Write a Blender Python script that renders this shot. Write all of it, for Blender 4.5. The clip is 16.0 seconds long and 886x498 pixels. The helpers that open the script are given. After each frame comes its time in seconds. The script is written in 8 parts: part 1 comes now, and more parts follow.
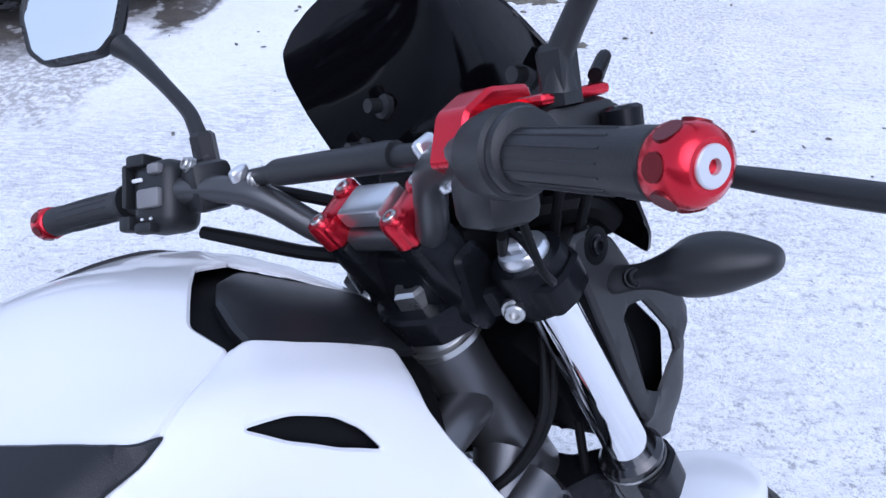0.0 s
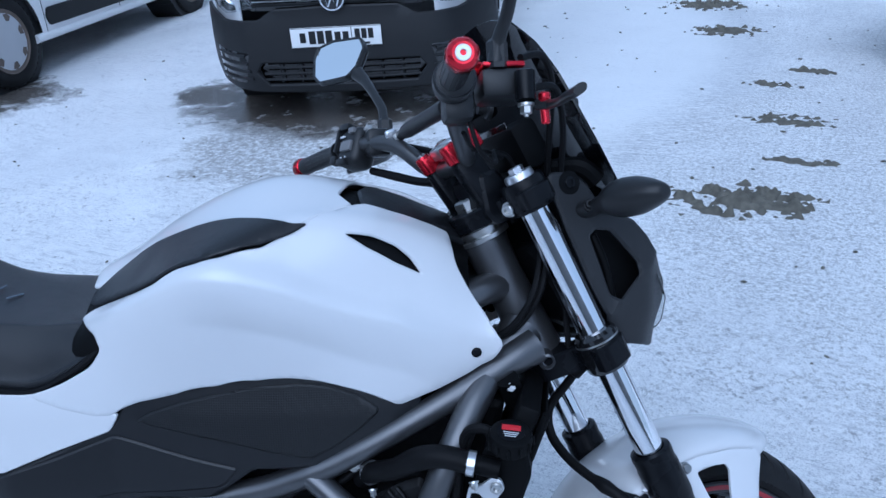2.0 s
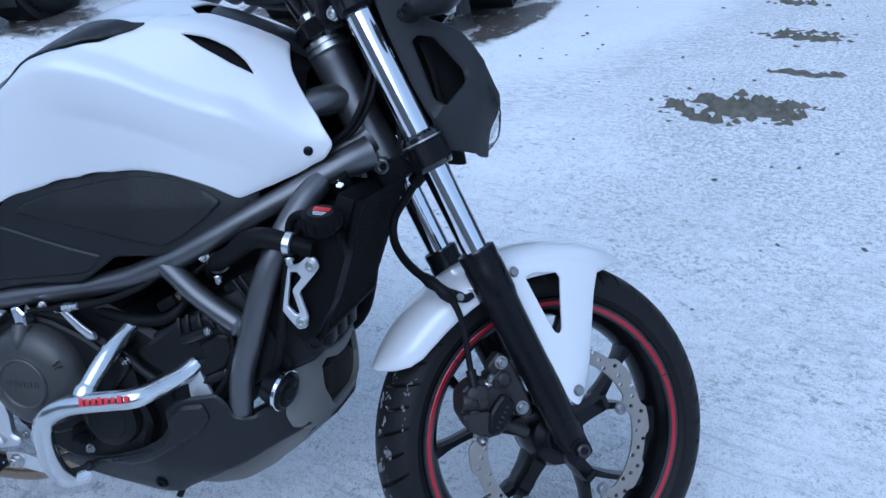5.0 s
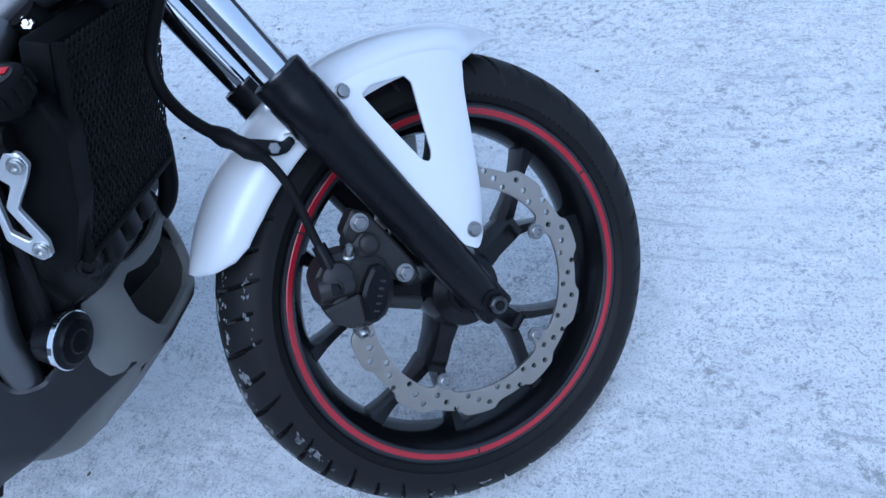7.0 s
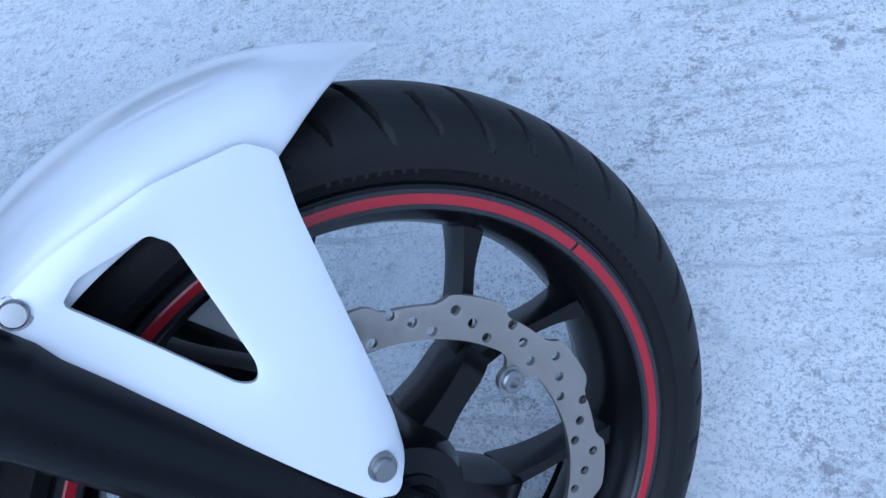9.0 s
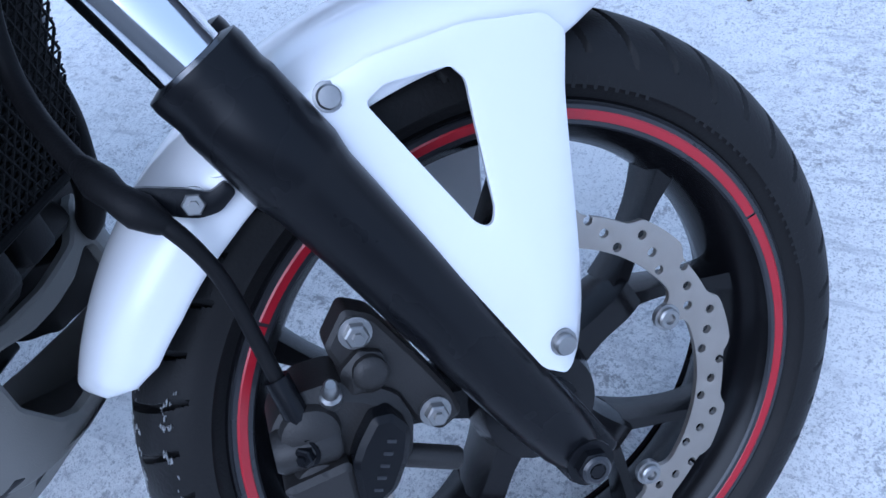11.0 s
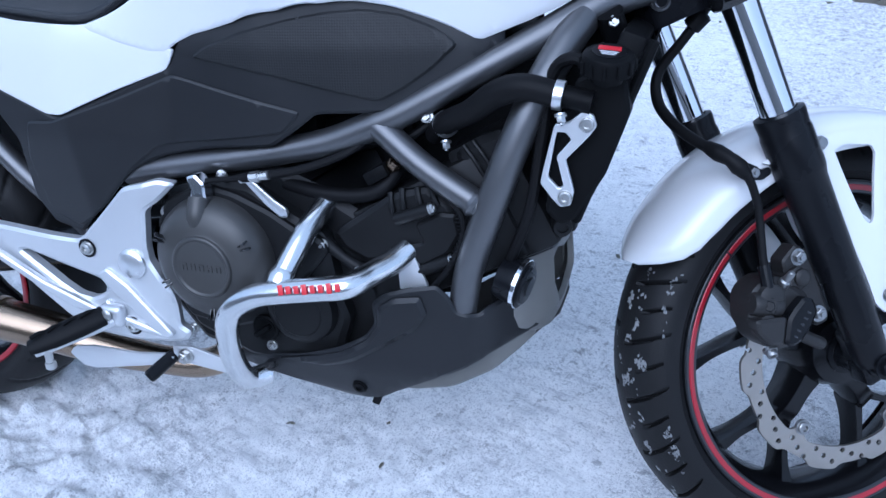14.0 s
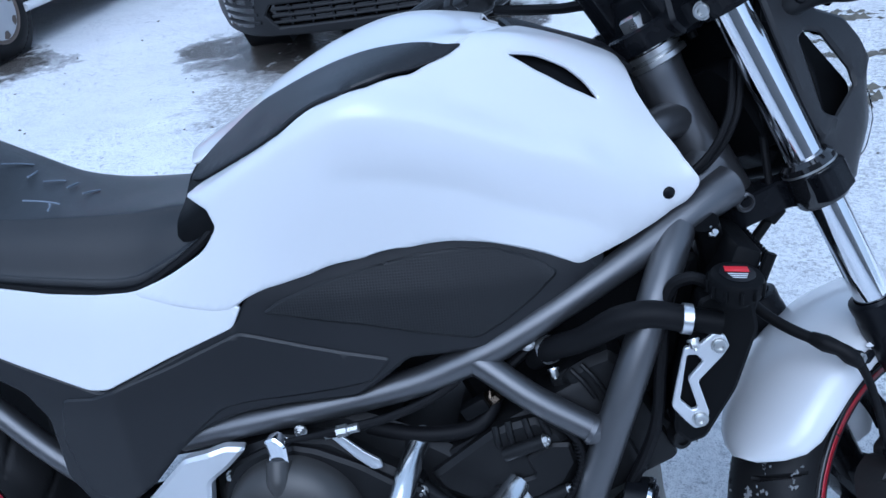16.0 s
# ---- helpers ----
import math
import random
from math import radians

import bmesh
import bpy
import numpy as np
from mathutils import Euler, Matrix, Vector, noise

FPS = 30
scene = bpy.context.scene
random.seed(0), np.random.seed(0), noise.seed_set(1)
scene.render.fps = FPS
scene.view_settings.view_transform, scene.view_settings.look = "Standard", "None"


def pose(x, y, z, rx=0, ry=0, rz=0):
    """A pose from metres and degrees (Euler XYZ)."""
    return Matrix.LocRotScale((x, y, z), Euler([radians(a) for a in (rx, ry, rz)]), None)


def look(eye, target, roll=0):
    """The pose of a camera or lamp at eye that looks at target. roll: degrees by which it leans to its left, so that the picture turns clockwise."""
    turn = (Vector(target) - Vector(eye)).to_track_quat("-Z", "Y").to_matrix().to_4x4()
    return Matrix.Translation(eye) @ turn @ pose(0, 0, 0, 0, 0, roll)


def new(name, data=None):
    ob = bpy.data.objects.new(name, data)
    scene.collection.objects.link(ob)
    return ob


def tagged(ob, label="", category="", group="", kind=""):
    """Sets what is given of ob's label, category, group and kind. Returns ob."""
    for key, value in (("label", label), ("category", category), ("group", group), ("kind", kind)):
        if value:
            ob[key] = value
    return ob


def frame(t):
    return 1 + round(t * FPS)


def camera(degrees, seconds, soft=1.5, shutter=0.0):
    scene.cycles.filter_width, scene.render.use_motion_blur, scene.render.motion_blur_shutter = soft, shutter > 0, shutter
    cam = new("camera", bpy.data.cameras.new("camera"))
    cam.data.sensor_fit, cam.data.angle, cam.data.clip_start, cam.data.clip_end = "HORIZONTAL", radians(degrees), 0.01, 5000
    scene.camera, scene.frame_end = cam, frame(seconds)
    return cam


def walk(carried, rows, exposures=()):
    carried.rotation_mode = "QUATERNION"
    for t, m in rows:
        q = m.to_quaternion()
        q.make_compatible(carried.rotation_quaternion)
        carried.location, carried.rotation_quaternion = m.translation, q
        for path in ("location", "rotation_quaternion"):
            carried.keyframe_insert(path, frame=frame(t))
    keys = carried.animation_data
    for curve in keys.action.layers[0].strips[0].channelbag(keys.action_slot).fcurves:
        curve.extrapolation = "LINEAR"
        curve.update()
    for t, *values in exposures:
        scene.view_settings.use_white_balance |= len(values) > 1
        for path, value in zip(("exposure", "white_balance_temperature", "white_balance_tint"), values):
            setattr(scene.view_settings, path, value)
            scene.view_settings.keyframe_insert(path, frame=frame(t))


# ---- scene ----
import functools
from mathutils.geometry import delaunay_2d_cdt

cam = camera(59.3, 16.0)
PATH = [
    (0, (0.105, 0.384, 1.393), (0.002, 1.97, 0.18), 0.2),
    (0.5, (0.19, 0.258, 1.417), (-0.157, 1.864, 0.276), -1.8),
    (1, (0.32, 0.138, 1.431), (-0.243, 1.732, 0.362), -3.5),
    (1.5, (0.43, 0.056, 1.428), (-0.306, 1.627, 0.435), -4.5),
    (2, (0.503, -0.028, 1.423), (-0.355, 1.529, 0.506), -4.4),
    (2.5, (0.578, -0.068, 1.431), (-0.379, 1.47, 0.582), -4.0),
    (3, (0.7, -0.064, 1.418), (-0.331, 1.451, 0.617), -3.6),
    (3.5, (0.809, -0.056, 1.388), (-0.264, 1.437, 0.6), -3.6),
    (4, (0.85, -0.101, 1.363), (-0.227, 1.374, 0.548), -4.0),
    (4.5, (0.874, -0.116, 1.307), (-0.168, 1.338, 0.414), -4.7),
    (5, (0.871, -0.023, 1.243), (-0.114, 1.399, 0.239), -6.0),
    (5.2, (0.868, 0.039, 1.206), (-0.092, 1.44, 0.151), -6.6),
    (7.3, (0.772, 0.351, 1.022), (0.069, 1.501, -0.456), -21.3),
    (7.5, (0.763, 0.408, 1.0), (0.056, 1.516, -0.508), -23.9),
    (8, (0.751, 0.617, 0.924), (0.05, 1.62, -0.659), -30.9),
    (8.2, (0.746, 0.715, 0.894), (0.029, 1.66, -0.716), -34.3),
    (10.3, (0.667, 0.78, 0.822), (-0.228, 1.57, -0.782), -36.4),
    (10.5, (0.662, 0.748, 0.833), (-0.228, 1.568, -0.759), -33.1),
    (11, (0.635, 0.633, 0.864), (-0.239, 1.553, -0.682), -24.1),
    (11.5, (0.609, 0.488, 0.9), (-0.263, 1.508, -0.584), -17.1),
    (12, (0.617, 0.364, 0.937), (-0.252, 1.479, -0.478), -11.4),
    (12.5, (0.674, 0.271, 0.962), (-0.226, 1.447, -0.383), -8.4),
    (13, (0.695, 0.174, 1.009), (-0.251, 1.386, -0.27), -7.2),
    (13.5, (0.629, 0.068, 1.055), (-0.368, 1.298, -0.167), -6.9),
    (14, (0.526, -0.044, 1.101), (-0.497, 1.201, -0.083), -7.2),
    (14.5, (0.484, -0.092, 1.122), (-0.541, 1.204, -0.004), -7.5),
    (15, (0.435, -0.085, 1.149), (-0.563, 1.282, 0.083), -8.1),
    (15.5, (0.346, -0.053, 1.197), (-0.584, 1.396, 0.178), -8.8),
    (16, (0.257, -0.045, 1.228), (-0.584, 1.471, 0.232), -9.3),
]
EXPOSURE = [(0.0, 0.52, 5250, 18), (0.5, 0.27, 5050, 10), (1.0, 0.01, 4700, 8), (4.0, -0.03, 4650, 8), (5.0, 0.06, 4650, 8), (8.0, 0.27, 4550, 8), (10.5, 0.27, 4450, 10), (11.0, 0.52, 4700, 12), (12.0, 0.72, 4820, 13), (13.5, 0.54, 4750, 12), (15.0, 0.56, 5050, 10), (15.5, 0.48, 5150, 13), (16.0, 0.32, 4750, 8)]
walk(cam, [(t, look(eye, target, roll)) for t, eye, target, roll in PATH], EXPOSURE)

# ---- light: open shade under a clear winter sky ----
world = bpy.data.worlds.new("winter_sky")
scene.world = world
world.use_nodes = True
wn, wl = world.node_tree.nodes, world.node_tree.links
wn.clear()
sky = wn.new("ShaderNodeTexSky")
sky.sky_type, sky.sun_disc = "NISHITA", False
sky.sun_elevation, sky.sun_rotation = radians(48), radians(163)
sky.air_density, sky.dust_density, sky.ozone_density = 0.45, 4.0, 1.0
wback, wout = wn.new("ShaderNodeBackground"), wn.new("ShaderNodeOutputWorld")
wback.inputs["Strength"].default_value = 0.05
wl.new(sky.outputs[0], wback.inputs[0])
# a high even veil of cloud over the clear sky
veil, both_skies = wn.new("ShaderNodeBackground"), wn.new("ShaderNodeAddShader")
veil.inputs["Color"].default_value, veil.inputs["Strength"].default_value = (0.86, 0.94, 1.0, 1), 0.50
wl.new(wback.outputs[0], both_skies.inputs[0])
wl.new(veil.outputs[0], both_skies.inputs[1])
wl.new(both_skies.outputs[0], wout.inputs[0])
sun_data = bpy.data.lights.new("sun", "SUN")
sun_data.energy, sun_data.angle, sun_data.color = 1.3, radians(65), (1.0, 0.96, 0.92)
sun = new("sun", sun_data)
sun.matrix_world = look((0.7, -2.5, 2.95), (0, 0, 0))


# ---- materials ----
def material(name, colour, rough=0.5, metal=0.0, coat=0.0, vary=0.12, size=6.0, bump=0.0, grain=300.0, colour2=None, rvary=0.1, ior=1.5, spec=0.5):
    """A painted, moulded or metal surface: colour and gloss vary at a coarse and a fine scale, with a fine relief."""
    m = bpy.data.materials.new(name)
    m.use_nodes = True
    n, l = m.node_tree.nodes, m.node_tree.links
    b = n["Principled BSDF"]
    b.inputs["Metallic"].default_value, b.inputs["Coat Weight"].default_value = metal, coat
    b.inputs["Coat Roughness"].default_value, b.inputs["IOR"].default_value = 0.06, ior
    b.inputs["Specular IOR Level"].default_value = spec
    co = n.new("ShaderNodeTexCoord")
    big, fine = n.new("ShaderNodeTexNoise"), n.new("ShaderNodeTexNoise")
    big.inputs["Scale"].default_value, big.inputs["Detail"].default_value = size, 4
    fine.inputs["Scale"].default_value, fine.inputs["Detail"].default_value = grain, 2
    l.new(co.outputs["Object"], big.inputs["Vector"])
    l.new(co.outputs["Object"], fine.inputs["Vector"])
    mix = n.new("ShaderNodeMix")
    mix.data_type = "RGBA"
    dark = colour2 or [c * (1 - vary) for c in colour]
    light = [min(1.0, c * (1 + vary * 0.6)) for c in colour]
    mix.inputs["A"].default_value, mix.inputs["B"].default_value = (*dark, 1), (*light, 1)
    l.new(big.outputs["Fac"], mix.inputs["Factor"])
    l.new(mix.outputs["Result"], b.inputs["Base Color"])
    ramp = n.new("ShaderNodeMapRange")
    ramp.inputs["To Min"].default_value, ramp.inputs["To Max"].default_value = max(0.02, rough - rvary), min(1, rough + rvary)
    l.new(big.outputs["Fac"], ramp.inputs["Value"])
    l.new(ramp.outputs["Result"], b.inputs["Roughness"])
    if bump:
        bp = n.new("ShaderNodeBump")
        bp.inputs["Strength"].default_value, bp.inputs["Distance"].default_value = bump, 0.0008
        l.new(fine.outputs["Fac"], bp.inputs["Height"])
        l.new(bp.outputs["Normal"], b.inputs["Normal"])
    return m


M_WHITE = material("white_paint", (0.65, 0.655, 0.67), 0.30, 0, 0.7, 0.03, 3, 0.02, 900, None, 0.05)
M_CARWHITE = material("car_white_paint", (0.74, 0.74, 0.75), 0.3, 0, 0.6, 0.06, 2.5, 0, 300, None, 0.06)
M_BLACKP = material("black_plastic", (0.0042, 0.0044, 0.005), 0.50, 0, 0, 0.25, 14, 0.25, 900, spec=0.08)
M_GREYP = material("dark_grey_plastic", (0.0105, 0.011, 0.013), 0.38, 0, 0, 0.15, 9, 0.3, 1100, spec=0.36)
M_GLOSSBLK = material("gloss_black", (0.008, 0.008, 0.009), 0.12, 0, 0.5, 0.1, 6, 0, 300, None, 0.05)
M_SATIN = material("satin_black_paint", (0.006, 0.0064, 0.008), 0.27, 0, 0.0, 0.2, 10, 0.05, 500, spec=0.16)
M_FRAME = material("graphite_frame_paint", (0.130, 0.131, 0.137), 0.37, 0.82, 0.1, 0.12, 9, 0.08, 700)
M_BAR = material("graphite_bar_paint", (0.075, 0.076, 0.080), 0.34, 0.5, 0.1, 0.12, 9, 0.08, 700)
M_SWITCH = material("grey_black_plastic", (0.015, 0.0155, 0.017), 0.40, 0, 0, 0.2, 12, 0.2, 900, spec=0.36)
M_ENGINE = material("engine_black_paint", (0.0115, 0.0117, 0.0125), 0.40, 0.2, 0, 0.25, 12, 0.2, 600, spec=0.2)
M_COVER = material("clutch_cover_paint", (0.058, 0.0565, 0.055), 0.40, 0.4, 0, 0.2, 12, 0.15, 700)
M_ALU = material("silver_painted_aluminium", (0.62, 0.63, 0.65), 0.36, 0.6, 0.1, 0.06, 9, 0.12, 900)
M_BRUSHED = material("bright_machined_aluminium", (0.72, 0.73, 0.75), 0.3, 0.9, 0, 0.08, 20, 0.1, 400)
M_STEEL = material("zinc_plated_steel", (0.55, 0.55, 0.54), 0.3, 0.95, 0, 0.2, 60, 0.1, 700)
M_BOLT = material("dull_steel_bolt", (0.30, 0.30, 0.30), 0.35, 0.9, 0, 0.3, 80, 0.1, 700)
M_CHROME = material("hard_chrome", (0.82, 0.83, 0.86), 0.07, 1.0, 0, 0.05, 25, 0, 300, None, 0.03)
M_PIPE = material("worn_chrome_pipe", (0.72, 0.73, 0.74), 0.2, 1.0, 0, 0.12, 22, 0.1, 300, None, 0.1)
M_HEADER = material("heat_tinted_steel", (0.36, 0.28, 0.20), 0.26, 1.0, 0, 0.3, 8, 0.1, 300, (0.22, 0.165, 0.12), 0.08)
M_RED = material("red_anodised_aluminium", (0.55, 0.012, 0.028), 0.24, 0.75, 0.2, 0.15, 20, 0.05, 500)
# darker red that paints the shade inside the bar ends' scallops
material_red_shade = material("red_recess_shade", (0.13, 0.003, 0.006), 0.3, 0.75, 0.1, 0.2, 20, 0.05, 500)
M_REDTAPE = material("red_rim_tape", (0.30, 0.007, 0.018), 0.35, 0, 0.1, 0.15, 20, 0, 300)
M_RUBBER = material("rubber", (0.006, 0.006, 0.0068), 0.50, 0, 0, 0.25, 15, 0.3, 500, spec=0.12)
M_TYRE = material("tyre_rubber", (0.008, 0.008, 0.0085), 0.48, 0, 0, 0.35, 18, 0.4, 350, (0.013, 0.013, 0.0138), spec=0.15)
M_RIM = material("rim_black_paint", (0.004, 0.004, 0.005), 0.22, 0, 0.0, 0.2, 10, 0.02, 500, spec=0.26)
M_FLANGE = material("rim_flange_grey", (0.020, 0.021, 0.025), 0.30, 0.2, 0.2, 0.1, 12, 0.03, 500)
M_DISC = material("brake_disc_steel", (0.34, 0.312, 0.282), 0.36, 0.85, 0, 0.15, 30, 0.2, 800)
M_CALIPER = material("caliper_grey", (0.020, 0.019, 0.019), 0.48, 0.1, 0, 0.25, 20, 0.3, 600, spec=0.35)
M_EMBLEM = material("grey_print", (0.16, 0.16, 0.165), 0.5, 0, 0, 0.1, 30)
M_CHALK = material("chalk", (0.20, 0.23, 0.28), 0.9, 0, 0, 0.2, 200)
M_SEAT = material("black_vinyl", (0.008, 0.0088, 0.0110), 0.33, 0, 0, 0.15, 8, 0.5, 1400, spec=0.5)
M_RED2 = material("red_print", (0.55, 0.02, 0.03), 0.4, 0, 0, 0.1, 30)
M_PRINT = material("pale_print", (0.62, 0.63, 0.65), 0.5, 0, 0, 0.1, 30)
M_SIGNAL = material("grey_front_cowl", (0.021, 0.0215, 0.0235), 0.45, 0, 0, 0.1, 10, 0.25, 1100, spec=0.3)
M_BELLY = material("belly_grey_plastic", (0.145, 0.143, 0.134), 0.45, 0, 0, 0.12, 8, 0.3, 1000)


def knee_material():
    """Dark moulded plastic with a fine honeycomb of raised cells."""
    m = material("knee_pad_texture", (0.0085, 0.009, 0.0102), 0.45, 0, 0, 0.12, 6, spec=0.35)
    n, l = m.node_tree.nodes, m.node_tree.links
    vor, co, bp = n.new("ShaderNodeTexVoronoi"), n.new("ShaderNodeTexCoord"), n.new("ShaderNodeBump")
    vor.inputs["Scale"].default_value, vor.inputs["Randomness"].default_value = 300, 0.12
    bp.inputs["Strength"].default_value, bp.inputs["Distance"].default_value = 0.4, 0.0010
    bp.invert = True
    l.new(co.outputs["Object"], vor.inputs["Vector"])
    l.new(vor.outputs["Distance"], bp.inputs["Height"])
    l.new(bp.outputs["Normal"], n["Principled BSDF"].inputs["Normal"])
    return m


M_KNEE = knee_material()


def glass_material(name, colour, rough=0.02, alpha=0.0):
    m = bpy.data.materials.new(name)
    m.use_nodes = True
    b = m.node_tree.nodes["Principled BSDF"]
    b.inputs["Base Color"].default_value = (*colour, 1)
    b.inputs["Roughness"].default_value, b.inputs["Transmission Weight"].default_value = rough, 1.0
    b.inputs["IOR"].default_value = 1.45
    return m


M_LENS = glass_material("clear_lens", (0.95, 0.96, 0.97))
M_SMOKE = material("smoked_screen", (0.003, 0.003, 0.004), 0.05, 0, 0.0, 0.1, 5, 0, 300, None, 0.02, spec=0.3)
M_MIRROR = material("mirror_glass", (0.9, 0.92, 0.93), 0.02, 1.0, 0, 0.01, 5, 0, 300, None, 0.01)


# ---- mesh tools ----
def part(name, bm, mat, parent=None, label="", smooth=True, auto=0.6):
    """Links a bmesh as one mesh object under a thing or a part. Faces shade smooth but for edges sharper than auto radians."""
    bm.normal_update()
    for f in bm.faces:
        f.smooth = smooth
    if smooth:
        for e in bm.edges:
            if len(e.link_faces) == 2 and e.calc_face_angle(0.0) > auto:
                e.smooth = False
    me = bpy.data.meshes.new(name)
    bm.to_mesh(me)
    bm.free()
    me.materials.append(mat)
    ob = new(name, me)
    ob.parent = parent
    if label:
        ob["label"] = label
    return ob


def catmull(pts, n=6, closed=False):
    """A smooth line through points, n steps from one to the next."""
    p = [Vector(q) for q in pts]
    out, k = [], len(p)
    for i in range(k if closed else k - 1):
        a, b, c, d = (p[(i + j) % k] if closed else p[min(max(i + j, 0), k - 1)] for j in (-1, 0, 1, 2))
        for s in range(n):
            t = s / n
            out.append(0.5 * (2 * b + (c - a) * t + (2 * a - 5 * b + 4 * c - d) * t * t + (3 * b - a - 3 * c + d) * t ** 3))
    if not closed:
        out.append(p[-1])
    return out


def tube(pts, r, seg=14, n=6, bm=None, flat=1.0):
    """A round tube along a smooth line; r is one radius or one for each point."""
    bm = bm or bmesh.new()
    line = catmull(pts, n)
    rs = [r] * len(line) if not hasattr(r, "__len__") else [r[min(i // n, len(r) - 1)] * (1 - (i % n) / n) + r[min(i // n + 1, len(r) - 1)] * (i % n) / n for i in range(len(line))]
    side, rings = None, []
    for i, p in enumerate(line):
        d = (line[min(i + 1, len(line) - 1)] - line[max(i - 1, 0)]).normalized()
        if side is None:
            side = d.orthogonal().normalized()
        side = (side - d * side.dot(d)).normalized()
        up = d.cross(side)
        rings.append([bm.verts.new(p + rs[i] * (math.cos(a) * side + flat * math.sin(a) * up)) for a in (2 * math.pi * j / seg for j in range(seg))])
    for a, b in zip(rings, rings[1:]):
        for j in range(seg):
            bm.faces.new((a[j], a[(j + 1) % seg], b[(j + 1) % seg], b[j]))
    bm.faces.new(rings[0][::-1])
    bm.faces.new(rings[-1])
    return bm


def lathe(profile, at=(0, 0, 0), axis=(0, 1, 0), seg=24, bm=None, closed=False):
    """Turns a profile of (along the axis, radius) round the axis through at."""
    bm = bm or bmesh.new()
    ax = Vector(axis).normalized()
    u = ax.orthogonal().normalized()
    v = ax.cross(u)
    rings = []
    for h, r in profile:
        if r < 1e-6:
            rings.append([bm.verts.new(Vector(at) + ax * h)])
        else:
            rings.append([bm.verts.new(Vector(at) + ax * h + r * (math.cos(a) * u + math.sin(a) * v)) for a in (2 * math.pi * j / seg for j in range(seg))])
    pairs = list(zip(rings, rings[1:])) + ([(rings[-1], rings[0])] if closed else [])
    for a, b in pairs:
        for j in range(seg):
            k = (j + 1) % seg
            if len(a) == 1 and len(b) > 1:
                bm.faces.new((a[0], b[k], b[j]))
            elif len(b) == 1 and len(a) > 1:
                bm.faces.new((a[j], a[k], b[0]))
            elif len(a) > 1:
                bm.faces.new((a[j], a[k], b[k], b[j]))
    if not closed:
        for ring, flip in ((rings[0], True), (rings[-1], False)):
            if len(ring) > 2:
                bm.faces.new(ring[::-1] if flip else ring)
    bmesh.ops.recalc_face_normals(bm, faces=bm.faces)
    return bm


def rounded(pts, step=0.02, rounds=2):
    """A closed outline with its corners rounded off."""
    p = [np.array(q, float) for q in pts]
    out = []
    for a, b in zip(p, p[1:] + p[:1]):
        k = max(1, int(np.ceil(np.linalg.norm(b - a) / step)))
        out += [a + (b - a) * i / k for i in range(k)]
    for _ in range(rounds):
        nxt = []
        for a, b in zip(out, out[1:] + out[:1]):
            nxt += [a * 0.75 + b * 0.25, a * 0.25 + b * 0.75]
        out = nxt
    return np.array(out)


def inside(poly, pts):
    """Which of the points lie in the polygon."""
    x, y = pts[:, 0][:, None], pts[:, 1][:, None]
    a, b = poly, np.roll(poly, -1, 0)
    cond = (a[:, 1] > y) != (b[:, 1] > y)
    cross = a[:, 0] + (y - a[:, 1]) * (b[:, 0] - a[:, 0]) / np.where(b[:, 1] == a[:, 1], 1e-12, b[:, 1] - a[:, 1])
    return (cond & (x < cross)).sum(1) % 2 == 1


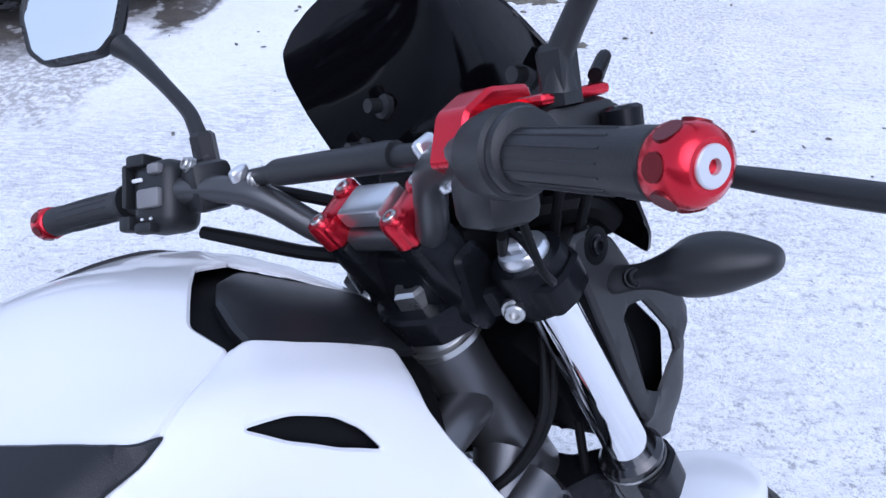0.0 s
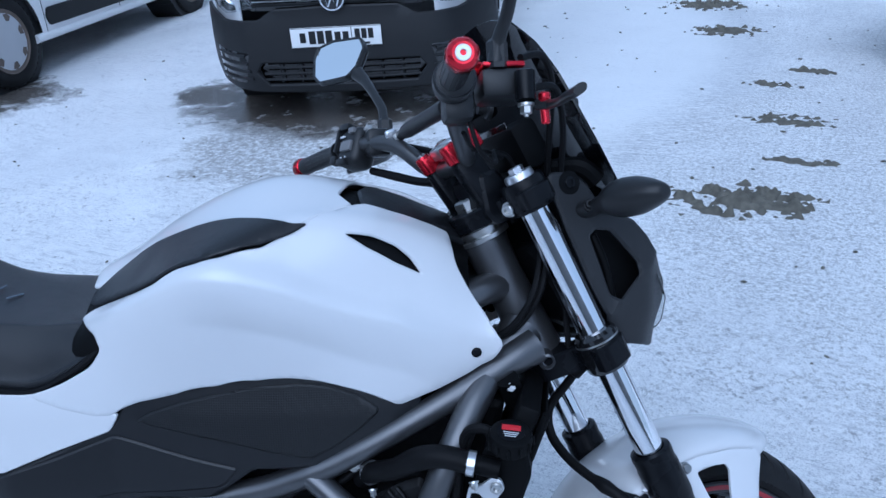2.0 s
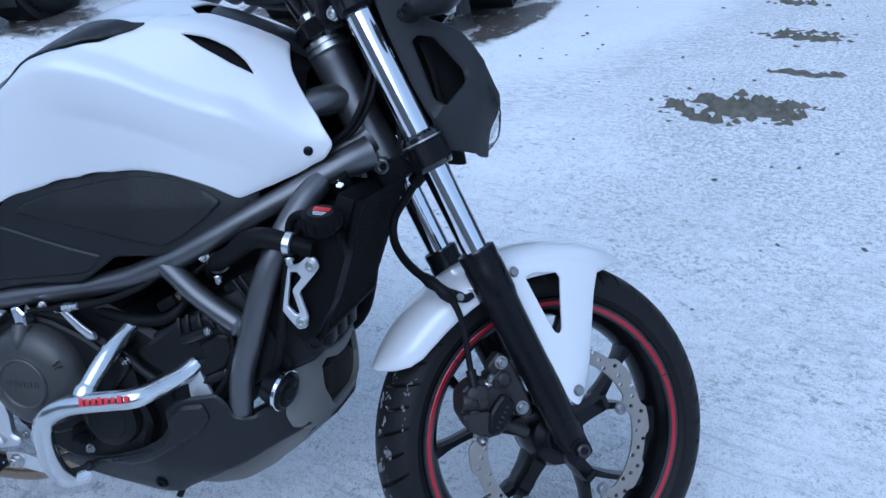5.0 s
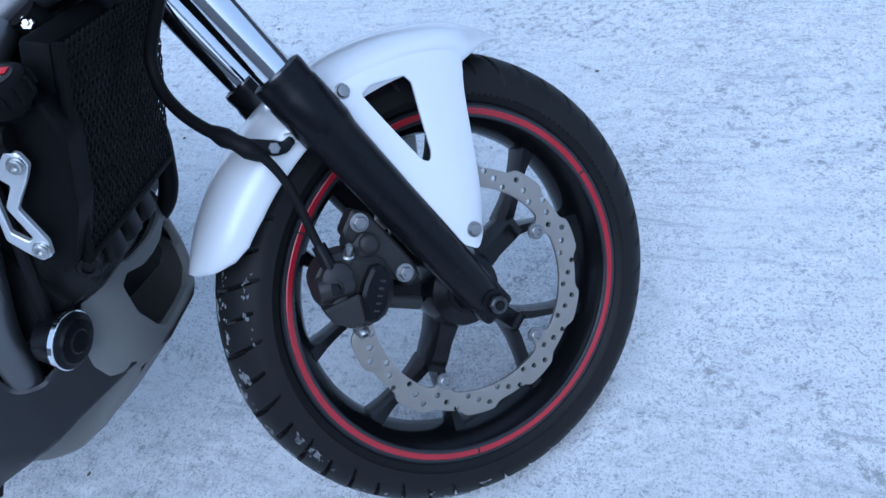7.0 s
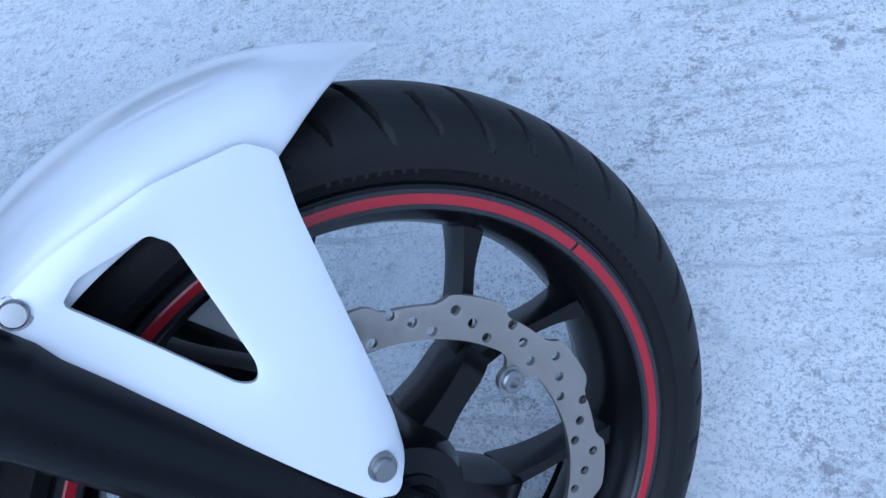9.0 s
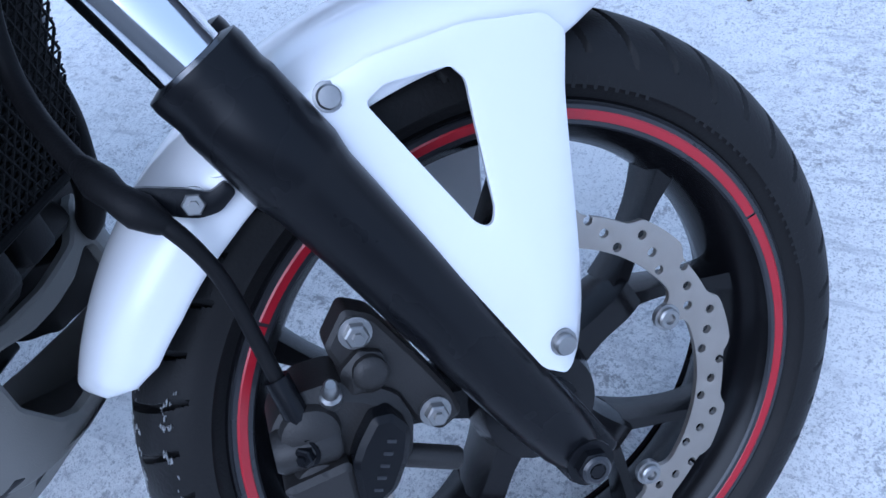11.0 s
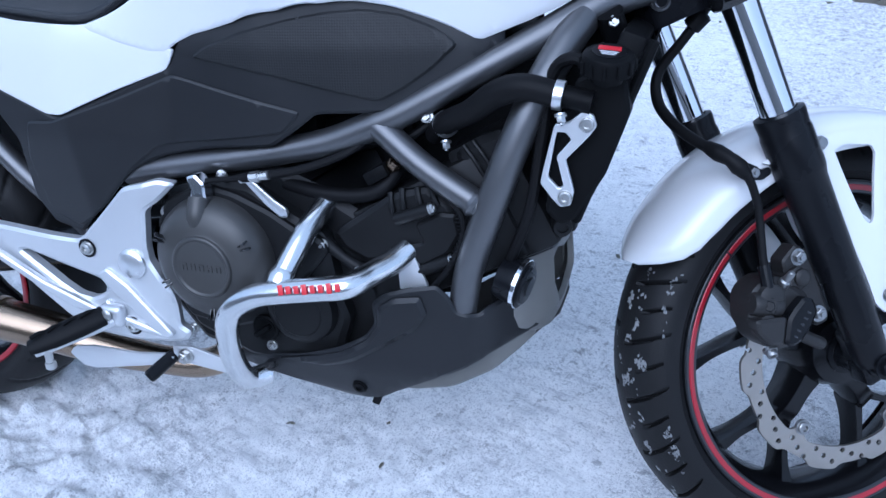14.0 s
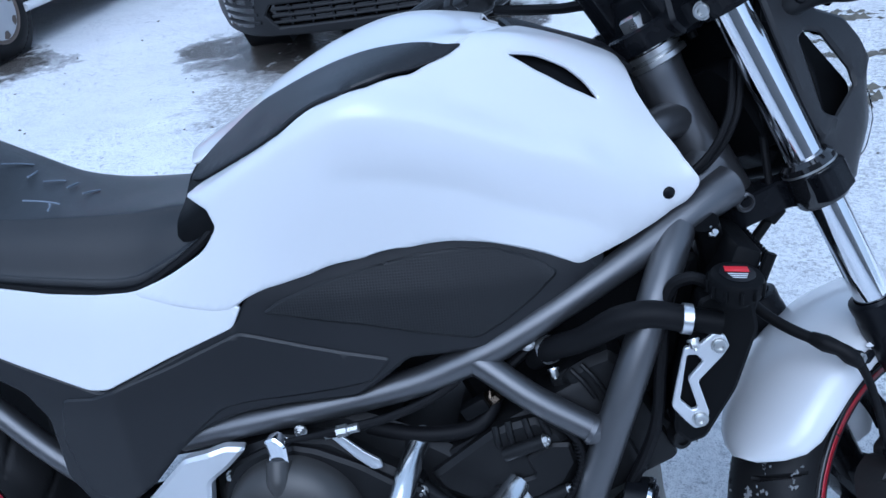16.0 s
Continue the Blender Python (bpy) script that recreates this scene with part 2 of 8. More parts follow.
def shell(outline, fmap, th, holes=(), grid=0.015, edge=0.003, step=0.02, rounds=2, out=(0, -1, 0), bm=None):
    """A panel over a rounded outline in two coordinates, laid into space by fmap, th thick, with softened rims and holes through it."""
    bm = bm or bmesh.new()
    loops = [rounded(outline, step, rounds)] + [rounded(h, min(step, 0.012), rounds) for h in holes]
    keep = lambda q: inside(loops[0], q) & ~np.any([inside(h, q) for h in loops[1:]] or [np.zeros(len(q), bool)], axis=0)
    lo, hi = loops[0].min(0), loops[0].max(0)
    gx, gy = np.meshgrid(np.arange(lo[0], hi[0], grid), np.arange(lo[1], hi[1], grid))
    gx = gx + (np.arange(gx.shape[0]) % 2)[:, None] * grid / 2
    pts = np.stack([gx.ravel(), gy.ravel()], 1)
    rim = np.concatenate(loops)
    rings = []
    for n, lp in enumerate(loops):
        d = np.roll(lp, -1, 0) - np.roll(lp, 1, 0)
        nrm = np.stack([-d[:, 1], d[:, 0]], 1) / (np.linalg.norm(d, axis=1)[:, None] + 1e-12)
        area = 0.5 * np.sum(lp[:, 0] * np.roll(lp[:, 1], -1) - lp[:, 1] * np.roll(lp[:, 0], -1))
        rings.append(lp + nrm * max(edge, 0.0015) * (1 if area > 0 else -1) * (1 if n == 0 else -1))
    ring = np.concatenate(rings)
    ok = keep(ring)
    if len(pts):
        far = np.array([np.min(((rim - q) ** 2).sum(1)) for q in pts]) > (0.55 * grid) ** 2
        pts = pts[far & keep(pts)] if len(pts[far]) else pts[:0]
    near = np.array([np.min(((rim - q) ** 2).sum(1)) > (0.6 * max(edge, 0.0015)) ** 2 for q in ring])
    allp = np.concatenate([rim, ring[ok & near], pts])
    edges, at = [], 0
    for lp in loops:
        edges += [(at + i, at + (i + 1) % len(lp)) for i in range(len(lp))]
        at += len(lp)
    vv, _, ff, *_ = delaunay_2d_cdt([Vector(q) for q in allp], edges, [], 0, 1e-7)
    vv = np.array([tuple(v) for v in vv])
    cen = np.array([vv[list(f)].mean(0) for f in ff])
    ff = [f for f, k in zip(ff, keep(cen)) if k]
    used = sorted({i for f in ff for i in f})
    top = {i: Vector(fmap(*vv[i])) for i in used}
    nor = {i: Vector() for i in used}
    for f in ff:
        fn = (top[f[1]] - top[f[0]]).cross(top[f[2]] - top[f[0]])
        for i in f:
            nor[i] += fn
    flip = sum(nor.values(), Vector()).dot(Vector(out)) < 0
    on_rim = {}
    for i in used:
        nor[i] = (-nor[i] if flip else nor[i]).normalized()
        on_rim[i] = np.min(((rim - vv[i]) ** 2).sum(1)) < 1e-9
    upper = {i: bm.verts.new(top[i] - nor[i] * (edge * 0.7 if on_rim[i] else 0)) for i in used}
    lower = {i: bm.verts.new(top[i] - nor[i] * th) for i in used}
    count = {}
    for f in ff:
        f = f[::-1] if flip else f
        bm.faces.new([upper[i] for i in f])
        bm.faces.new([lower[i] for i in f[::-1]])
        for a, b in zip(f, f[1:] + f[:1] if isinstance(f, list) else f[1:] + f[:1]):
            count[(a, b)] = 1
    for a, b in count:
        if (b, a) not in count:
            bm.faces.new((upper[b], upper[a], lower[a], lower[b]))
    return bm


def plate(outline, y0, y1, holes=(), edge=0.002, grid=0.03, step=0.02, rounds=2, bm=None):
    """A flat plate in the side view, from y0 (outer face) to y1."""
    s = -1 if y0 < y1 else 1
    return shell(outline, lambda a, b: (a, y0, b), abs(y1 - y0), holes, grid, edge, step, rounds, (0, s, 0), bm)


def block(size, m=None, bevel=0.004, seg=2, bm=None):
    """A box with softened edges, at the pose m."""
    own = bmesh.new()
    bmesh.ops.create_cube(own, size=1.0)
    bmesh.ops.scale(own, vec=size, verts=own.verts)
    if bevel:
        bmesh.ops.bevel(own, geom=own.edges[:], offset=min(bevel, min(size) * 0.45), segments=seg, affect="EDGES", profile=0.5)
    if m:
        own.transform(m)
    return join(own, bm)


def join(own, bm):
    """Adds one bmesh to another."""
    if bm is None:
        return own
    me = bpy.data.meshes.new("tmp")
    own.to_mesh(me)
    own.free()
    bm.from_mesh(me)
    bpy.data.meshes.remove(me)
    return bm


def mirrored(bm):
    """The same on the other side of the bike."""
    bm.transform(Matrix.Diagonal((1, -1, 1, 1)))
    bmesh.ops.reverse_faces(bm, faces=bm.faces)
    return bm


def screw(at, axis, r=0.008, h=0.006, socket=True, seg=16):
    """A button or cap screw with its hexagon socket and washer."""
    prof = [(-0.004, r * 1.25), (0.0006, r * 1.25), (0.0008, r), (h * 0.75, r), (h, r * 0.85)]
    prof += [(h, r * 0.5), (h * 0.35, r * 0.48), (h * 0.35, 0)] if socket else [(h * 1.05, 0)]
    return lathe(prof, at, axis, seg)


def nut(at, axis, r=0.01, h=0.008):
    """A hexagon head on a flange."""
    bm = lathe([(0, r * 1.35), (h * 0.25, r * 1.35), (h * 0.28, r * 1.0)], at, axis, 18)
    return lathe([(h * 0.2, r), (h * 0.9, r), (h, r * 0.85), (h, r * 0.45), (h * 1.25, r * 0.42), (h * 1.25, 0)], at, axis, 6, bm)

# ---- ground ----
def smooth(a, b, x):
    t = np.clip((x - a) / (b - a), 0, 1)
    return t * t * (3 - 2 * t)


def level(x, y):
    """The yard's height: nearly flat, rising a little towards the parked vans."""
    return 0.12 * smooth(-3.5, -4.7, x) + 0.026 * np.exp(-((x - 0.35) ** 2 + (y - 0.78) ** 2) / 1.5)


def snow_material():
    """Packed snow: white, with grey scuffs, icy and wet stretches and dirt trodden in."""
    m = bpy.data.materials.new("packed_snow")
    m.use_nodes = True
    n, l = m.node_tree.nodes, m.node_tree.links
    b = n["Principled BSDF"]
    co = n.new("ShaderNodeTexCoord")

    def tex(scale, detail=4, rough=0.55):
        t = n.new("ShaderNodeTexNoise")
        t.inputs["Scale"].default_value, t.inputs["Detail"].default_value, t.inputs["Roughness"].default_value = scale, detail, rough
        l.new(co.outputs["Object"], t.inputs["Vector"])
        return t.outputs["Fac"]

    def streak(angle, along, wide, detail=6, rough=0.7):
        """Noise drawn out along one way over the ground."""
        mp, t = n.new("ShaderNodeMapping"), n.new("ShaderNodeTexNoise")
        mp.inputs["Rotation"].default_value, mp.inputs["Scale"].default_value = (0, 0, radians(angle)), (along, wide, 1)
        t.inputs["Scale"].default_value, t.inputs["Detail"].default_value, t.inputs["Roughness"].default_value = 1.0, detail, rough
        l.new(co.outputs["Object"], mp.inputs["Vector"])
        l.new(mp.outputs["Vector"], t.inputs["Vector"])
        return t.outputs["Fac"]

    def remap(v, a, c, lo=0.0, hi=1.0):
        r = n.new("ShaderNodeMapRange")
        r.interpolation_type = "SMOOTHSTEP"
        for k, w in zip(("From Min", "From Max", "To Min", "To Max"), (a, c, lo, hi)):
            r.inputs[k].default_value = w
        l.new(v, r.inputs["Value"])
        return r.outputs["Result"]

    def calc(op, a, c):
        k = n.new("ShaderNodeMath")
        k.operation = op
        for i, v in enumerate((a, c)):
            if isinstance(v, (int, float)):
                k.inputs[i].default_value = v
            else:
                l.new(v, k.inputs[i])
        return k.outputs[0]

    def blend(f, a, c):
        k = n.new("ShaderNodeMix")
        k.data_type = "RGBA"
        l.new(f, k.inputs["Factor"])
        for key, v in (("A", a), ("B", c)):
            if isinstance(v, tuple):
                k.inputs[key].default_value = (*v, 1)
            else:
                l.new(v, k.inputs[key])
        return k.outputs["Result"]

    def spot(cx, cy, rx, ry, turn=0.0, ragged=0.5, scale=3.0):
        """A ragged oval stretch of the yard."""
        mp = n.new("ShaderNodeMapping")
        mp.vector_type = "TEXTURE"
        mp.inputs["Location"].default_value, mp.inputs["Rotation"].default_value = (cx, cy, 0), (0, 0, radians(turn))
        mp.inputs["Scale"].default_value = (rx, ry, 1000)
        l.new(co.outputs["Object"], mp.inputs["Vector"])
        ln = n.new("ShaderNodeVectorMath")
        ln.operation = "LENGTH"
        l.new(mp.outputs["Vector"], ln.inputs[0])
        d = calc("ADD", ln.outputs["Value"], calc("MULTIPLY", calc("SUBTRACT", tex(scale, 6, 0.65), 0.5), ragged * 2))
        return remap(d, 0.8, 1.1, 1.0, 0.0)

    scuff = remap(tex(1.3, 10, 0.70), 0.44, 0.66)
    fleck = remap(tex(95, 8, 0.78), 0.44, 0.60)
    worn = calc("MULTIPLY", scuff, fleck)
    base = blend(remap(tex(9, 6, 0.6), 0.3, 0.7), (0.92, 0.925, 0.932), (0.965, 0.967, 0.97))
    pits = calc("MULTIPLY", remap(tex(105, 7, 0.74), 0.53, 0.66), remap(tex(4, 6, 0.65), 0.36, 0.62, 0.25, 1.0))
    base = blend(calc("MULTIPLY", pits, 0.85), base, (0.46, 0.47, 0.50))
    crumbs = calc("MULTIPLY", remap(tex(38, 7, 0.72), 0.50, 0.66), remap(tex(2.2, 5, 0.6), 0.42, 0.60))
    base = blend(calc("MULTIPLY", crumbs, 0.4), base, (0.50, 0.505, 0.53))
    pock = calc("MULTIPLY", remap(tex(62, 8, 0.8), 0.54, 0.62), remap(tex(4.5, 6, 0.7), 0.44, 0.60))
    base = blend(calc("MULTIPLY", pock, 0.75), base, (0.40, 0.41, 0.45))
    scrape = calc("MULTIPLY", remap(streak(-24, 7, 46), 0.52, 0.64), remap(tex(1.9, 5, 0.6), 0.44, 0.58))
    base = blend(calc("MULTIPLY", scrape, 0.5), base, (0.50, 0.51, 0.54))
    scrape = calc("MULTIPLY", remap(streak(38, 5, 60), 0.54, 0.64), remap(tex(1.1, 5, 0.6), 0.48, 0.60))
    base = blend(calc("MULTIPLY", scrape, 0.5), base, (0.46, 0.47, 0.50))
    speck = calc("MULTIPLY", remap(tex(140, 6, 0.8), 0.56, 0.64), remap(tex(3.2, 7, 0.72), 0.47, 0.60))
    base = blend(calc("MULTIPLY", speck, 0.9), base, (0.34, 0.345, 0.375))
    base = blend(calc("MULTIPLY", worn, 0.42), base, (0.42, 0.43, 0.46))
    # dark grains of dirt trodden in, gathered in blotches
    grains = calc("MULTIPLY", remap(tex(210, 3, 0.65), 0.52, 0.62), remap(tex(5.5, 6, 0.7), 0.36, 0.64, 0.15, 1.0))
    base = blend(calc("MULTIPLY", grains, 0.55), base, (0.40, 0.41, 0.45))
    grains = calc("MULTIPLY", remap(tex(420, 2, 0.6), 0.54, 0.64), remap(tex(2.4, 6, 0.7), 0.34, 0.60, 0.25, 1.0))
    base = blend(calc("MULTIPLY", grains, 0.45), base, (0.42, 0.43, 0.46))
    blotch = calc("MULTIPLY", remap(tex(26, 9, 0.80), 0.555, 0.62), remap(tex(3.0, 6, 0.7), 0.42, 0.56))
    base = blend(calc("MULTIPLY", blotch, 0.8), base, (0.30, 0.30, 0.32))
    flake = calc("MULTIPLY", remap(streak(12, 24, 42, 8, 0.8), 0.56, 0.62), remap(tex(1.5, 5, 0.65), 0.42, 0.56))
    base = blend(calc("MULTIPLY", flake, 0.7), base, (0.28, 0.285, 0.31))
    # a smooth lane, swept by a turning wheel, with a crisp curved edge
    lane = spot(-1.62, 5.35, 1.44, 2.75, 0, 0.07, 2.0)
    base = blend(calc("MULTIPLY", lane, 0.62), base, (0.86, 0.865, 0.87))
    coarse = calc("MULTIPLY", spot(0.3, 5.2, 1.0, 3.0, 0, 0.5, 1.5), calc("SUBTRACT", 1.0, lane))
    base = blend(calc("MULTIPLY", calc("MULTIPLY", coarse, remap(tex(48, 9, 0.82), 0.48, 0.60)), 0.7), base, (0.36, 0.36, 0.37))
    # the ribbed track of the turning wheel along the lane's edge
    track = calc("MULTIPLY", spot(-1.62, 5.35, 1.74, 3.10, 0, 0.07, 2.0), calc("SUBTRACT", 1.0, lane))
    base = blend(calc("MULTIPLY", calc("MULTIPLY", track, remap(streak(0, 14, 55, 6, 0.75), 0.44, 0.58)), 0.65), base, (0.33, 0.335, 0.36))
    grime = spot(0.75, 4.2, 0.9, 2.6, -8, 0.7, 2.5)
    base = blend(calc("MULTIPLY", calc("MULTIPLY", grime, remap(tex(60, 9, 0.82), 0.50, 0.60)), 0.7), base, (0.30, 0.295, 0.29))
    ice = calc("MAXIMUM", spot(-1.0, 6.4, 0.9, 2.4, 14, 0.35, 1.5), spot(-4.0, 4.2, 0.9, 2.2, 20, 0.5, 1.5))
    base = blend(calc("MULTIPLY", ice, 0.25), base, (0.60, 0.62, 0.66))
    wet = calc("MAXIMUM", spot(-2.50, 4.25, 1.08, 0.95, 12, 0.4, 3.0), spot(-5.5, 3.0, 1.3, 0.6, 15, 0.5, 4.0))
    wet = calc("MAXIMUM", wet, calc("MAXIMUM", spot(-1.42, 4.30, 0.17, 0.55, 0, 0.6, 5.0), spot(-3.30, 4.00, 0.40, 0.30, 30, 0.6, 5.0)))
    wet = calc("MULTIPLY", wet, remap(tex(5, 6, 0.62), 0.26, 0.44))
    slush = calc("MULTIPLY", spot(-2.1, 3.2, 0.75, 0.55, 20, 0.8, 4.0), remap(tex(30, 8, 0.75), 0.40, 0.58))
    base = blend(calc("MULTIPLY", slush, 0.75), base, (0.27, 0.26, 0.25))
    base = blend(wet, base, blend(tex(14, 6), (0.055, 0.048, 0.041), (0.14, 0.127, 0.115)))
    grit = remap(tex(70, 8, 0.8), 0.70, 0.73)
    base = blend(grit, base, (0.10, 0.09, 0.085))
    l.new(base, b.inputs["Base Color"])
    rough = calc("SUBTRACT", 0.72, calc("MULTIPLY", wet, 0.55))
    rough = calc("SUBTRACT", rough, calc("MULTIPLY", ice, 0.36))
    l.new(calc("MAXIMUM", rough, 0.14), b.inputs["Roughness"])
    b.inputs["Specular IOR Level"].default_value = 0.4
    h = calc("ADD", calc("ADD", calc("MULTIPLY", tex(60, 10, 0.82), 1.5), calc("MULTIPLY", tex(150, 4, 0.7), 0.4)), calc("MULTIPLY", tex(11, 6, 0.6), 1.0))
    h = calc("MULTIPLY", h, calc("SUBTRACT", 1.0, calc("MULTIPLY", calc("MAXIMUM", wet, ice), 0.75)))
    bp = n.new("ShaderNodeBump")
    bp.inputs["Strength"].default_value, bp.inputs["Distance"].default_value = 1.0, 0.0048
    l.new(h, bp.inputs["Height"])
    l.new(bp.outputs["Normal"], b.inputs["Normal"])
    return m


M_SNOW = snow_material()


def build_ground():
    def axis(lo, hi, fine, far):
        mid = np.arange(lo, hi, fine)
        grow, steps = fine, []
        while sum(steps) < far:
            grow *= 1.013 if grow < 0.028 else 1.25
            steps.append(grow)
        s = np.cumsum(steps)
        return np.concatenate([(mid[0] - s)[::-1], mid, mid[-1] + s])

    xs, ys = axis(-1.5, 1.4, 0.008, 400), axis(-0.5, 1.6, 0.008, 400)
    verts = []
    for y in ys:
        for x in xs:
            z = float(level(x, y))
            if abs(x) < 14 and -3 < y < 12:
                calm = max(0.0, min(1.0, (2.8 - y) / 1.3)) * max(0.0, min(1.0, (x + 2.7) / 1.3)) * max(0.0, min(1.0, (2.6 - x) / 1.3))
                d = 0.007 * noise.noise((x * 2.6, y * 2.6, 0.3)) + 0.006 * (0.35 + 0.65 * calm) * noise.noise((x * 9, y * 9, 2.0)) + 0.003 * calm * noise.noise((x * 27, y * 27, 5.0))
                clod = max(0.0, noise.noise((x * 13, y * 13, 8.0)) - 0.22) * max(0.0, noise.noise((x * 3, y * 3, 4.0)) + 0.25)
                near = math.exp(-((x + 0.55) ** 2 / 0.9 + (y - 0.15) ** 2 / 0.16))
                crust = max(0.0, noise.noise((x * 38, y * 38, 1.7)) + 0.1) * max(0.0, noise.noise((x * 2.1, y * 2.1, 9.0)) + 0.35)
                z += d * (0.5 if y > 3.4 or x < -2.0 else 1.0) + clod * (0.02 + 0.11 * near) + 0.012 * crust * calm
                rough = min(1.0, max(0.0, (0.34 - 0.46 * x - 0.89 * y) / 0.40)) * min(1.0, max(0.0, (0.35 - x) / 0.3)) * min(1.0, max(0.0, (x + 2.2) / 0.5))
                if rough > 0.02:
                    lump = max(0.0, noise.noise((x * 15, y * 15, 1.2)) + 0.10) * 0.040 + max(0.0, noise.noise((x * 37, y * 37, 2.2))) * 0.026 + noise.noise((x * 80, y * 80, 3.2)) * 0.008 - 0.008
                    z += rough * lump
                # ribs of a tyre print
                if 0.56 < x < 1.5 and abs(y - 0.815 - 0.04 * x) < 0.05:
                    u, v = (x % 0.048) / 0.048, (y - 0.815 - 0.04 * x) / 0.05
                    rib = max(0.0, 1 - abs(u - 0.5 - 0.35 * v) / 0.13) if v < 0.2 else max(0.0, 1 - abs(v - 0.35 - 0.5 * abs(u - 0.5)) / 0.2)
                    z += 0.006 * rib * max(0.0, noise.noise((x * 7, y * 7, 7.7)) + 0.6)
                z += 0.0028 * calm * noise.noise((x * 66, y * 66, 3.3)) * max(0.0, min(1.0, noise.noise((x * 2.7, y * 2.7, 6.0)) * 2 + 0.6))
            verts.append((x, y, z))
    nx = len(xs)
    faces = [(j * nx + i, j * nx + i + 1, (j + 1) * nx + i + 1, (j + 1) * nx + i) for j in range(len(ys) - 1) for i in range(nx - 1)]
    me = bpy.data.meshes.new("ground")
    me.from_pydata(verts, [], faces)
    me.polygons.foreach_set("use_smooth", [True] * len(faces))
    me.materials.append(M_SNOW)
    return tagged(new("ground", me), "trodden packed snow yard with icy and wet patches", "ground", "", "structure")


build_ground()

# ---- the motorcycle ----
bike = new("motorcycle")
bike.matrix_world = Matrix(((0.9481, -0.3076, -0.0799, 0.4645), (0.3178, 0.9171, 0.2406, 0.7684), (-0.0007, -0.2535, 0.9673, 0.0138), (0, 0, 0, 1)))
tagged(bike, "white and black naked motorcycle leaning on its side stand on snow", "motorcycle")

RAKE, LOCK = radians(26), radians(34.5)
PIVOT = Vector((-0.0259, 0, 0.2874))
STEER_AXIS = Vector((-math.sin(RAKE), 0, math.cos(RAKE)))
STEER = Matrix.Translation(PIVOT) @ Matrix.Rotation(LOCK, 4, STEER_AXIS) @ Matrix.Translation(-PIVOT)
ALONG = Vector((math.cos(RAKE), 0, math.sin(RAKE)))


def add(name, bm, mat, parent=bike, label="", auto=0.6):
    return part(name, bm, mat, parent, label, True, auto)


def turned(name, bm, mat, parent=bike, label="", auto=0.6):
    """A part that swings with the handlebar, which is on full left lock."""
    for v in bm.verts:
        v.co.y -= 0.04 * max(0.0, v.co.z - 0.6)
    bm.transform(STEER)
    return part(name, bm, mat, parent, label, True, auto)


def on_axis(d, f=0.0, y=0.0):
    """A place in the fork: d metres up the steering axis from the pivot, f ahead of it, y to the left."""
    return PIVOT + STEER_AXIS * d + ALONG * f + Vector((0, y, 0))


# -- tank body: half sections at stations along the bike, from the ridge down to the lower edge --
TANK_X = (-0.96, -0.87, -0.80, -0.72, -0.64, -0.56, -0.48, -0.40, -0.32)
TANK_RIDGE = (0.880, 0.922, 0.966, 1.004, 1.025, 1.018, 0.996, 0.962, 0.910)
TANK_INNER = ((0.085, 0.868), (0.100, 0.893), (0.108, 0.930), (0.112, 0.968), (0.112, 0.995), (0.105, 0.998), (0.080, 0.988), (0.055, 0.956), (0.030, 0.905))
TANK_OUTER = ((0.130, 0.832), (0.145, 0.862), (0.176, 0.891), (0.212, 0.927), (0.209, 0.956), (0.162, 0.977), (0.130, 0.966), (0.090, 0.935), (0.060, 0.888))
TANK_BELT = ((0.180, 0.790), (0.184, 0.828), (0.206, 0.862), (0.224, 0.880), (0.219, 0.888), (0.194, 0.884), (0.160, 0.868), (0.128, 0.850), (0.099, 0.825))
TANK_LOW = ((0.200, 0.690), (0.184, 0.705), (0.176, 0.720), (0.174, 0.730), (0.167, 0.740), (0.155, 0.735), (0.145, 0.725), (0.128, 0.735), (0.098, 0.770))
TANK_FOOT = ((0.150, 0.600), (0.160, 0.610), (0.160, 0.620), (0.158, 0.630), (0.150, 0.640), (0.140, 0.640), (0.130, 0.640), (0.110, 0.650), (0.080, 0.690))


@functools.lru_cache(maxsize=None)
def tank_section(k):
    x = k / 500

    def at(rows):
        a = np.array(rows, float)
        i = float(np.clip(np.interp(x, TANK_X, range(len(TANK_X))), 0, len(TANK_X) - 1.001))
        j, t = int(i), i - int(i)
        p = [a[min(max(j + q, 0), len(a) - 1)] for q in (-1, 0, 1, 2)]
        return 0.5 * (2 * p[1] + (p[2] - p[0]) * t + (2 * p[0] - 5 * p[1] + 4 * p[2] - p[3]) * t * t + (3 * p[1] - p[0] - 3 * p[2] + p[3]) * t ** 3)

    pts = [(-at(TANK_INNER)[0], at(TANK_INNER)[1]), (0.0, float(at(TANK_RIDGE)))] + [tuple(at(r)) for r in (TANK_INNER, TANK_OUTER, TANK_BELT, TANK_LOW, TANK_FOOT)]
    line = np.array([tuple(q) for q in catmull([(0, *p) for p in pts], 10)])[10:, 1:]
    return line


@functools.lru_cache(maxsize=20000)
def arcs(x):
    """The section at x with its length along the surface from the ridge."""
    k = math.floor(x * 500)
    t = x * 500 - k
    line = tank_section(k) * (1 - t) + tank_section(k + 1) * t
    return line, np.concatenate([[0], np.cumsum(np.hypot(*np.diff(line, axis=0).T))])


def down(x, z):
    """Length along the section to a height, below the shoulder."""
    line, s = arcs(x)
    return float(np.interp(-z, -line[14:, 1], s[14:]))


def across(x, y):
    """Length along the section to a distance from the middle, above the belt."""
    line, s = arcs(x)
    return float(np.interp(y, np.maximum.accumulate(line[:30, 0] + np.arange(30) * 1e-6), s[:30]))


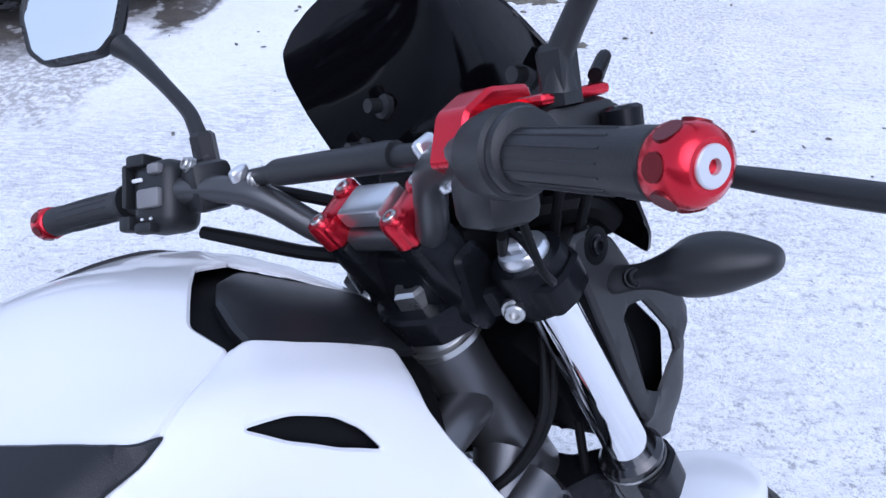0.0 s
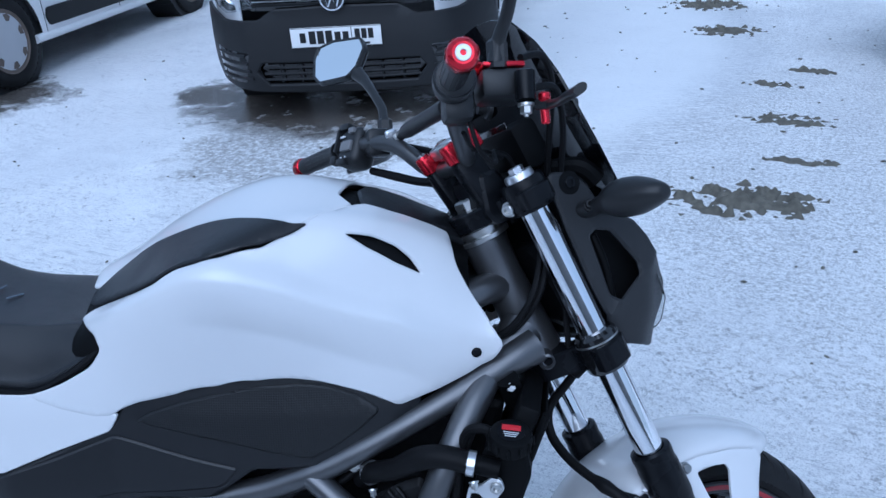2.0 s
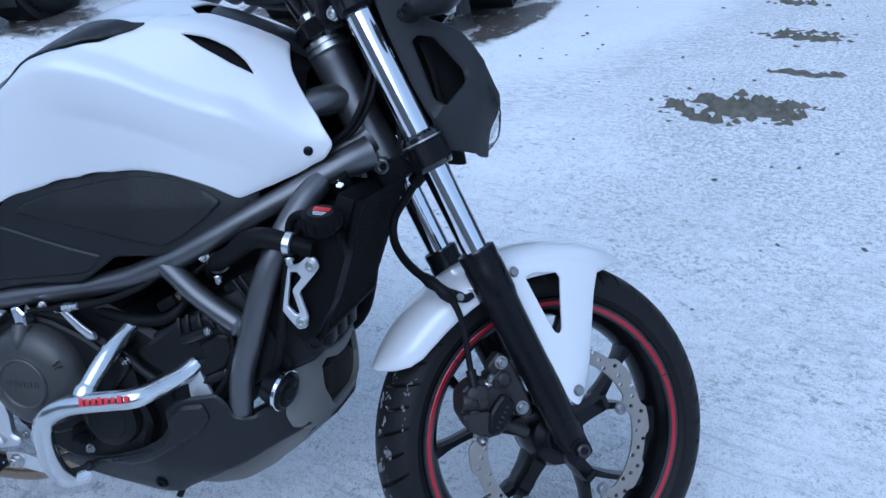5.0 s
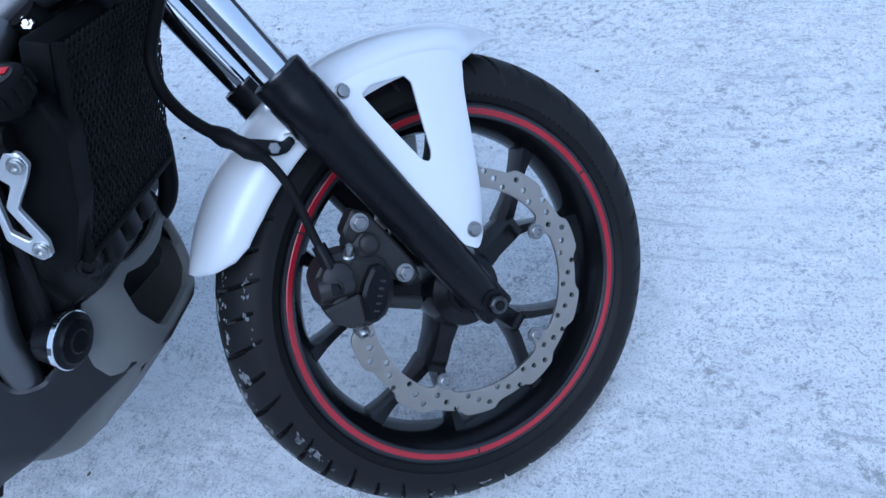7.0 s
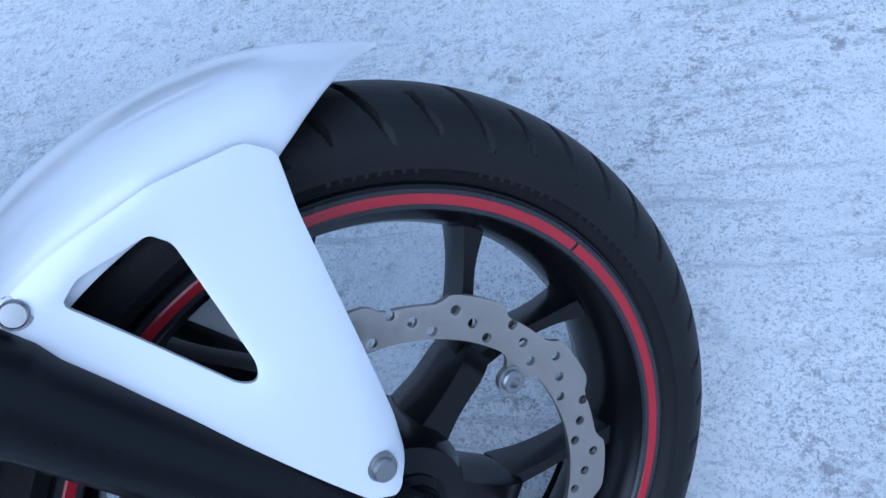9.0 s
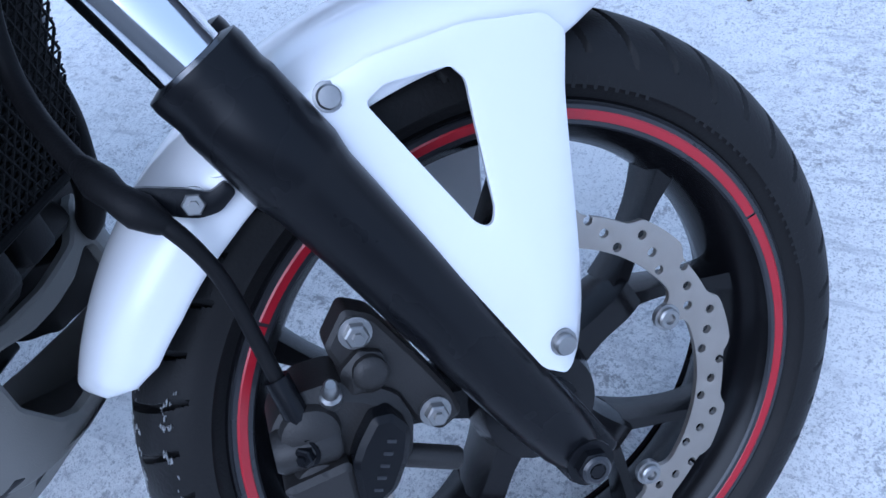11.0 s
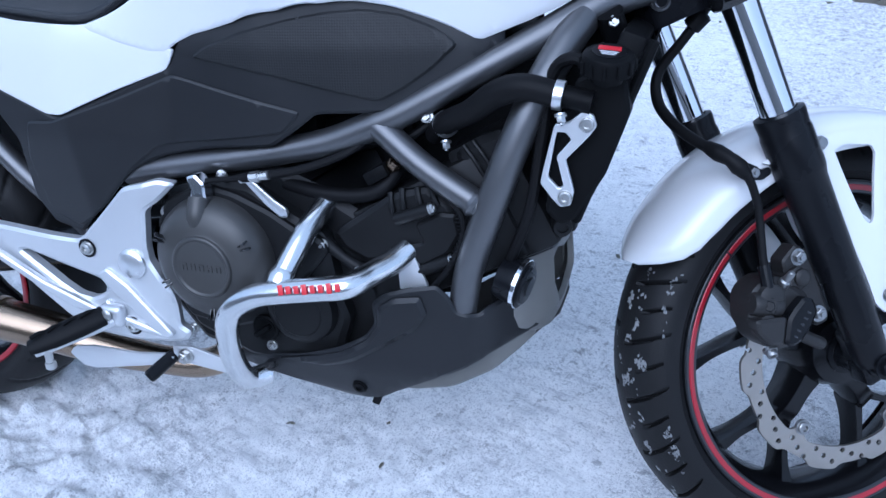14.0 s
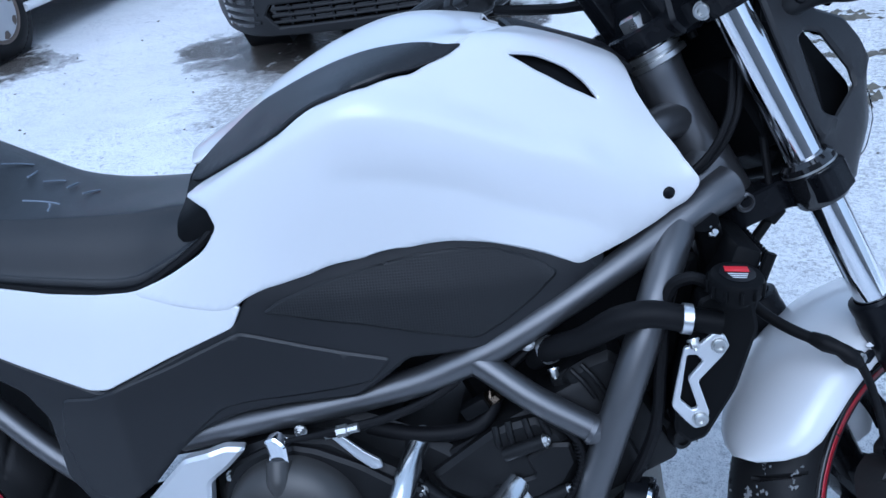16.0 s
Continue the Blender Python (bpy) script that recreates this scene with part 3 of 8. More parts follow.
def skin(x, s):
    """The place and the outward way at a length along the section."""
    line, t = arcs(x)
    k = abs(s)
    r, z = np.interp(k, t, line[:, 0]), np.interp(k, t, line[:, 1])
    dr, dz = np.interp(k + 0.004, t, line[:, 0]) - np.interp(k - 0.004, t, line[:, 0]), np.interp(k + 0.004, t, line[:, 1]) - np.interp(k - 0.004, t, line[:, 1])
    out = Vector((0, dz, dr)).normalized()
    flip = -1 if s >= 0 else 1
    return Vector((x, flip * r, z)), Vector((0, -flip * out.y, out.z))


CREASE_X, CREASE_Z = (-0.80, -0.70, -0.65, -0.622, -0.575, -0.522, -0.478, -0.433, -0.376), (0.915, 0.930, 0.928, 0.923, 0.909, 0.884, 0.865, 0.850, 0.815)


@functools.lru_cache(maxsize=None)
def crease_line(k):
    x = k / 500
    return down(x, float(np.interp(x, CREASE_X, CREASE_Z)))


def crease(x, s):
    """The soft fold that runs forward along the flank: how far it stands out."""
    k = math.floor(x * 500)
    d = abs(s) - crease_line(k) - (crease_line(k + 1) - crease_line(k)) * (x * 500 - k)
    fade = float(smooth(-0.76, -0.62, x)) * float(smooth(-0.36, -0.44, x))
    return 0.016 * fade * max(0.0, 1 - (math.hypot(d, 0.002) - 0.002) / (0.026 if d < 0 else 0.070))


def laid(off):
    """Lays (x, length along the section) onto the tank, off metres proud; plus is the right side."""
    def fmap(x, s):
        p, n = skin(x, s)
        return p + n * (off + (crease(x, s) if -0.86 < x < -0.34 else 0.0))
    return fmap


def tank_panel(edge, off, th, holes=(), grid=0.013, rim=0.003, rounds=2, flip=1):
    bm = shell([(x, flip * s) for x, s in edge], laid(off), th, [[(x, flip * s) for x, s in h] for h in holes], grid, rim, 0.018, rounds, (0, -flip, 0.8))
    return bm


SIDE_EDGE = [(x, down(x, z)) for x, z in ((-0.890, 0.848), (-0.850, 0.836), (-0.842, 0.815), (-0.862, 0.790), (-0.905, 0.765), (-0.940, 0.752), (-0.960, 0.746), (-0.930, 0.735), (-0.846, 0.714), (-0.828, 0.725), (-0.795, 0.737), (-0.744, 0.750), (-0.684, 0.763), (-0.628, 0.771), (-0.581, 0.774), (-0.545, 0.768), (-0.515, 0.759), (-0.48, 0.746), (-0.445, 0.727), (-0.39, 0.748), (-0.334, 0.776), (-0.311, 0.791), (-0.303, 0.806), (-0.327, 0.846), (-0.353, 0.884), (-0.368, 0.912))]
SIDE_EDGE += [(x, across(x, y)) for x, y in ((-0.384, 0.040), (-0.42, 0.052), (-0.46, 0.064), (-0.497, 0.068), (-0.512, 0.084), (-0.560, 0.161), (-0.60, 0.1945), (-0.64, 0.211), (-0.68, 0.217), (-0.74, 0.209), (-0.80, 0.178), (-0.84, 0.158), (-0.868, 0.147))]
SLOT = [(x, down(x, z)) for x, z in ((-0.505, 0.968), (-0.473, 0.962), (-0.443, 0.946), (-0.424, 0.928), (-0.410, 0.907), (-0.443, 0.926), (-0.4765, 0.948))]
BACKING = [(x, down(x, z)) for x, z in ((-0.52, 0.968), (-0.45, 0.965), (-0.415, 0.930), (-0.40, 0.90), (-0.46, 0.93))]
LID_HALF = [(x, across(x, y)) for x, y in ((-0.536, 0.055), (-0.509, 0.082), (-0.5575, 0.1575), (-0.585, 0.164), (-0.63, 0.153), (-0.665, 0.138), (-0.70, 0.121), (-0.74, 0.108), (-0.79, 0.095), (-0.83, 0.092), (-0.86, 0.102), (-0.885, 0.112), (-0.897, 0.106), (-0.915, 0.06))]
PAD = [(x, across(x, y)) for x, y in ((-0.549, 0.153), (-0.565, 0.168), (-0.60, 0.1925), (-0.64, 0.209), (-0.68, 0.215), (-0.74, 0.207), (-0.80, 0.1765), (-0.84, 0.1565), (-0.870, 0.145), (-0.888, 0.134), (-0.876, 0.118), (-0.855, 0.097), (-0.825, 0.083), (-0.79, 0.085), (-0.74, 0.100), (-0.70, 0.113), (-0.665, 0.130), (-0.63, 0.145), (-0.59, 0.158), (-0.57, 0.160))]
SCREW_AT, SCREW_N = skin(-0.340, down(-0.340, 0.796))
for s, grid in ((1, 0.007), (-1, 0.02)):
    panel = add("tank_side_panel", tank_panel(SIDE_EDGE, 0, 0.004, [SLOT], grid, 0.0025, 2, s), M_WHITE, bike, "glossy white side panel of the tank")
    add("vent_slot", tank_panel(BACKING, -0.011, 0.003, (), 0.012, 0.001, 1, s), M_BLACKP, panel, "black recessed vent")
    add("panel_screw", screw((SCREW_AT.x, s * (SCREW_AT.y + 0.0015), SCREW_AT.z), (0.25, SCREW_N.y * s, SCREW_N.z), 0.0072, 0.0030, False), M_SATIN, panel)
    add("tank_pad", tank_panel(PAD, 0.0032, 0.006, (), 0.009, 0.002, 3, s), M_GREYP, bike, "satin dark grey tank pad")
lid = add("tank_top_panel", shell([*LID_HALF, *[(x, -q) for x, q in LID_HALF[::-1]]], laid(0), 0.004, (), 0.013, 0.0025, 0.018, 2, (0, 0, 1)), M_WHITE, bike, "glossy white top panel of the tank")
add("inner_shell", shell([(-0.90, down(-0.9, 0.80)), (-0.60, down(-0.6, 0.75)), (-0.45, down(-0.45, 0.735)), (-0.345, down(-0.345, 0.79)), (-0.36, 0.0), (-0.345, -down(-0.345, 0.79)), (-0.45, -down(-0.45, 0.735)), (-0.60, -down(-0.6, 0.75)), (-0.90, -down(-0.9, 0.80)), (-0.91, 0)], laid(-0.014), 0.004, (), 0.03, 0.002, 0.03, 1, (0, 0, 1)), M_BLACKP, bike, "black liner under the tank panels")
CAP_HALF = ((-0.518, 0.020), (-0.508, 0.050), (-0.494, 0.072), (-0.46, 0.070), (-0.42, 0.058), (-0.385, 0.040), (-0.355, 0.015))
add("tank_front_cap", shell([*CAP_HALF, *[(x, -y) for x, y in CAP_HALF[::-1]]], lambda x, y: (x, y, float(np.interp(x, (-0.54, -0.50, -0.40, -0.35), (1.012, 1.003, 0.966, 0.926))) - 2.6 * y * y), 0.012, (), 0.012, 0.004, 0.015, 1, (0, 0, 1)), M_GREYP, bike, "dark grey plastic cap ahead of the tank lid")

# -- side covers below and behind the tank --
def flank(x, z):
    """Half width of the covers below the tank and seat."""
    return float(np.interp(x, (-1.25, -1.0, -0.85, -0.72, -0.6, -0.45, -0.40), (0.185, 0.205, 0.177, 0.180, 0.172, 0.142, 0.122)) - 0.14 * max(0, z - 0.72) - 0.12 * max(0, 0.60 - z))


REAR_EDGE = ((-1.30, 0.80), (-1.18, 0.768), (-1.06, 0.752), (-0.965, 0.747), (-0.944, 0.7485), (-0.919, 0.738), (-0.878, 0.7275), (-0.838, 0.7165), (-0.837, 0.714), (-0.850, 0.692), (-0.854, 0.689), (-0.93, 0.662), (-1.01, 0.630), (-1.035, 0.630), (-1.12, 0.662), (-1.20, 0.695), (-1.30, 0.735))
add("seat_cowl", shell(REAR_EDGE, lambda x, z: (x, -flank(x, z) - 0.0025, z), 0.004, (), 0.014, 0.0015), M_WHITE, bike, "glossy white cowl under the seat")
add("seat_cowl", mirrored(shell(REAR_EDGE, lambda x, z: (x, -flank(x, z) - 0.004, z), 0.004, (), 0.03, 0.003)), M_WHITE, bike)
TRIM = ((-0.845, 0.70), (-0.825, 0.735), (-0.795, 0.750), (-0.744, 0.764), (-0.684, 0.776), (-0.62, 0.783), (-0.575, 0.784), (-0.54, 0.779), (-0.50, 0.766), (-0.46, 0.752), (-0.415, 0.745), (-0.415, 0.721), (-0.462, 0.686), (-0.54, 0.643), (-0.60, 0.642), (-0.645, 0.640), (-0.672, 0.620), (-0.71, 0.595), (-0.80, 0.588), (-0.872, 0.575), (-0.917, 0.558), (-0.985, 0.500), (-1.035, 0.450), (-1.085, 0.462), (-1.108, 0.50), (-1.105, 0.590), (-1.13, 0.625), (-1.30, 0.715), (-1.30, 0.74), (-1.12, 0.662), (-1.02, 0.625), (-0.93, 0.66))
trim = add("side_cover", shell(TRIM, lambda x, z: (x, -flank(x, z), z), 0.005, (), 0.014, 0.004), M_GREYP, bike, "dark grey plastic side cover")
KNEE = ((-0.811, 0.707), (-0.786, 0.722), (-0.738, 0.739), (-0.675, 0.754), (-0.623, 0.763), (-0.577, 0.766), (-0.533, 0.760), (-0.494, 0.745), (-0.466, 0.725), (-0.495, 0.698), (-0.529, 0.674), (-0.562, 0.657), (-0.630, 0.671), (-0.699, 0.687), (-0.762, 0.698))
FOLD = ((-0.845, 0.684), (-0.822, 0.679), (-0.766, 0.665), (-0.664, 0.642), (-0.690, 0.614), (-0.763, 0.603), (-0.841, 0.594), (-0.880, 0.588), (-0.928, 0.552), (-0.985, 0.492), (-1.030, 0.462), (-1.080, 0.480), (-1.092, 0.56), (-1.075, 0.618), (-1.032, 0.620), (-0.93, 0.652))
add("cover_fold", shell(FOLD, lambda x, z: (x, -flank(x, z) - 0.0032, z), 0.006, (), 0.010, 0.003), M_GREYP, trim)
add("knee_pad", shell(KNEE, lambda x, z: (x, -flank(x, z) - 0.0045, z), 0.008, (), 0.008, 0.003), M_KNEE, trim, "textured dark knee pad")
add("side_cover", mirrored(shell(TRIM, lambda x, z: (x, -flank(x, z), z), 0.005, (), 0.03, 0.004)), M_GREYP, bike)


# -- seat --
def build_seat():
    """A saddle with a flat top, a firm shoulder and a band above its lower rim."""
    xs = (-1.40, -1.30, -1.21, -1.15, -1.06, -0.97, -0.915, -0.875, -0.852)
    tops = (0.985, 0.944, 0.897, 0.864, 0.840, 0.833, 0.834, 0.836, 0.826)
    shoulders = (0.925, 0.882, 0.850, 0.837, 0.832, 0.831, 0.835, 0.834, 0.824)
    wide = (0.140, 0.152, 0.163, 0.170, 0.175, 0.176, 0.176, 0.174, 0.168)
    low = (0.800, 0.785, 0.768, 0.758, 0.747, 0.741, 0.765, 0.792, 0.810)
    rows = []
    for x, t, h, w, b in zip(xs, tops, shoulders, wide, low):
        half = [(0.965 * w, b), (w, b + 0.006), (0.995 * w, b + 0.18 * (h - b)), (0.975 * w, b + 0.24 * (h - b)), (0.91 * w, b + 0.62 * (h - b)), (0.81 * w, h - 0.007), (0.74 * w, h), (0.40 * w, h + 0.75 * (t - h))]
        rows.append([(x, -y, z) for y, z in half] + [(x, 0, t)] + [(x, y, z) for y, z in half[::-1]])
    cols = [catmull(c, 5) for c in zip(*rows)]
    grid = [catmull(r, 4) for r in zip(*cols)]
    bm = bmesh.new()
    vs = [[bm.verts.new(p) for p in r] for r in grid]
    for a, b in zip(vs, vs[1:]):
        for j in range(len(a) - 1):
            bm.faces.new((a[j], b[j], b[j + 1], a[j + 1]))
        bm.faces.new((a[-1], b[-1], b[0], a[0]))
    bm.faces.new(vs[0])
    bm.faces.new(vs[-1][::-1])
    bmesh.ops.recalc_face_normals(bm, faces=bm.faces)
    return bm


seat = add("seat", build_seat(), M_SEAT, bike, "black vinyl rider's seat with chalk marks")
add("seat_piping", tube([(-1.38, -0.142, 0.798), (-1.21, -0.162, 0.768), (-1.06, -0.174, 0.747), (-0.97, -0.176, 0.741), (-0.915, -0.176, 0.765), (-0.873, -0.174, 0.792), (-0.852, -0.168, 0.812)], 0.006, 8, 6), M_RUBBER, seat)

for x, y, a, ln in ((-1.19, -0.02, 70, 0.045), (-1.165, -0.03, 100, 0.030), (-1.135, -0.03, 60, 0.030), (-1.108, -0.033, 95, 0.030), (-1.075, -0.045, 80, 0.032), (-1.10, -0.115, 30, 0.040), (-1.085, -0.125, 120, 0.030)):
    z = float(np.interp(x, (-1.21, -1.15, -1.06, -0.97), (0.897, 0.864, 0.840, 0.833))) - 0.30 * y * y + 0.001
    c, s = math.cos(radians(a)) * ln / 2, math.sin(radians(a)) * ln / 2
    slope = 0.62 if x < -1.15 else 0.33
    add("chalk_mark", tube([(x - c, y - s, z + slope * c), (x, y + 0.004, z), (x + c, y + s, z - slope * c)], 0.0012, 6, 3), M_CHALK, seat, "pale chalk mark")

# -- frame --
R_TUBE = 0.0185
frame_part = add("frame", tube([(-0.266, -0.046, 0.785), (-0.292, -0.066, 0.774), (-0.335, -0.092, 0.751), (-0.409, -0.124, 0.712), (-0.475, -0.142, 0.676), (-0.535, -0.149, 0.6435), (-0.568, -0.151, 0.628), (-0.600, -0.152, 0.615), (-0.637, -0.153, 0.601), (-0.69, -0.154, 0.588), (-0.75, -0.156, 0.576), (-0.825, -0.160, 0.564), (-0.885, -0.163, 0.554), (-0.95, -0.165, 0.542)], (0.027, 0.024, 0.0205, 0.0175, 0.0165, 0.0180, 0.0190, 0.0185, 0.0182, 0.0180, 0.0178, 0.0175, 0.0175, 0.0175), 18), M_FRAME, bike, "graphite steel tube frame")
add("frame_brace", tube([(-0.574, -0.151, 0.627), (-0.553, -0.158, 0.612), (-0.503, -0.169, 0.577), (-0.432, -0.175, 0.536)], (0.0185, 0.0172, 0.0168, 0.0168), 18), M_FRAME, frame_part)
add("weld_bead", lathe([(-0.005, 0.0170), (0, 0.0192), (0.005, 0.0170)], (-0.441, -0.176, 0.541), (-0.8, 0.07, 0.48), 20), M_FRAME, frame_part)
add("down_tube", tube([(-0.328, -0.094, 0.750), (-0.346, -0.124, 0.722), (-0.370, -0.160, 0.672), (-0.396, -0.175, 0.606), (-0.423, -0.177, 0.53), (-0.449, -0.174, 0.451), (-0.462, -0.165, 0.380)], (0.0195, 0.0205, 0.0200, 0.0198, 0.0195, 0.0190, 0.0185), 18), M_FRAME, frame_part)
for s, nm in ((1, "frame_rail"),):
    add(nm, mirrored(tube([(-0.272, -0.045, 0.785), (-0.417, -0.140, 0.700), (-0.565, -0.160, 0.628), (-0.70, -0.166, 0.592), (-0.945, -0.175, 0.553)], R_TUBE, 12)), M_FRAME, frame_part)
    add(nm, mirrored(tube([(-0.325, -0.085, 0.755), (-0.366, -0.165, 0.66), (-0.430, -0.183, 0.54), (-0.458, -0.174, 0.385)], 0.02, 12)), M_FRAME, frame_part)
head = add("head_tube", lathe([(0.525, 0.030), (0.53, 0.034), (0.56, 0.0335), (0.66, 0.031), (0.70, 0.033), (0.715, 0.036), (0.722, 0.034)], PIVOT, STEER_AXIS, 28), M_FRAME, frame_part, "graphite head tube")
add("gusset", tube([(-0.285, -0.02, 0.80), (-0.305, -0.048, 0.778), (-0.335, -0.078, 0.752)], (0.034, 0.027, 0.019), 16), M_FRAME, frame_part)
add("stub_tube", tube([(-0.315, -0.012, 0.865), (-0.345, -0.045, 0.862), (-0.385, -0.075, 0.845)], (0.024, 0.022, 0.022), 16), M_FRAME, frame_part)
add("stub_tube", tube([(-0.315, 0.012, 0.865), (-0.345, 0.045, 0.862), (-0.385, 0.075, 0.845)], (0.024, 0.022, 0.022), 12), M_FRAME, frame_part)
add("mount_lug", lathe([(-0.005, 0.012), (0.022, 0.012), (0.024, 0.009), (0.018, 0.007), (0.015, 0)], (-0.250, -0.034, 0.765), (0.2, -1, 0), 18), M_FRAME, frame_part)
add("subframe_rail", tube([(-1.05, -0.150, 0.44), (-1.15, -0.150, 0.52), (-1.25, -0.148, 0.615), (-1.40, -0.14, 0.72)], 0.016, 14), M_FRAME, frame_part)
add("subframe_rail", tube([(-0.90, 0.150, 0.55), (-1.15, 0.150, 0.60), (-1.40, 0.14, 0.74)], 0.016, 10), M_FRAME, frame_part)

# ---- front end, on full left lock ----
AXLE = Vector((0.009, 0.010, 0.3045))
WHEEL = Vector((0.009, 0.0215, 0.3045))


def tyre_mesh(radius, width, crown, rim_r, seg, groove, at):
    """A tyre with tread grooves cut into it: groove(angle, across) gives the depth."""
    bm = bmesh.new()
    prof = []
    for k in range(49):
        a = -1 + 2 * k / 48
        s = a * 1.18
        y = width / 2 * math.sin(s * math.pi / 2 / 1.18) if abs(a) < 1 else math.copysign(width / 2, a)
        r = radius - crown * (1 - math.cos(s * 1.12))
        prof.append((y, r, a))
    walls = [(width * 0.50, rim_r + (radius - crown * 0.65 - rim_r) * q) for q in (0.75, 0.5)] + [(width * 0.46, rim_r + 0.012), (width * 0.40, rim_r)]
    rows = [(-y, r, None) for y, r in walls[::-1]] + prof + [(y, r, None) for y, r in walls]
    rings = []
    for j in range(seg):
        th = 2 * math.pi * j / seg
        ring = []
        for y, r, a in rows:
            d = groove(th, a) if a is not None else 0.0
            q = r - d
            ring.append(bm.verts.new((at[0] + q * math.cos(th), at[1] + y, at[2] + q * math.sin(th))))
        rings.append(ring)
    for a, b in zip(rings, rings[1:] + rings[:1]):
        for k in range(len(rows) - 1):
            bm.faces.new((a[k], b[k], b[k + 1], a[k + 1]))
    bmesh.ops.recalc_face_normals(bm, faces=bm.faces)
    return bm


def front_groove(th, a):
    """Narrow curved grooves, long and short in turn, on either side of the crown."""
    s = abs(a)
    turn = th * 46 / (2 * math.pi) + (0.5 if a > 0 else 0) + 0.80 * s ** 1.4
    short = int(math.floor(turn)) % 2
    if s < (0.34 if short else 0.10) or s > (0.80 if short else 0.90):
        return 0.0
    d = abs(turn % 1.0 - 0.5)
    w = 0.050 + 0.035 * (1 - s)
    return 0.010 * max(0.0, min(1.0, (w - d) / 0.02))


wheel = turned("front_wheel", tyre_mesh(0.2935, 0.120, 0.058, 0.226, 1400, front_groove, WHEEL), M_TYRE, bike, "black road tyre with slanted grooves, snow in its tread", 0.7)


def rim_mesh(at):
    prof = [(-0.046, 0.228), (-0.050, 0.233), (-0.054, 0.230), (-0.052, 0.218), (-0.044, 0.213), (-0.034, 0.203), (-0.012, 0.196), (0.012, 0.196), (0.034, 0.203), (0.044, 0.213), (0.052, 0.218), (0.054, 0.230), (0.050, 0.233), (0.046, 0.228), (0.03, 0.21), (-0.03, 0.21)]
    return lathe(prof, at, (0, 1, 0), 128, None, True)


rim = turned("rim", rim_mesh(WHEEL), M_RIM, wheel, "gloss black cast rim")
for s in (-1, 1):
    for a0, a1 in ((0.40, 2.452), (2.464, 4.512), (4.524, 6.673)):
        bm = bmesh.new()
        ring = []
        for k in range(61):
            a = a0 + (a1 - a0) * k / 60
            ring.append([bm.verts.new((AXLE.x + r * math.cos(a), s * y + WHEEL.y, AXLE.z + r * math.sin(a))) for y, r in ((0.0530, 0.2160), (0.0542, 0.2170), (0.0556, 0.2225), (0.0549, 0.2240))])
        for p, q in zip(ring, ring[1:]):
            for k in range(3):
                bm.faces.new((p[k], q[k], q[k + 1], p[k + 1]))
        turned("rim_tape", bm, M_REDTAPE, rim, "red tape stripe")
    # a ring under the tape, in a lighter grey than the rim
    bm = bmesh.new()
    ring = [[bm.verts.new((AXLE.x + r * math.cos(a), s * y + WHEEL.y, AXLE.z + r * math.sin(a))) for y, r in ((0.0515, 0.2120), (0.0534, 0.2135), (0.0550, 0.2272), (0.0530, 0.2292))] for a in (2 * math.pi * k / 160 for k in range(160))]
    for p, q in zip(ring, ring[1:] + ring[:1]):
        for k in range(3):
            bm.faces.new((p[k], q[k], q[k + 1], p[k + 1]))
    turned("rim_flange", bm, M_FLANGE, rim, "dark grey rim flange")
hub = turned("hub", lathe([(-0.060, 0.0), (-0.060, 0.022), (-0.055, 0.026), (-0.050, 0.045), (-0.03, 0.052), (0.03, 0.05), (0.05, 0.04), (0.055, 0.024), (0.055, 0)], AXLE, (0, 1, 0), 32), M_RIM, wheel)
BOLT_A = [radians(20 - 72 * k) for k in range(5)]


def spoke_mesh(a):
    """One cast spoke: a broad root that carries a disc bolt and forks into two arms."""
    bm = bmesh.new()

    def bar(path, y0):
        rows = []
        for ang, r, w, t in path:
            c = Vector((math.cos(ang), 0, math.sin(ang)))
            n = Vector((-math.sin(ang), 0, math.cos(ang)))
            rows.append([AXLE + c * r + n * (w * u) + Vector((0, y0 + 0.014 + t * v, 0)) for u, v in ((-1, 0.35), (-0.75, 1), (0.75, 1), (1, 0.35), (1, -0.35), (0.75, -1), (-0.75, -1), (-1, -0.35))])
        cols = [catmull(c, 5) for c in zip(*rows)]
        vs = [[bm.verts.new(c[i]) for c in cols] for i in range(len(cols[0]))]
        for p, q in zip(vs, vs[1:]):
            for k in range(8):
                bm.faces.new((p[k], p[(k + 1) % 8], q[(k + 1) % 8], q[k]))
        bm.faces.new(vs[0][::-1])
        bm.faces.new(vs[-1])

    a += 0.045
    bar([(a, 0.036, 0.020, 0.032), (a, 0.070, 0.0145, 0.028), (a, 0.100, 0.0150, 0.026), (a, 0.116, 0.0155, 0.020)], -0.012)
    for s in (-1, 1):
        bar([(a + s * 0.05, 0.104, 0.0095, 0.022), (a + s * 0.16, 0.135, 0.0072, 0.018), (a + s * 0.26, 0.172, 0.0068, 0.017), (a + s * 0.32, 0.206, 0.0125, 0.022)], -0.006)
    return bm


for a in BOLT_A:
    turned("spoke", spoke_mesh(a), M_RIM, rim)


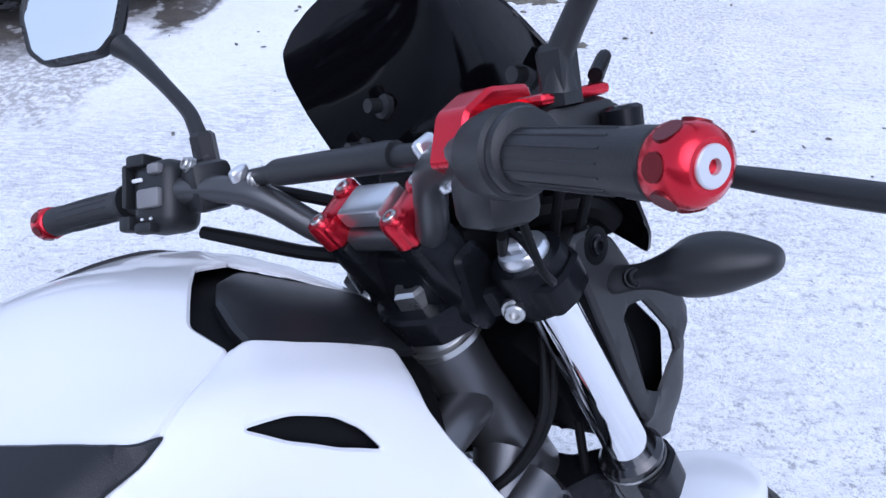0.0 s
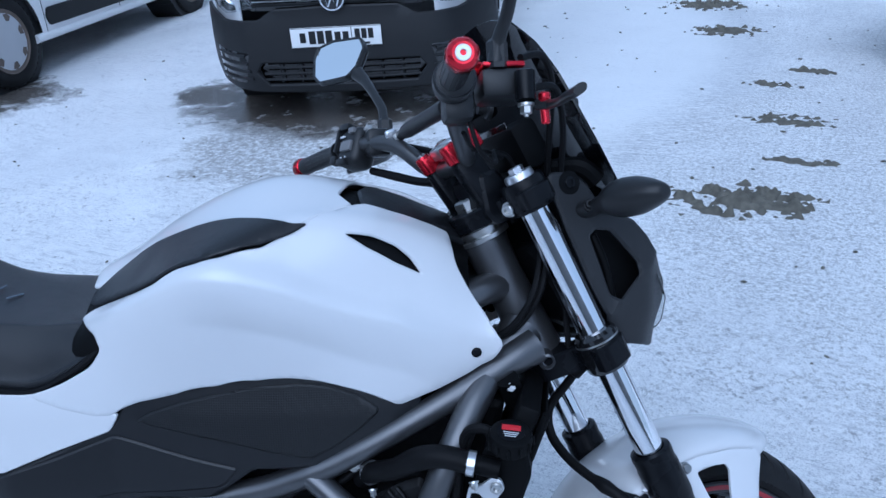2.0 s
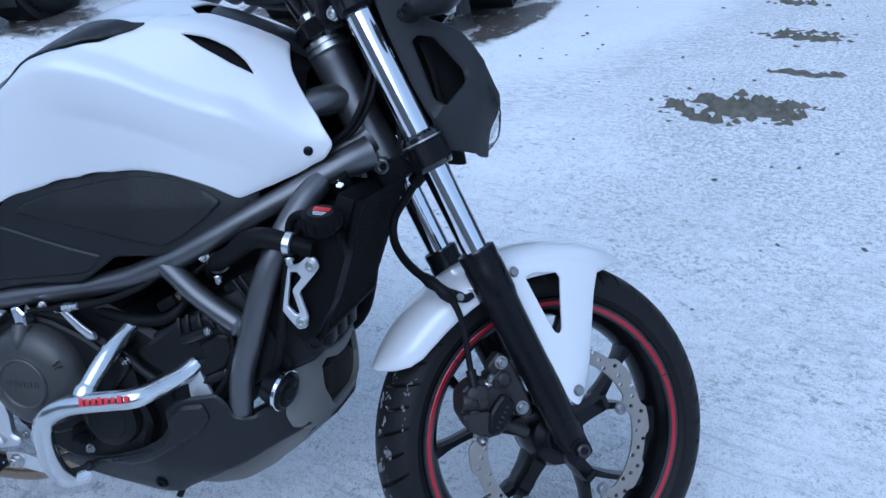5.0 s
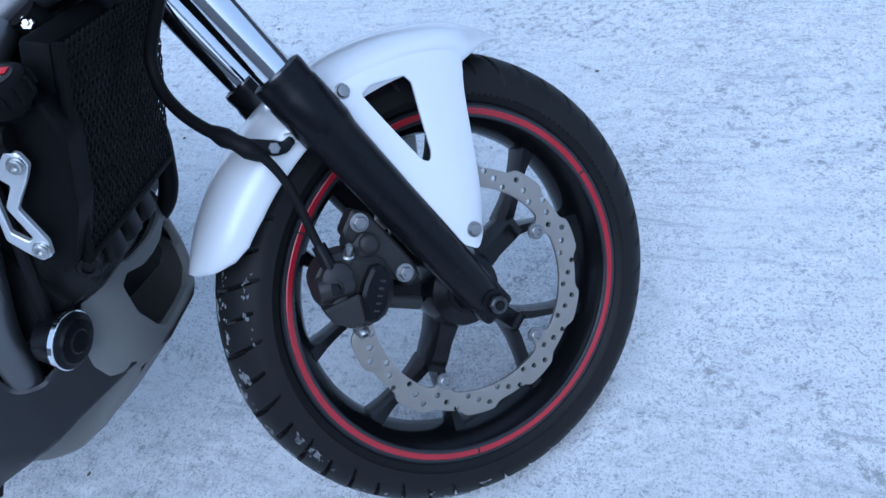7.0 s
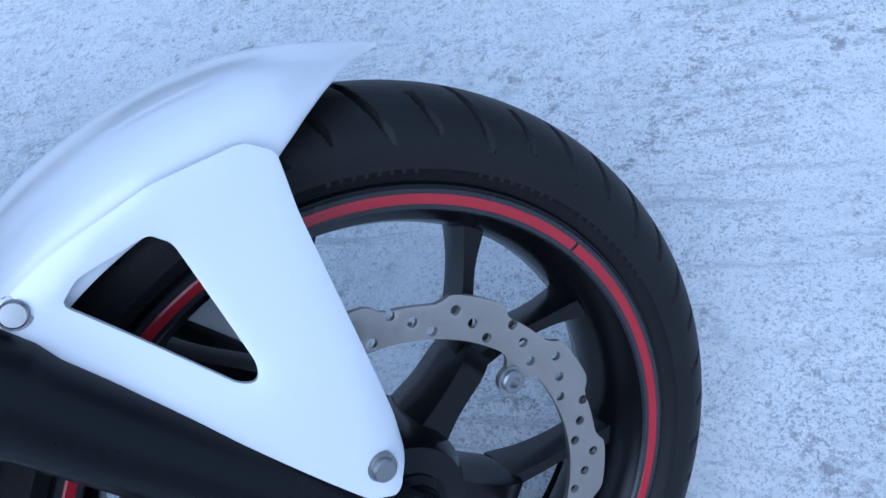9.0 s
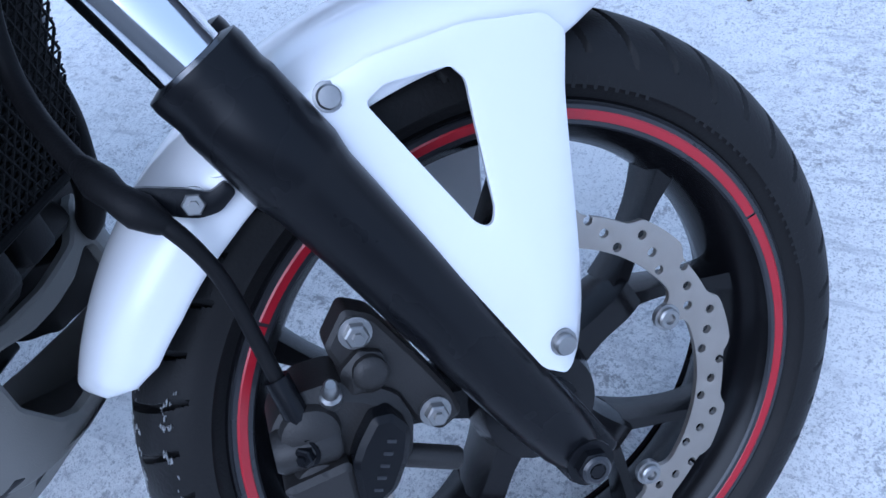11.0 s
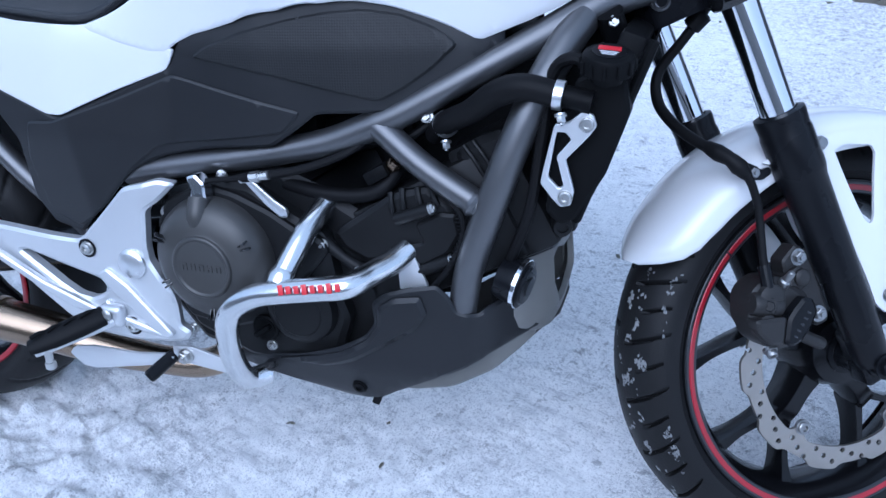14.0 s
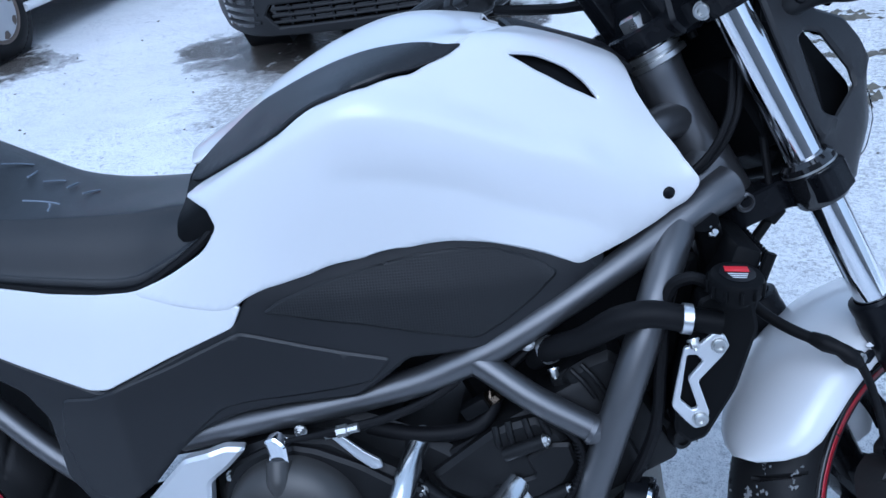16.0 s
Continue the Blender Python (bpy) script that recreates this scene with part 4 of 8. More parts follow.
def disc_mesh():
    outer, inner = [], []
    for k in range(200):
        a = 2 * math.pi * k / 200
        wave = 0.0038 * math.tanh(4.0 * math.sin(10 * a + 0.4))
        outer.append((AXLE.x + (0.1565 + wave) * math.cos(a), AXLE.z + (0.1565 + wave) * math.sin(a)))
        tab = max(math.exp(-(((a - b + math.pi) % (2 * math.pi) - math.pi) / 0.070) ** 2) for b in BOLT_A)
        rr = 0.1290 - 0.0215 * tab
        inner.append((AXLE.x + rr * math.cos(a), AXLE.z + rr * math.sin(a)))
    holes = [inner]
    for k in range(60):
        a = 2 * math.pi * k / 60
        r = (0.1345, 0.142, 0.1495)[k % 3]
        holes.append([(AXLE.x + r * math.cos(a) + 0.0038 * math.cos(b), AXLE.z + r * math.sin(a) + 0.0038 * math.sin(b)) for b in (math.pi * j / 4 for j in range(8))])
    return shell(outer, lambda x, z: (x, AXLE.y - 0.061, z), 0.0048, holes, 0.02, 0.0006, 0.02, 0, (0, -1, 0))


disc = turned("brake_disc", disc_mesh(), M_DISC, wheel, "drilled wave brake disc of bright steel", 0.5)
for a in BOLT_A:
    turned("disc_bolt", screw((AXLE.x + 0.1155 * math.cos(a), AXLE.y - 0.062, AXLE.z + 0.1155 * math.sin(a)), (0, -1, 0), 0.0085, 0.005), M_BOLT, disc)
turned("axle", lathe([(-0.128, 0), (-0.128, 0.009), (-0.125, 0.0115), (-0.117, 0.0125), (-0.116, 0.017), (-0.111, 0.017), (-0.110, 0.010), (0.12, 0.010), (0.121, 0.015), (0.13, 0.014), (0.13, 0)], AXLE, (0, 1, 0), 22), M_SATIN, wheel)
turned("axle_nut", nut((AXLE.x, -0.117, AXLE.z), (0, -1, 0), 0.0125, 0.010), M_SATIN, wheel)
turned("axle_nut_face", lathe([(0, 0.0105), (0.0015, 0.0105), (0.003, 0.0085), (0.003, 0.0060), (0.001, 0.0055), (0.001, 0)], (AXLE.x, -0.1265, AXLE.z), (0, -1, 0), 24), M_FLANGE, wheel)
turned("axle_spacer", lathe([(-0.085, 0.018), (-0.084, 0.021), (-0.06, 0.021), (-0.058, 0.028), (-0.055, 0.028)], AXLE, (0, 1, 0), 22), M_SATIN, wheel)

# -- fork --
FORK_Y, FORK_F = 0.096, 0.038
for s in (-1, 1):
    leg = turned("fork_leg", lathe([(0.0, 0.0), (0.002, 0.019), (0.012, 0.0215), (0.04, 0.0235), (0.09, 0.0252), (0.22, 0.0265), (0.262, 0.0275), (0.272, 0.0295), (0.276, 0.0303), (0.325, 0.0303), (0.33, 0.0290), (0.345, 0.0300), (0.350, 0.0292), (0.352, 0.022), (0.345, 0.0205)],
                  on_axis(0, FORK_F, s * FORK_Y), STEER_AXIS, 32), M_SATIN, bike, "satin black fork leg")
    turned("fork_tube", lathe([(0.33, 0.0205), (0.775, 0.0205), (0.775, 0.017)], on_axis(0, FORK_F, s * FORK_Y), STEER_AXIS, 32), M_CHROME, leg, "polished chrome fork tube")
    cap = turned("fork_cap", lathe([(0.760, 0.0205), (0.783, 0.0205), (0.786, 0.019), (0.787, 0.013), (0.785, 0.012)], on_axis(0, FORK_F, s * FORK_Y), STEER_AXIS, 28), M_BRUSHED, leg, "bright fork cap")
    turned("cap_hexagon", lathe([(0.785, 0.0105), (0.793, 0.0105), (0.7945, 0.009), (0.7945, 0)], on_axis(0, FORK_F, s * FORK_Y), STEER_AXIS, 6), M_BRUSHED, leg)
    turned("axle_clamp", block((0.044, 0.034, 0.078), Matrix.Translation(on_axis(0.013, 0.0405, s * 0.0845)) @ Matrix.Rotation(-RAKE, 4, "Y"), 0.006, 3), M_SATIN, leg)


def clamp_plate(d, th, stem_r, bm=None):
    """A triple clamp: a plate round the stem and both fork tubes."""
    pts = [(-0.030, 0.035), (-0.036, 0.0), (-0.030, -0.035), (0.010, -0.070), (0.012, -0.130), (0.030, -0.135), (0.056, -0.130), (0.068, -0.112), (0.066, -0.085), (0.048, -0.065), (0.028, -0.03), (0.026, 0.0)]
    pts = pts + [(f, -y) for f, y in pts[::-1] if abs(y) > 0.001 and (f, -y) not in pts]
    own = shell(pts, lambda f, y: on_axis(d, f, y), th, (), 0.02, 0.004, 0.015, 2, STEER_AXIS)
    return join(own, bm)


top_clamp = turned("top_clamp", clamp_plate(0.765, 0.026, 0.03), M_SATIN, bike, "black upper triple clamp")
for s in (-1, 1):
    turned("clamp_ring", lathe([(0.733, 0.0215), (0.733, 0.029), (0.738, 0.031), (0.772, 0.031), (0.777, 0.029), (0.777, 0.0215)], on_axis(0, FORK_F, s * FORK_Y), STEER_AXIS, 28), M_SATIN, top_clamp)
    turned("clamp_bolt", screw(on_axis(0.748, 0.006, s * 0.092), (-0.93, s * 0.55, -0.45), 0.0085, 0.007), M_STEEL, top_clamp)
turned("stem_nut", lathe([(0.76, 0.022), (0.778, 0.022), (0.781, 0.018), (0.781, 0.011), (0.774, 0.01), (0.774, 0)], PIVOT, STEER_AXIS, 6), M_STEEL, top_clamp, "steel stem nut")
turned("bearing_nut", lathe([(0.715, 0.026), (0.717, 0.0355), (0.723, 0.0355), (0.724, 0.029), (0.727, 0.029), (0.728, 0.033), (0.735, 0.033), (0.736, 0.026), (0.745, 0.025)], PIVOT, STEER_AXIS, 28), M_STEEL, top_clamp, "slotted steel bearing nut")
low_clamp = turned("lower_clamp", clamp_plate(0.530, 0.034, 0.03), M_SATIN, bike, "black lower triple clamp")
for s in (-1, 1):
    turned("clamp_ring", lathe([(0.488, 0.0215), (0.488, 0.028), (0.492, 0.0305), (0.512, 0.0315), (0.540, 0.0305), (0.545, 0.026), (0.545, 0.0215)], on_axis(0, FORK_F, s * FORK_Y), STEER_AXIS, 28), M_GLOSSBLK, low_clamp)
    turned("steel_band", lathe([(0.531, 0.0312), (0.5335, 0.0312)], on_axis(0, FORK_F, s * FORK_Y), STEER_AXIS, 28), M_STEEL, low_clamp)

# -- handlebar --
BAR = [(-0.514, -0.334, 1.0865), (-0.492, -0.265, 1.091), (-0.464, -0.185, 1.096), (-0.434, -0.118, 1.084), (-0.402, -0.074, 1.045), (-0.390, -0.05, 1.034), (-0.388, 0.0, 1.033)]
BAR = BAR + [(x - 0.08 * max(0, -y - 0.2), -y + 0.13 * max(0, -y - 0.2), z) for x, y, z in BAR[::-1][1:]]
bar = turned("handlebar", tube(BAR, 0.0125, 16, 8), M_BAR, bike, "black tubular handlebar with a cross brace")
turned("cross_brace", tube([(-0.428, -0.128, 1.096), (-0.428, -0.075, 1.098), (-0.428, -0.07, 1.098), (-0.428, 0.07, 1.098), (-0.428, 0.075, 1.098), (-0.428, 0.128, 1.096)], (0.008, 0.008, 0.0115, 0.0115, 0.008, 0.008), 14, 5), M_SWITCH, bar)
for s in (-1, 1):
    turned("brace_clamp", block((0.019, 0.009, 0.040), Matrix.Translation((-0.434, s * 0.124, 1.090)) @ Matrix.Rotation(-0.35, 4, "Y") @ Matrix.Rotation(s * 0.25, 4, "X"), 0.0055, 3), M_BRUSHED, bar, "bright brace clamp")
    turned("brace_bolt", screw((-0.430, -0.122 + (-0.015 if s < 0 else 0.229), 1.095), (0, -1, 0), 0.0065, 0.004), M_STEEL, bar)
# risers and their red caps
for s in (-1, 1):
    riser = turned("riser", block((0.040, 0.030, 0.094), Matrix.Translation((-0.366, s * 0.047, 1.000)) @ Matrix.Rotation(-0.62, 4, "Y"), 0.006), M_SATIN, bar, "tall black riser")
    cap = turned("riser_cap", block((0.054, 0.027, 0.026), Matrix.Translation((-0.393, s * 0.047, 1.052)) @ Matrix.Rotation(-0.62, 4, "Y"), 0.005), M_RED, riser, "red anodised riser cap")
    for o in (-0.019, 0.019):
        c = Vector((-0.393, s * 0.047, 1.052)) + Vector((math.cos(0.62), 0, math.sin(0.62))) * o
        n = Vector((-math.sin(0.62), 0, math.cos(0.62)))
        turned("cap_boss", lathe([(-0.01, 0.0115), (0.013, 0.0115), (0.016, 0.0100), (0.016, 0)], c, n, 18), M_RED, riser)
        turned("cap_screw", screw(c + n * 0.0145, n, 0.0062, 0.004), M_STEEL, riser)
turned("riser_bridge", block((0.034, 0.055, 0.018), Matrix.Translation((-0.396, 0, 1.060)) @ Matrix.Rotation(-0.62, 4, "Y"), 0.004), M_BRUSHED, bar, "machined silver bridge plate")
turned("riser_bracket", plate(((-0.378, 1.012), (-0.352, 1.022), (-0.318, 0.980), (-0.322, 0.955), (-0.352, 0.945), (-0.368, 0.958)), -0.066, 0.060, (), 0.005, 0.03), M_SATIN, bar, "black cast bracket under the risers")
for s in (-1, 1):
    d = (Vector(BAR[0]) - Vector(BAR[1])).normalized()
    d.y *= -s
    end = Vector(BAR[-1]) if s > 0 else Vector(BAR[0])
    d = Vector((d.x, s * abs(d.y), d.z)).normalized()
    grip = turned("grip", lathe([(-0.118, 0.013), (-0.118, 0.0172), (-0.114, 0.0172), (-0.112, 0.0152), (-0.10, 0.0140), (-0.02, 0.0140), (-0.016, 0.0146), (-0.002, 0.0146), (0.0, 0.013)], end, d, 28), M_SWITCH, bar, "ribbed black rubber grip")
    for k in range(14):
        a = 2 * math.pi * k / 14
        u = d.orthogonal().normalized()
        v = d.cross(u)
        w = (u * math.cos(a) + v * math.sin(a)) * 0.0138
        turned("rib", tube([end - d * 0.098 + w, end - d * 0.06 + w * 1.02, end - d * 0.025 + w], 0.0007, 6, 3), M_SWITCH, grip)
    end = end + d * 0.006
    prof = [(-0.006, 0.0135), (-0.005, 0.0152), (-0.003, 0.0162), (0.010, 0.0160), (0.0145, 0.0138), (0.0165, 0.0105)]
    weight = turned("bar_end", lathe(prof + [(0.0155, 0)], end, d, 40), M_RED, bar, "red anodised bar end weight")
    u = d.orthogonal().normalized()
    v = d.cross(u)
    # flat dark discs carry the scallops' shade in their colour
    for k in range(7):
        a = 2 * math.pi * k / 7
        w = u * math.cos(a) + v * math.sin(a)
        turned("scallop_shade", lathe([(-0.002, 0.0058), (0.0005, 0.0056), (0.0005, 0)], end + d * 0.0045 + w * 0.0160, w, 12), material_red_shade, weight)
    turned("end_disc", lathe([(0.014, 0.0080), (0.0172, 0.0080), (0.0180, 0.0074), (0.0180, 0.0030), (0.0150, 0.0028), (0.0150, 0)], end, d, 32), M_ALU, weight, "silver bar end disc")


def tread_snow():
    """Snow crusted in ragged patches on the back of the tyre."""
    rnd = random.Random(21)
    bm = bmesh.new()
    for _ in range(26000):
        th = radians(rnd.uniform(148, 264))
        u = -rnd.uniform(0.05, 0.80) if rnd.random() < 0.8 else rnd.uniform(-0.2, 0.6)
        across, r = 0.06 * math.sin(u * math.pi / 2), 0.2935 - 0.058 * (1 - math.cos(u * 1.32))
        patch = noise.noise((th * 11, across * 60, 0)) + 0.6 * noise.noise((th * 45, across * 200, 3))
        if patch < rnd.uniform(0.38, 0.62):
            continue
        k = 0.0004 + 0.0011 * rnd.random() ** 2
        own = bmesh.new()
        bmesh.ops.create_icosphere(own, subdivisions=1, radius=k)
        for v in own.verts:
            v.co *= 1 + 0.9 * noise.noise(v.co * 700 + Vector((th * 90, across * 900, 0)))
        own.transform(Matrix.Translation(WHEEL + Vector((r * math.cos(th), across, r * math.sin(th)))) @ Matrix.Rotation(-th, 4, "Y") @ Matrix.Diagonal((0.6, rnd.uniform(0.9, 2.2), rnd.uniform(0.9, 2.2), 1)))
        join(own, bm)
    return bm


tagged(turned("tread_snow", tread_snow(), material("crusted_snow", (0.24, 0.245, 0.25), 0.8, 0, 0, 0.2, 60, 0.3, 300), wheel, "grey snow crusted in the tread"), kind="stuff")
for k in range(26):
    a = radians(8 + 2.0 * k + (5 if k > 9 else 0) + (9 if k > 17 else 0))
    c = WHEEL + Vector((0.243 * math.cos(a), -0.0598, 0.243 * math.sin(a)))
    turned("sidewall_bar", block((0.010, 0.0006, 0.0032), Matrix.Translation(c) @ Matrix.Rotation(-a, 4, "Y"), 0.0004, 1), M_TYRE, wheel)

# -- front fender: a curved guard over the tyre with a forked stay down each side --
FENDER_R = 0.3265
FENDER = ((156, 0.030, 0.318), (154, 0.052, 0.305), (151, 0.066, 0.290), (147, 0.074, 0.281), (140, 0.080, 0.277), (128, 0.086, 0.275), (115, 0.090, 0.275), (104, 0.091, 0.276), (92, 0.091, 0.276), (84, 0.087, 0.274), (79.5, 0.082, 0.272), (76, 0.076, 0.282), (71, 0.060, 0.297), (66, 0.038, 0.309), (62, 0.016, 0.3165), (60.5, 0.005, 0.3185))


def fender_row(deg):
    """Half width and lower edge of the guard at an angle about the axle."""
    f = [np.interp(-deg, [-r[0] for r in FENDER], [r[k] for r in FENDER]) for k in (1, 2)]
    return float(f[0]), float(f[1])


def fender_side(deg, r):
    """How far out the guard's skirt stands at a radius."""
    w, low = fender_row(deg)
    crest = FENDER_R - 0.008 * float(smooth(80, 60, deg))
    t = min(1.0, max(0.0, (crest - r) / 0.036))
    return w * (1 - (1 - t) ** 2.6) ** 0.55


def fender_mesh():
    """A rounded guard that runs out to a point ahead of the tyre."""
    bm = bmesh.new()
    rows = []
    for k in range(97):
        deg = 156 - 95.5 * k / 96
        w, low = fender_row(deg)
        crest = FENDER_R - 0.008 * float(smooth(80, 60, deg))
        c = Vector((math.cos(radians(deg)), 0, math.sin(radians(deg))))
        half = []
        for j in range(15):
            t = (j / 14) ** 1.7
            r = crest - (crest - low) * t
            half.append((fender_side(deg, r), r))
        line = [(-y, r) for y, r in half[::-1]] + half[1:]
        rows.append([AXLE + c * r + Vector((0, y - 0.006, 0)) for y, r in line])
    first = None
    for off in (0.0, 0.003):
        vs = []
        for r in rows:
            c = (r[len(r) // 2] - AXLE).normalized()
            vs.append([bm.verts.new(p - (c + Vector((0, (p.y + 0.006) * 14, 0))).normalized() * off) for p in r])
        for p, q in zip(vs, vs[1:]):
            for j in range(len(p) - 1):
                f = (p[j], p[j + 1], q[j + 1], q[j])
                bm.faces.new(f if off else f[::-1])
        if first:
            for e in (0, -1):
                for j in range(len(vs[0]) - 1):
                    bm.faces.new((first[e][j], first[e][j + 1], vs[e][j + 1], vs[e][j]))
                for i in range(len(vs) - 1):
                    bm.faces.new((first[i][e], first[i + 1][e], vs[i + 1][e], vs[i][e]))
        first = vs
    bmesh.ops.recalc_face_normals(bm, faces=bm.faces)
    return bm


fender = turned("front_fender", fender_mesh(), M_WHITE, bike, "glossy white front fender", 0.9)
STAY = ((-0.160, 0.560), (-0.120, 0.583), (-0.06, 0.597), (0.0, 0.600), (0.050, 0.592), (0.0625, 0.578), (0.0590, 0.562), (0.055, 0.545), (0.045, 0.475), (0.0355, 0.410), (0.028, 0.384), (0.011, 0.371), (-0.005, 0.382), (-0.039, 0.455), (-0.074, 0.528), (-0.112, 0.556))
STAY_HOLE = ((-0.066, 0.574), (-0.053, 0.581), (-0.014, 0.580), (-0.007, 0.570), (-0.0095, 0.492), (-0.0145, 0.483), (-0.023, 0.488))


def stay_depth(x, z):
    """The stay goes on in the skirt's surface, then leans out to the fork's bolt."""
    dx, dz = x - AXLE.x, z - AXLE.z
    r, deg = math.hypot(dx, dz), math.degrees(math.atan2(dz, dx))
    return fender_side(deg, max(r, fender_row(deg)[1])) + 0.0061 + 0.014 * float(smooth(0.265, 0.10, r))


for s in (-1, 1):
    bm = shell(STAY, lambda x, z: (x, -stay_depth(x, z), z), 0.004, [STAY_HOLE], 0.010, 0.0005, 0.014, 2)
    bm.transform(Matrix.Translation((0, 0 if s < 0 else 0.012, 0)))
    stay = turned("fender_stay", bm if s < 0 else mirrored(bm), M_WHITE, fender, "white forked fender stay")
    turned("stay_bolt", screw((0.0115, s * 0.1105, 0.3945), (0, s, 0), 0.0074, 0.006, False), M_BOLT, stay)
    turned("stay_bolt", screw((-0.084, s * 0.0955, 0.583), (0, s, 0.1), 0.0070, 0.005, False), M_BOLT, stay)

# -- brake caliper and hose --
caliper = turned("brake_caliper", plate(((-0.176, 0.412), (-0.160, 0.422), (-0.138, 0.421), (-0.118, 0.410), (-0.103, 0.397), (-0.098, 0.376), (-0.105, 0.353), (-0.120, 0.336), (-0.147, 0.331), (-0.168, 0.344), (-0.184, 0.372), (-0.184, 0.400)), -0.116, -0.072, (), 0.009, 0.02), M_CALIPER, bike, "dark grey two-piston brake caliper")
turned("caliper_face", plate(((-0.146, 0.343), (-0.143, 0.374), (-0.135, 0.386), (-0.123, 0.399), (-0.111, 0.397), (-0.103, 0.382), (-0.110, 0.364), (-0.122, 0.346), (-0.136, 0.339)), -0.131, -0.112, (), 0.004, 0.02, 0.012), M_SATIN, caliper, "smooth dark outer face")
for k in range(5):
    turned("emblem_bar", block((0.0058, 0.0008, 0.0024), Matrix.Translation((-0.1335 + 0.0042 * k, -0.1312, 0.3520 + 0.0072 * k)) @ Matrix.Rotation(0.45, 4, "Y"), 0.0003), M_FLANGE, caliper)
turned("housing_step", plate(((-0.186, 0.374), (-0.143, 0.376), (-0.145, 0.343), (-0.164, 0.342), (-0.181, 0.358)), -0.129, -0.108, (), 0.004, 0.02, 0.012), M_CALIPER, caliper)
turned("piston_bore", lathe([(0, 0.0), (0, 0.012), (0.004, 0.0145), (0.036, 0.0145), (0.040, 0.012)], (-0.184, -0.113, 0.392), (1, 0, -0.12), 20), M_CALIPER, caliper)
turned("piston_boss", lathe([(0, 0.019), (0.006, 0.0175), (0.009, 0.012), (0.0095, 0)], (-0.160, -0.116, 0.398), (0, -1, 0), 20), M_CALIPER, caliper)
turned("piston_boss", lathe([(0, 0.017), (0.006, 0.0155), (0.008, 0.010), (0.0085, 0)], (-0.165, -0.116, 0.363), (0, -1, 0), 20), M_CALIPER, caliper)
bracket = turned("caliper_bracket", plate(((-0.136, 0.440), (-0.118, 0.460), (-0.102, 0.450), (-0.080, 0.405), (-0.068, 0.378), (-0.066, 0.362), (-0.082, 0.355), (-0.096, 0.368), (-0.104, 0.395), (-0.128, 0.412)), -0.104, -0.080, [], 0.003, 0.02, 0.012), M_CALIPER, caliper)
turned("caliper_lug", plate(((-0.132, 0.425), (-0.118, 0.434), (-0.104, 0.428), (-0.102, 0.412), (-0.115, 0.402), (-0.134, 0.406)), -0.114, -0.060, (), 0.006, 0.02, 0.012), M_CALIPER, caliper)
turned("caliper_bolt", nut((-0.1155, -0.104, 0.444), (0, -1, 0), 0.0078, 0.009), M_BOLT, caliper)
turned("caliper_bolt", nut((-0.083, -0.104, 0.372), (0, -1, 0), 0.0078, 0.009), M_BOLT, caliper)
turned("slide_pin", lathe([(-0.02, 0.011), (0.003, 0.011), (0.005, 0.009), (0.006, 0.005), (0.006, 0)], (-0.115, -0.113, 0.420), (0, -1, 0), 20), M_CALIPER, caliper)
turned("bleed_nipple", lathe([(-0.01, 0.007), (0.008, 0.007), (0.01, 0.005), (0.022, 0.0045), (0.024, 0.003), (0.024, 0)], (-0.142, -0.113, 0.412), (0.1, -0.6, 0.7), 12), M_BOLT, caliper)
turned("banjo_bolt", nut((-0.165, -0.122, 0.390), (-0.5, -0.8, 0.1), 0.0068, 0.008), M_SATIN, caliper)
turned("pad_pin", screw((-0.150, -0.108, 0.330), (0, -0.7, -0.7), 0.007, 0.008), M_BOLT, caliper)
turned("pin_boss", lathe([(0, 0.008), (0.035, 0.008), (0.038, 0.006), (0.038, 0)], (-0.110, -0.102, 0.348), (0.8, -0.15, -0.35), 14), M_CALIPER, caliper)
caliper.location = STEER.to_3x3() @ Vector((0.005, 0.008, 0.002))
hose = turned("brake_hose", tube([(-0.205, -0.030, 0.748), (-0.222, -0.012, 0.715), (-0.243, 0.012, 0.675), (-0.247, 0.006, 0.640), (-0.240, -0.018, 0.612), (-0.226, -0.052, 0.588), (-0.205, -0.093, 0.566), (-0.186, -0.101, 0.545), (-0.174, -0.101, 0.520), (-0.168, -0.101, 0.495), (-0.163, -0.103, 0.450), (-0.158, -0.108, 0.412)], (0.006, 0.0066, 0.0070, 0.0070, 0.0070, 0.0070, 0.0068, 0.0054, 0.0048, 0.0048, 0.0048, 0.0048), 12, 8), M_RUBBER, bike, "black rubber brake hose")
turned("hose_grommet", tube([(-0.219, -0.066, 0.581), (-0.212, -0.080, 0.573), (-0.205, -0.093, 0.566), (-0.196, -0.099, 0.556), (-0.186, -0.101, 0.545)], (0.0075, 0.0105, 0.0085, 0.0105, 0.006), 14, 4), M_RUBBER, hose)
turned("hose_bracket", plate(((-0.205, 0.568), (-0.192, 0.566), (-0.171, 0.558), (-0.160, 0.552), (-0.150, 0.556), (-0.146, 0.548), (-0.158, 0.540), (-0.169, 0.540), (-0.179, 0.544), (-0.196, 0.553)), -0.091, -0.086, (), 0.001, 0.02, 0.01), M_SATIN, hose)
turned("bracket_bolt", nut((-0.170, -0.086, 0.549), (0, -1, 0), 0.0066, 0.008), M_BOLT, hose)
turned("hose_ferrule", tube([(-0.162, -0.104, 0.440), (-0.1595, -0.107, 0.422), (-0.157, -0.110, 0.400)], 0.0078, 12, 3), M_SATIN, hose)
